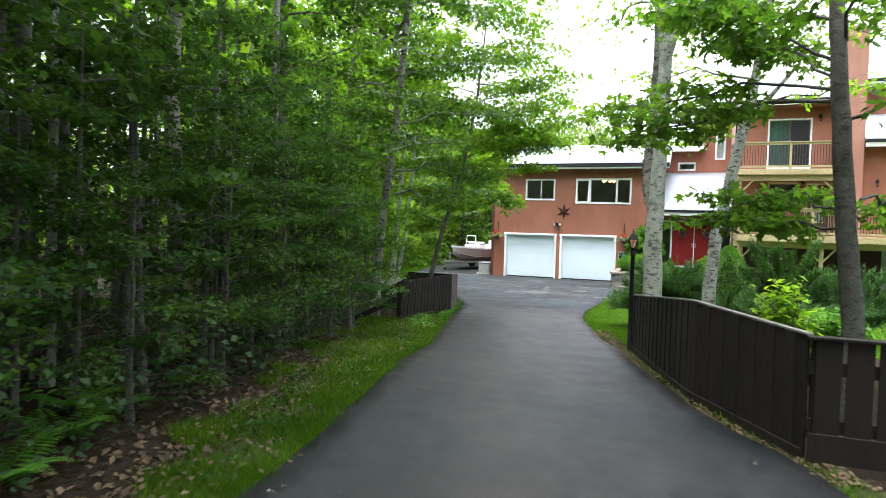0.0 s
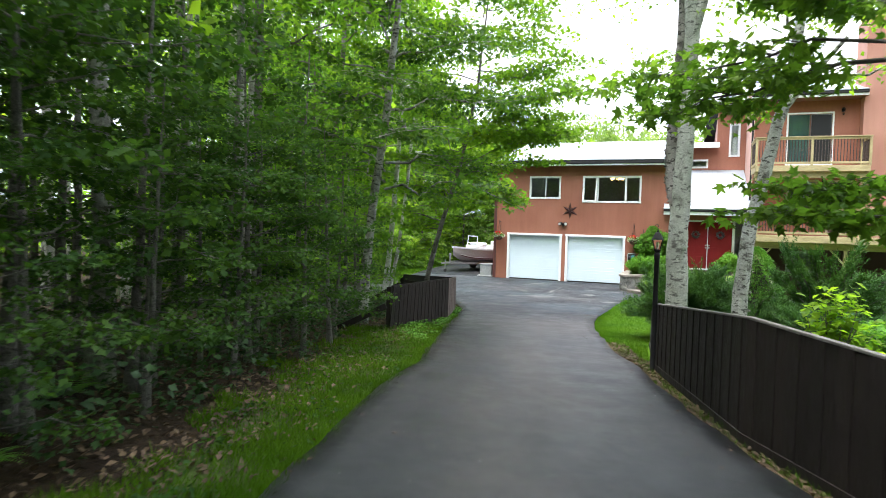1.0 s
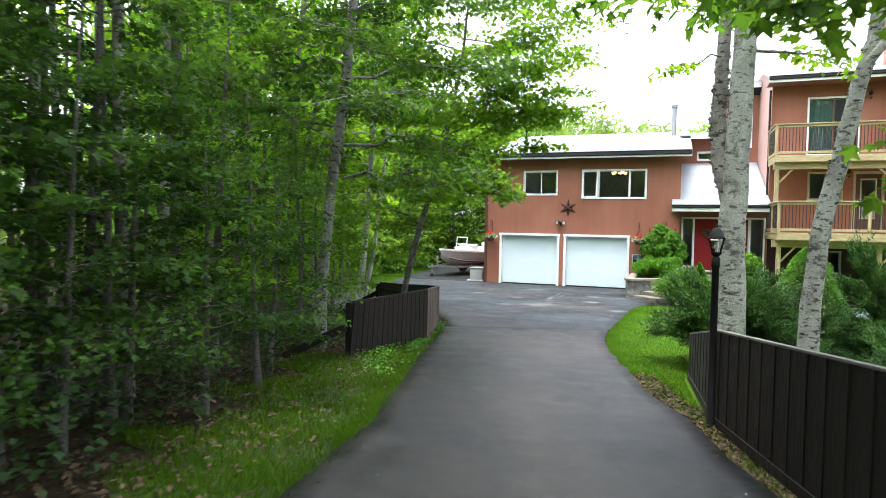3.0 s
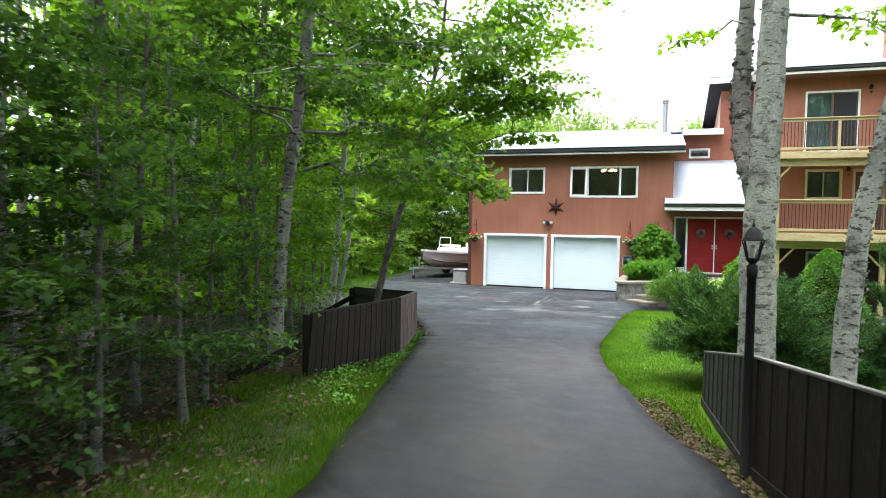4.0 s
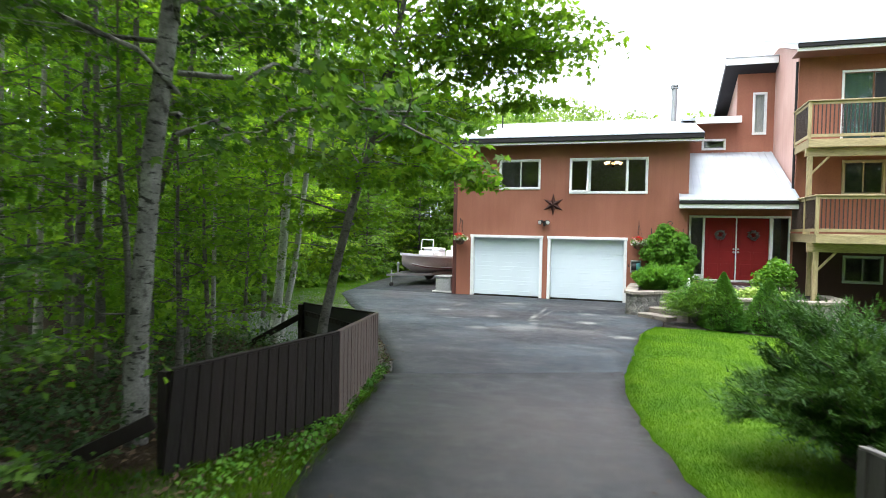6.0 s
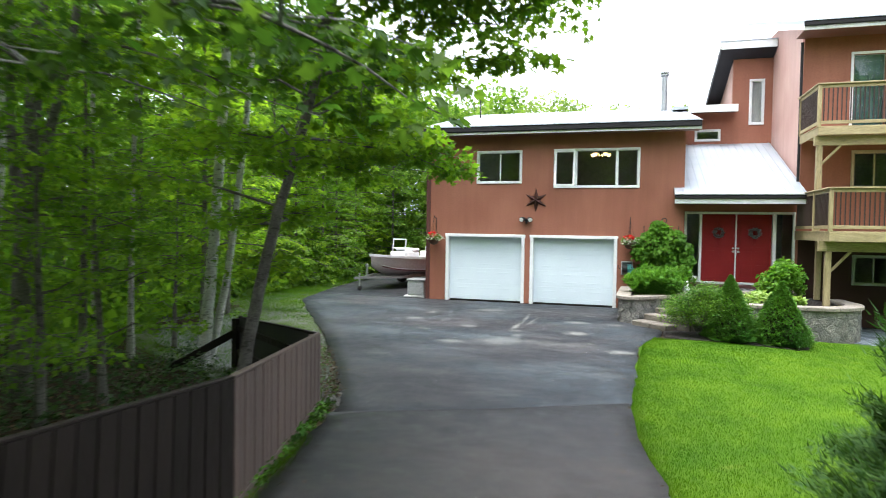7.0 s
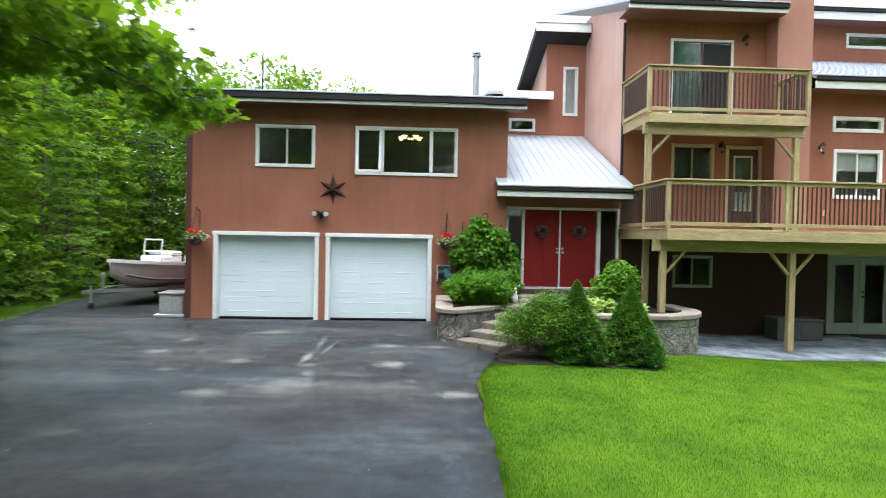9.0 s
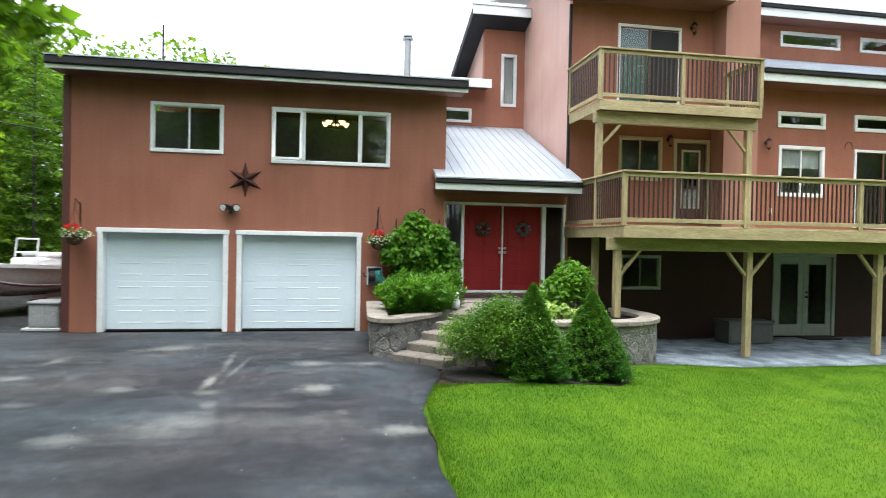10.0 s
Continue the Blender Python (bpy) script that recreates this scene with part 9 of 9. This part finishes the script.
# broken lumps of stone where the drive meets the parking area
rf = np.random.default_rng(95)
n = 150
yy = rf.normal(18.7, 0.32, n)
xx = left_edge(yy) - 0.02 - 0.26 * rf.random(n)
s = 0.018 + 0.05 * rf.random(n) ** 2
T = np.array([(1, 0, 0), (0.3, 0.95, 0.1), (-0.8, 0.6, 0), (-0.8, -0.6, 0.1), (0.3, -0.95, 0), (0.45, 0.3, 0.75), (-0.4, 0.1, 0.85), (0.1, -0.5, 0.7)])
F = np.array([(0, 1, 5), (1, 2, 6), (1, 6, 5), (2, 3, 6), (3, 7, 6), (3, 4, 7), (4, 0, 7), (0, 5, 7), (5, 6, 7)])
V = T[None] * (s[:, None, None] * rf.uniform(0.6, 1.3, (n, 1, 3))) + rf.normal(0, 0.12, (n, 8, 3)) * s[:, None, None]
V = V + np.column_stack([xx, yy, gz(xx, yy) - 0.02])[:, None, :]
o = mesh_np("rubble", V.reshape(-1, 3), (F[None] + (np.arange(n) * 8)[:, None, None]).reshape(-1, 3), M_STONE)
tagged(o, "broken grey stones heaped at the asphalt joint", "rubble", kind="stuff")

# bright low weeds before the folded fence, and brown leaves where its end meets the parking area
rw = np.random.default_rng(97)
n = 2600
yy = 12.0 + 6.4 * rw.random(n)
xx = left_edge(yy) - 0.02 - np.interp(yy, [12.0, 13.3, 15.2, 18.4], [0.7, 0.95, 0.09, 0.20]) * rw.random(n) ** 0.8
clump = np.sin(xx * 9.0 + yy * 4.1) + np.sin(yy * 7.3 - xx * 5.0) + rw.normal(0, 0.5, n) > 0.1
xx, yy = xx[clump], yy[clump]
o = leaves("fence_weeds", np.column_stack([xx, yy, gz(xx, yy) + 0.01 + 0.11 * rw.random(len(xx))]), 0.055, M_SHRUB, None, rw, "plain", 0.5)
tagged(o, "bright broad-leaved weeds at the foot of the folded fence", "weeds", kind="stuff")
n = 700
yy = 18.3 + 4.2 * rw.random(n) ** 1.3
xx = left_edge(yy) - 0.02 - 0.55 * rw.random(n) ** 1.4
o = leaves("edge_litter", np.column_stack([xx, yy, gz(xx, yy) + 0.015 + 0.02 * rw.random(n)]), 0.055, M_LITTER, None, rw, "plain", 0.25)
tagged(o, "dead brown leaves along the edge of the parking area", "leaf litter", kind="stuff")
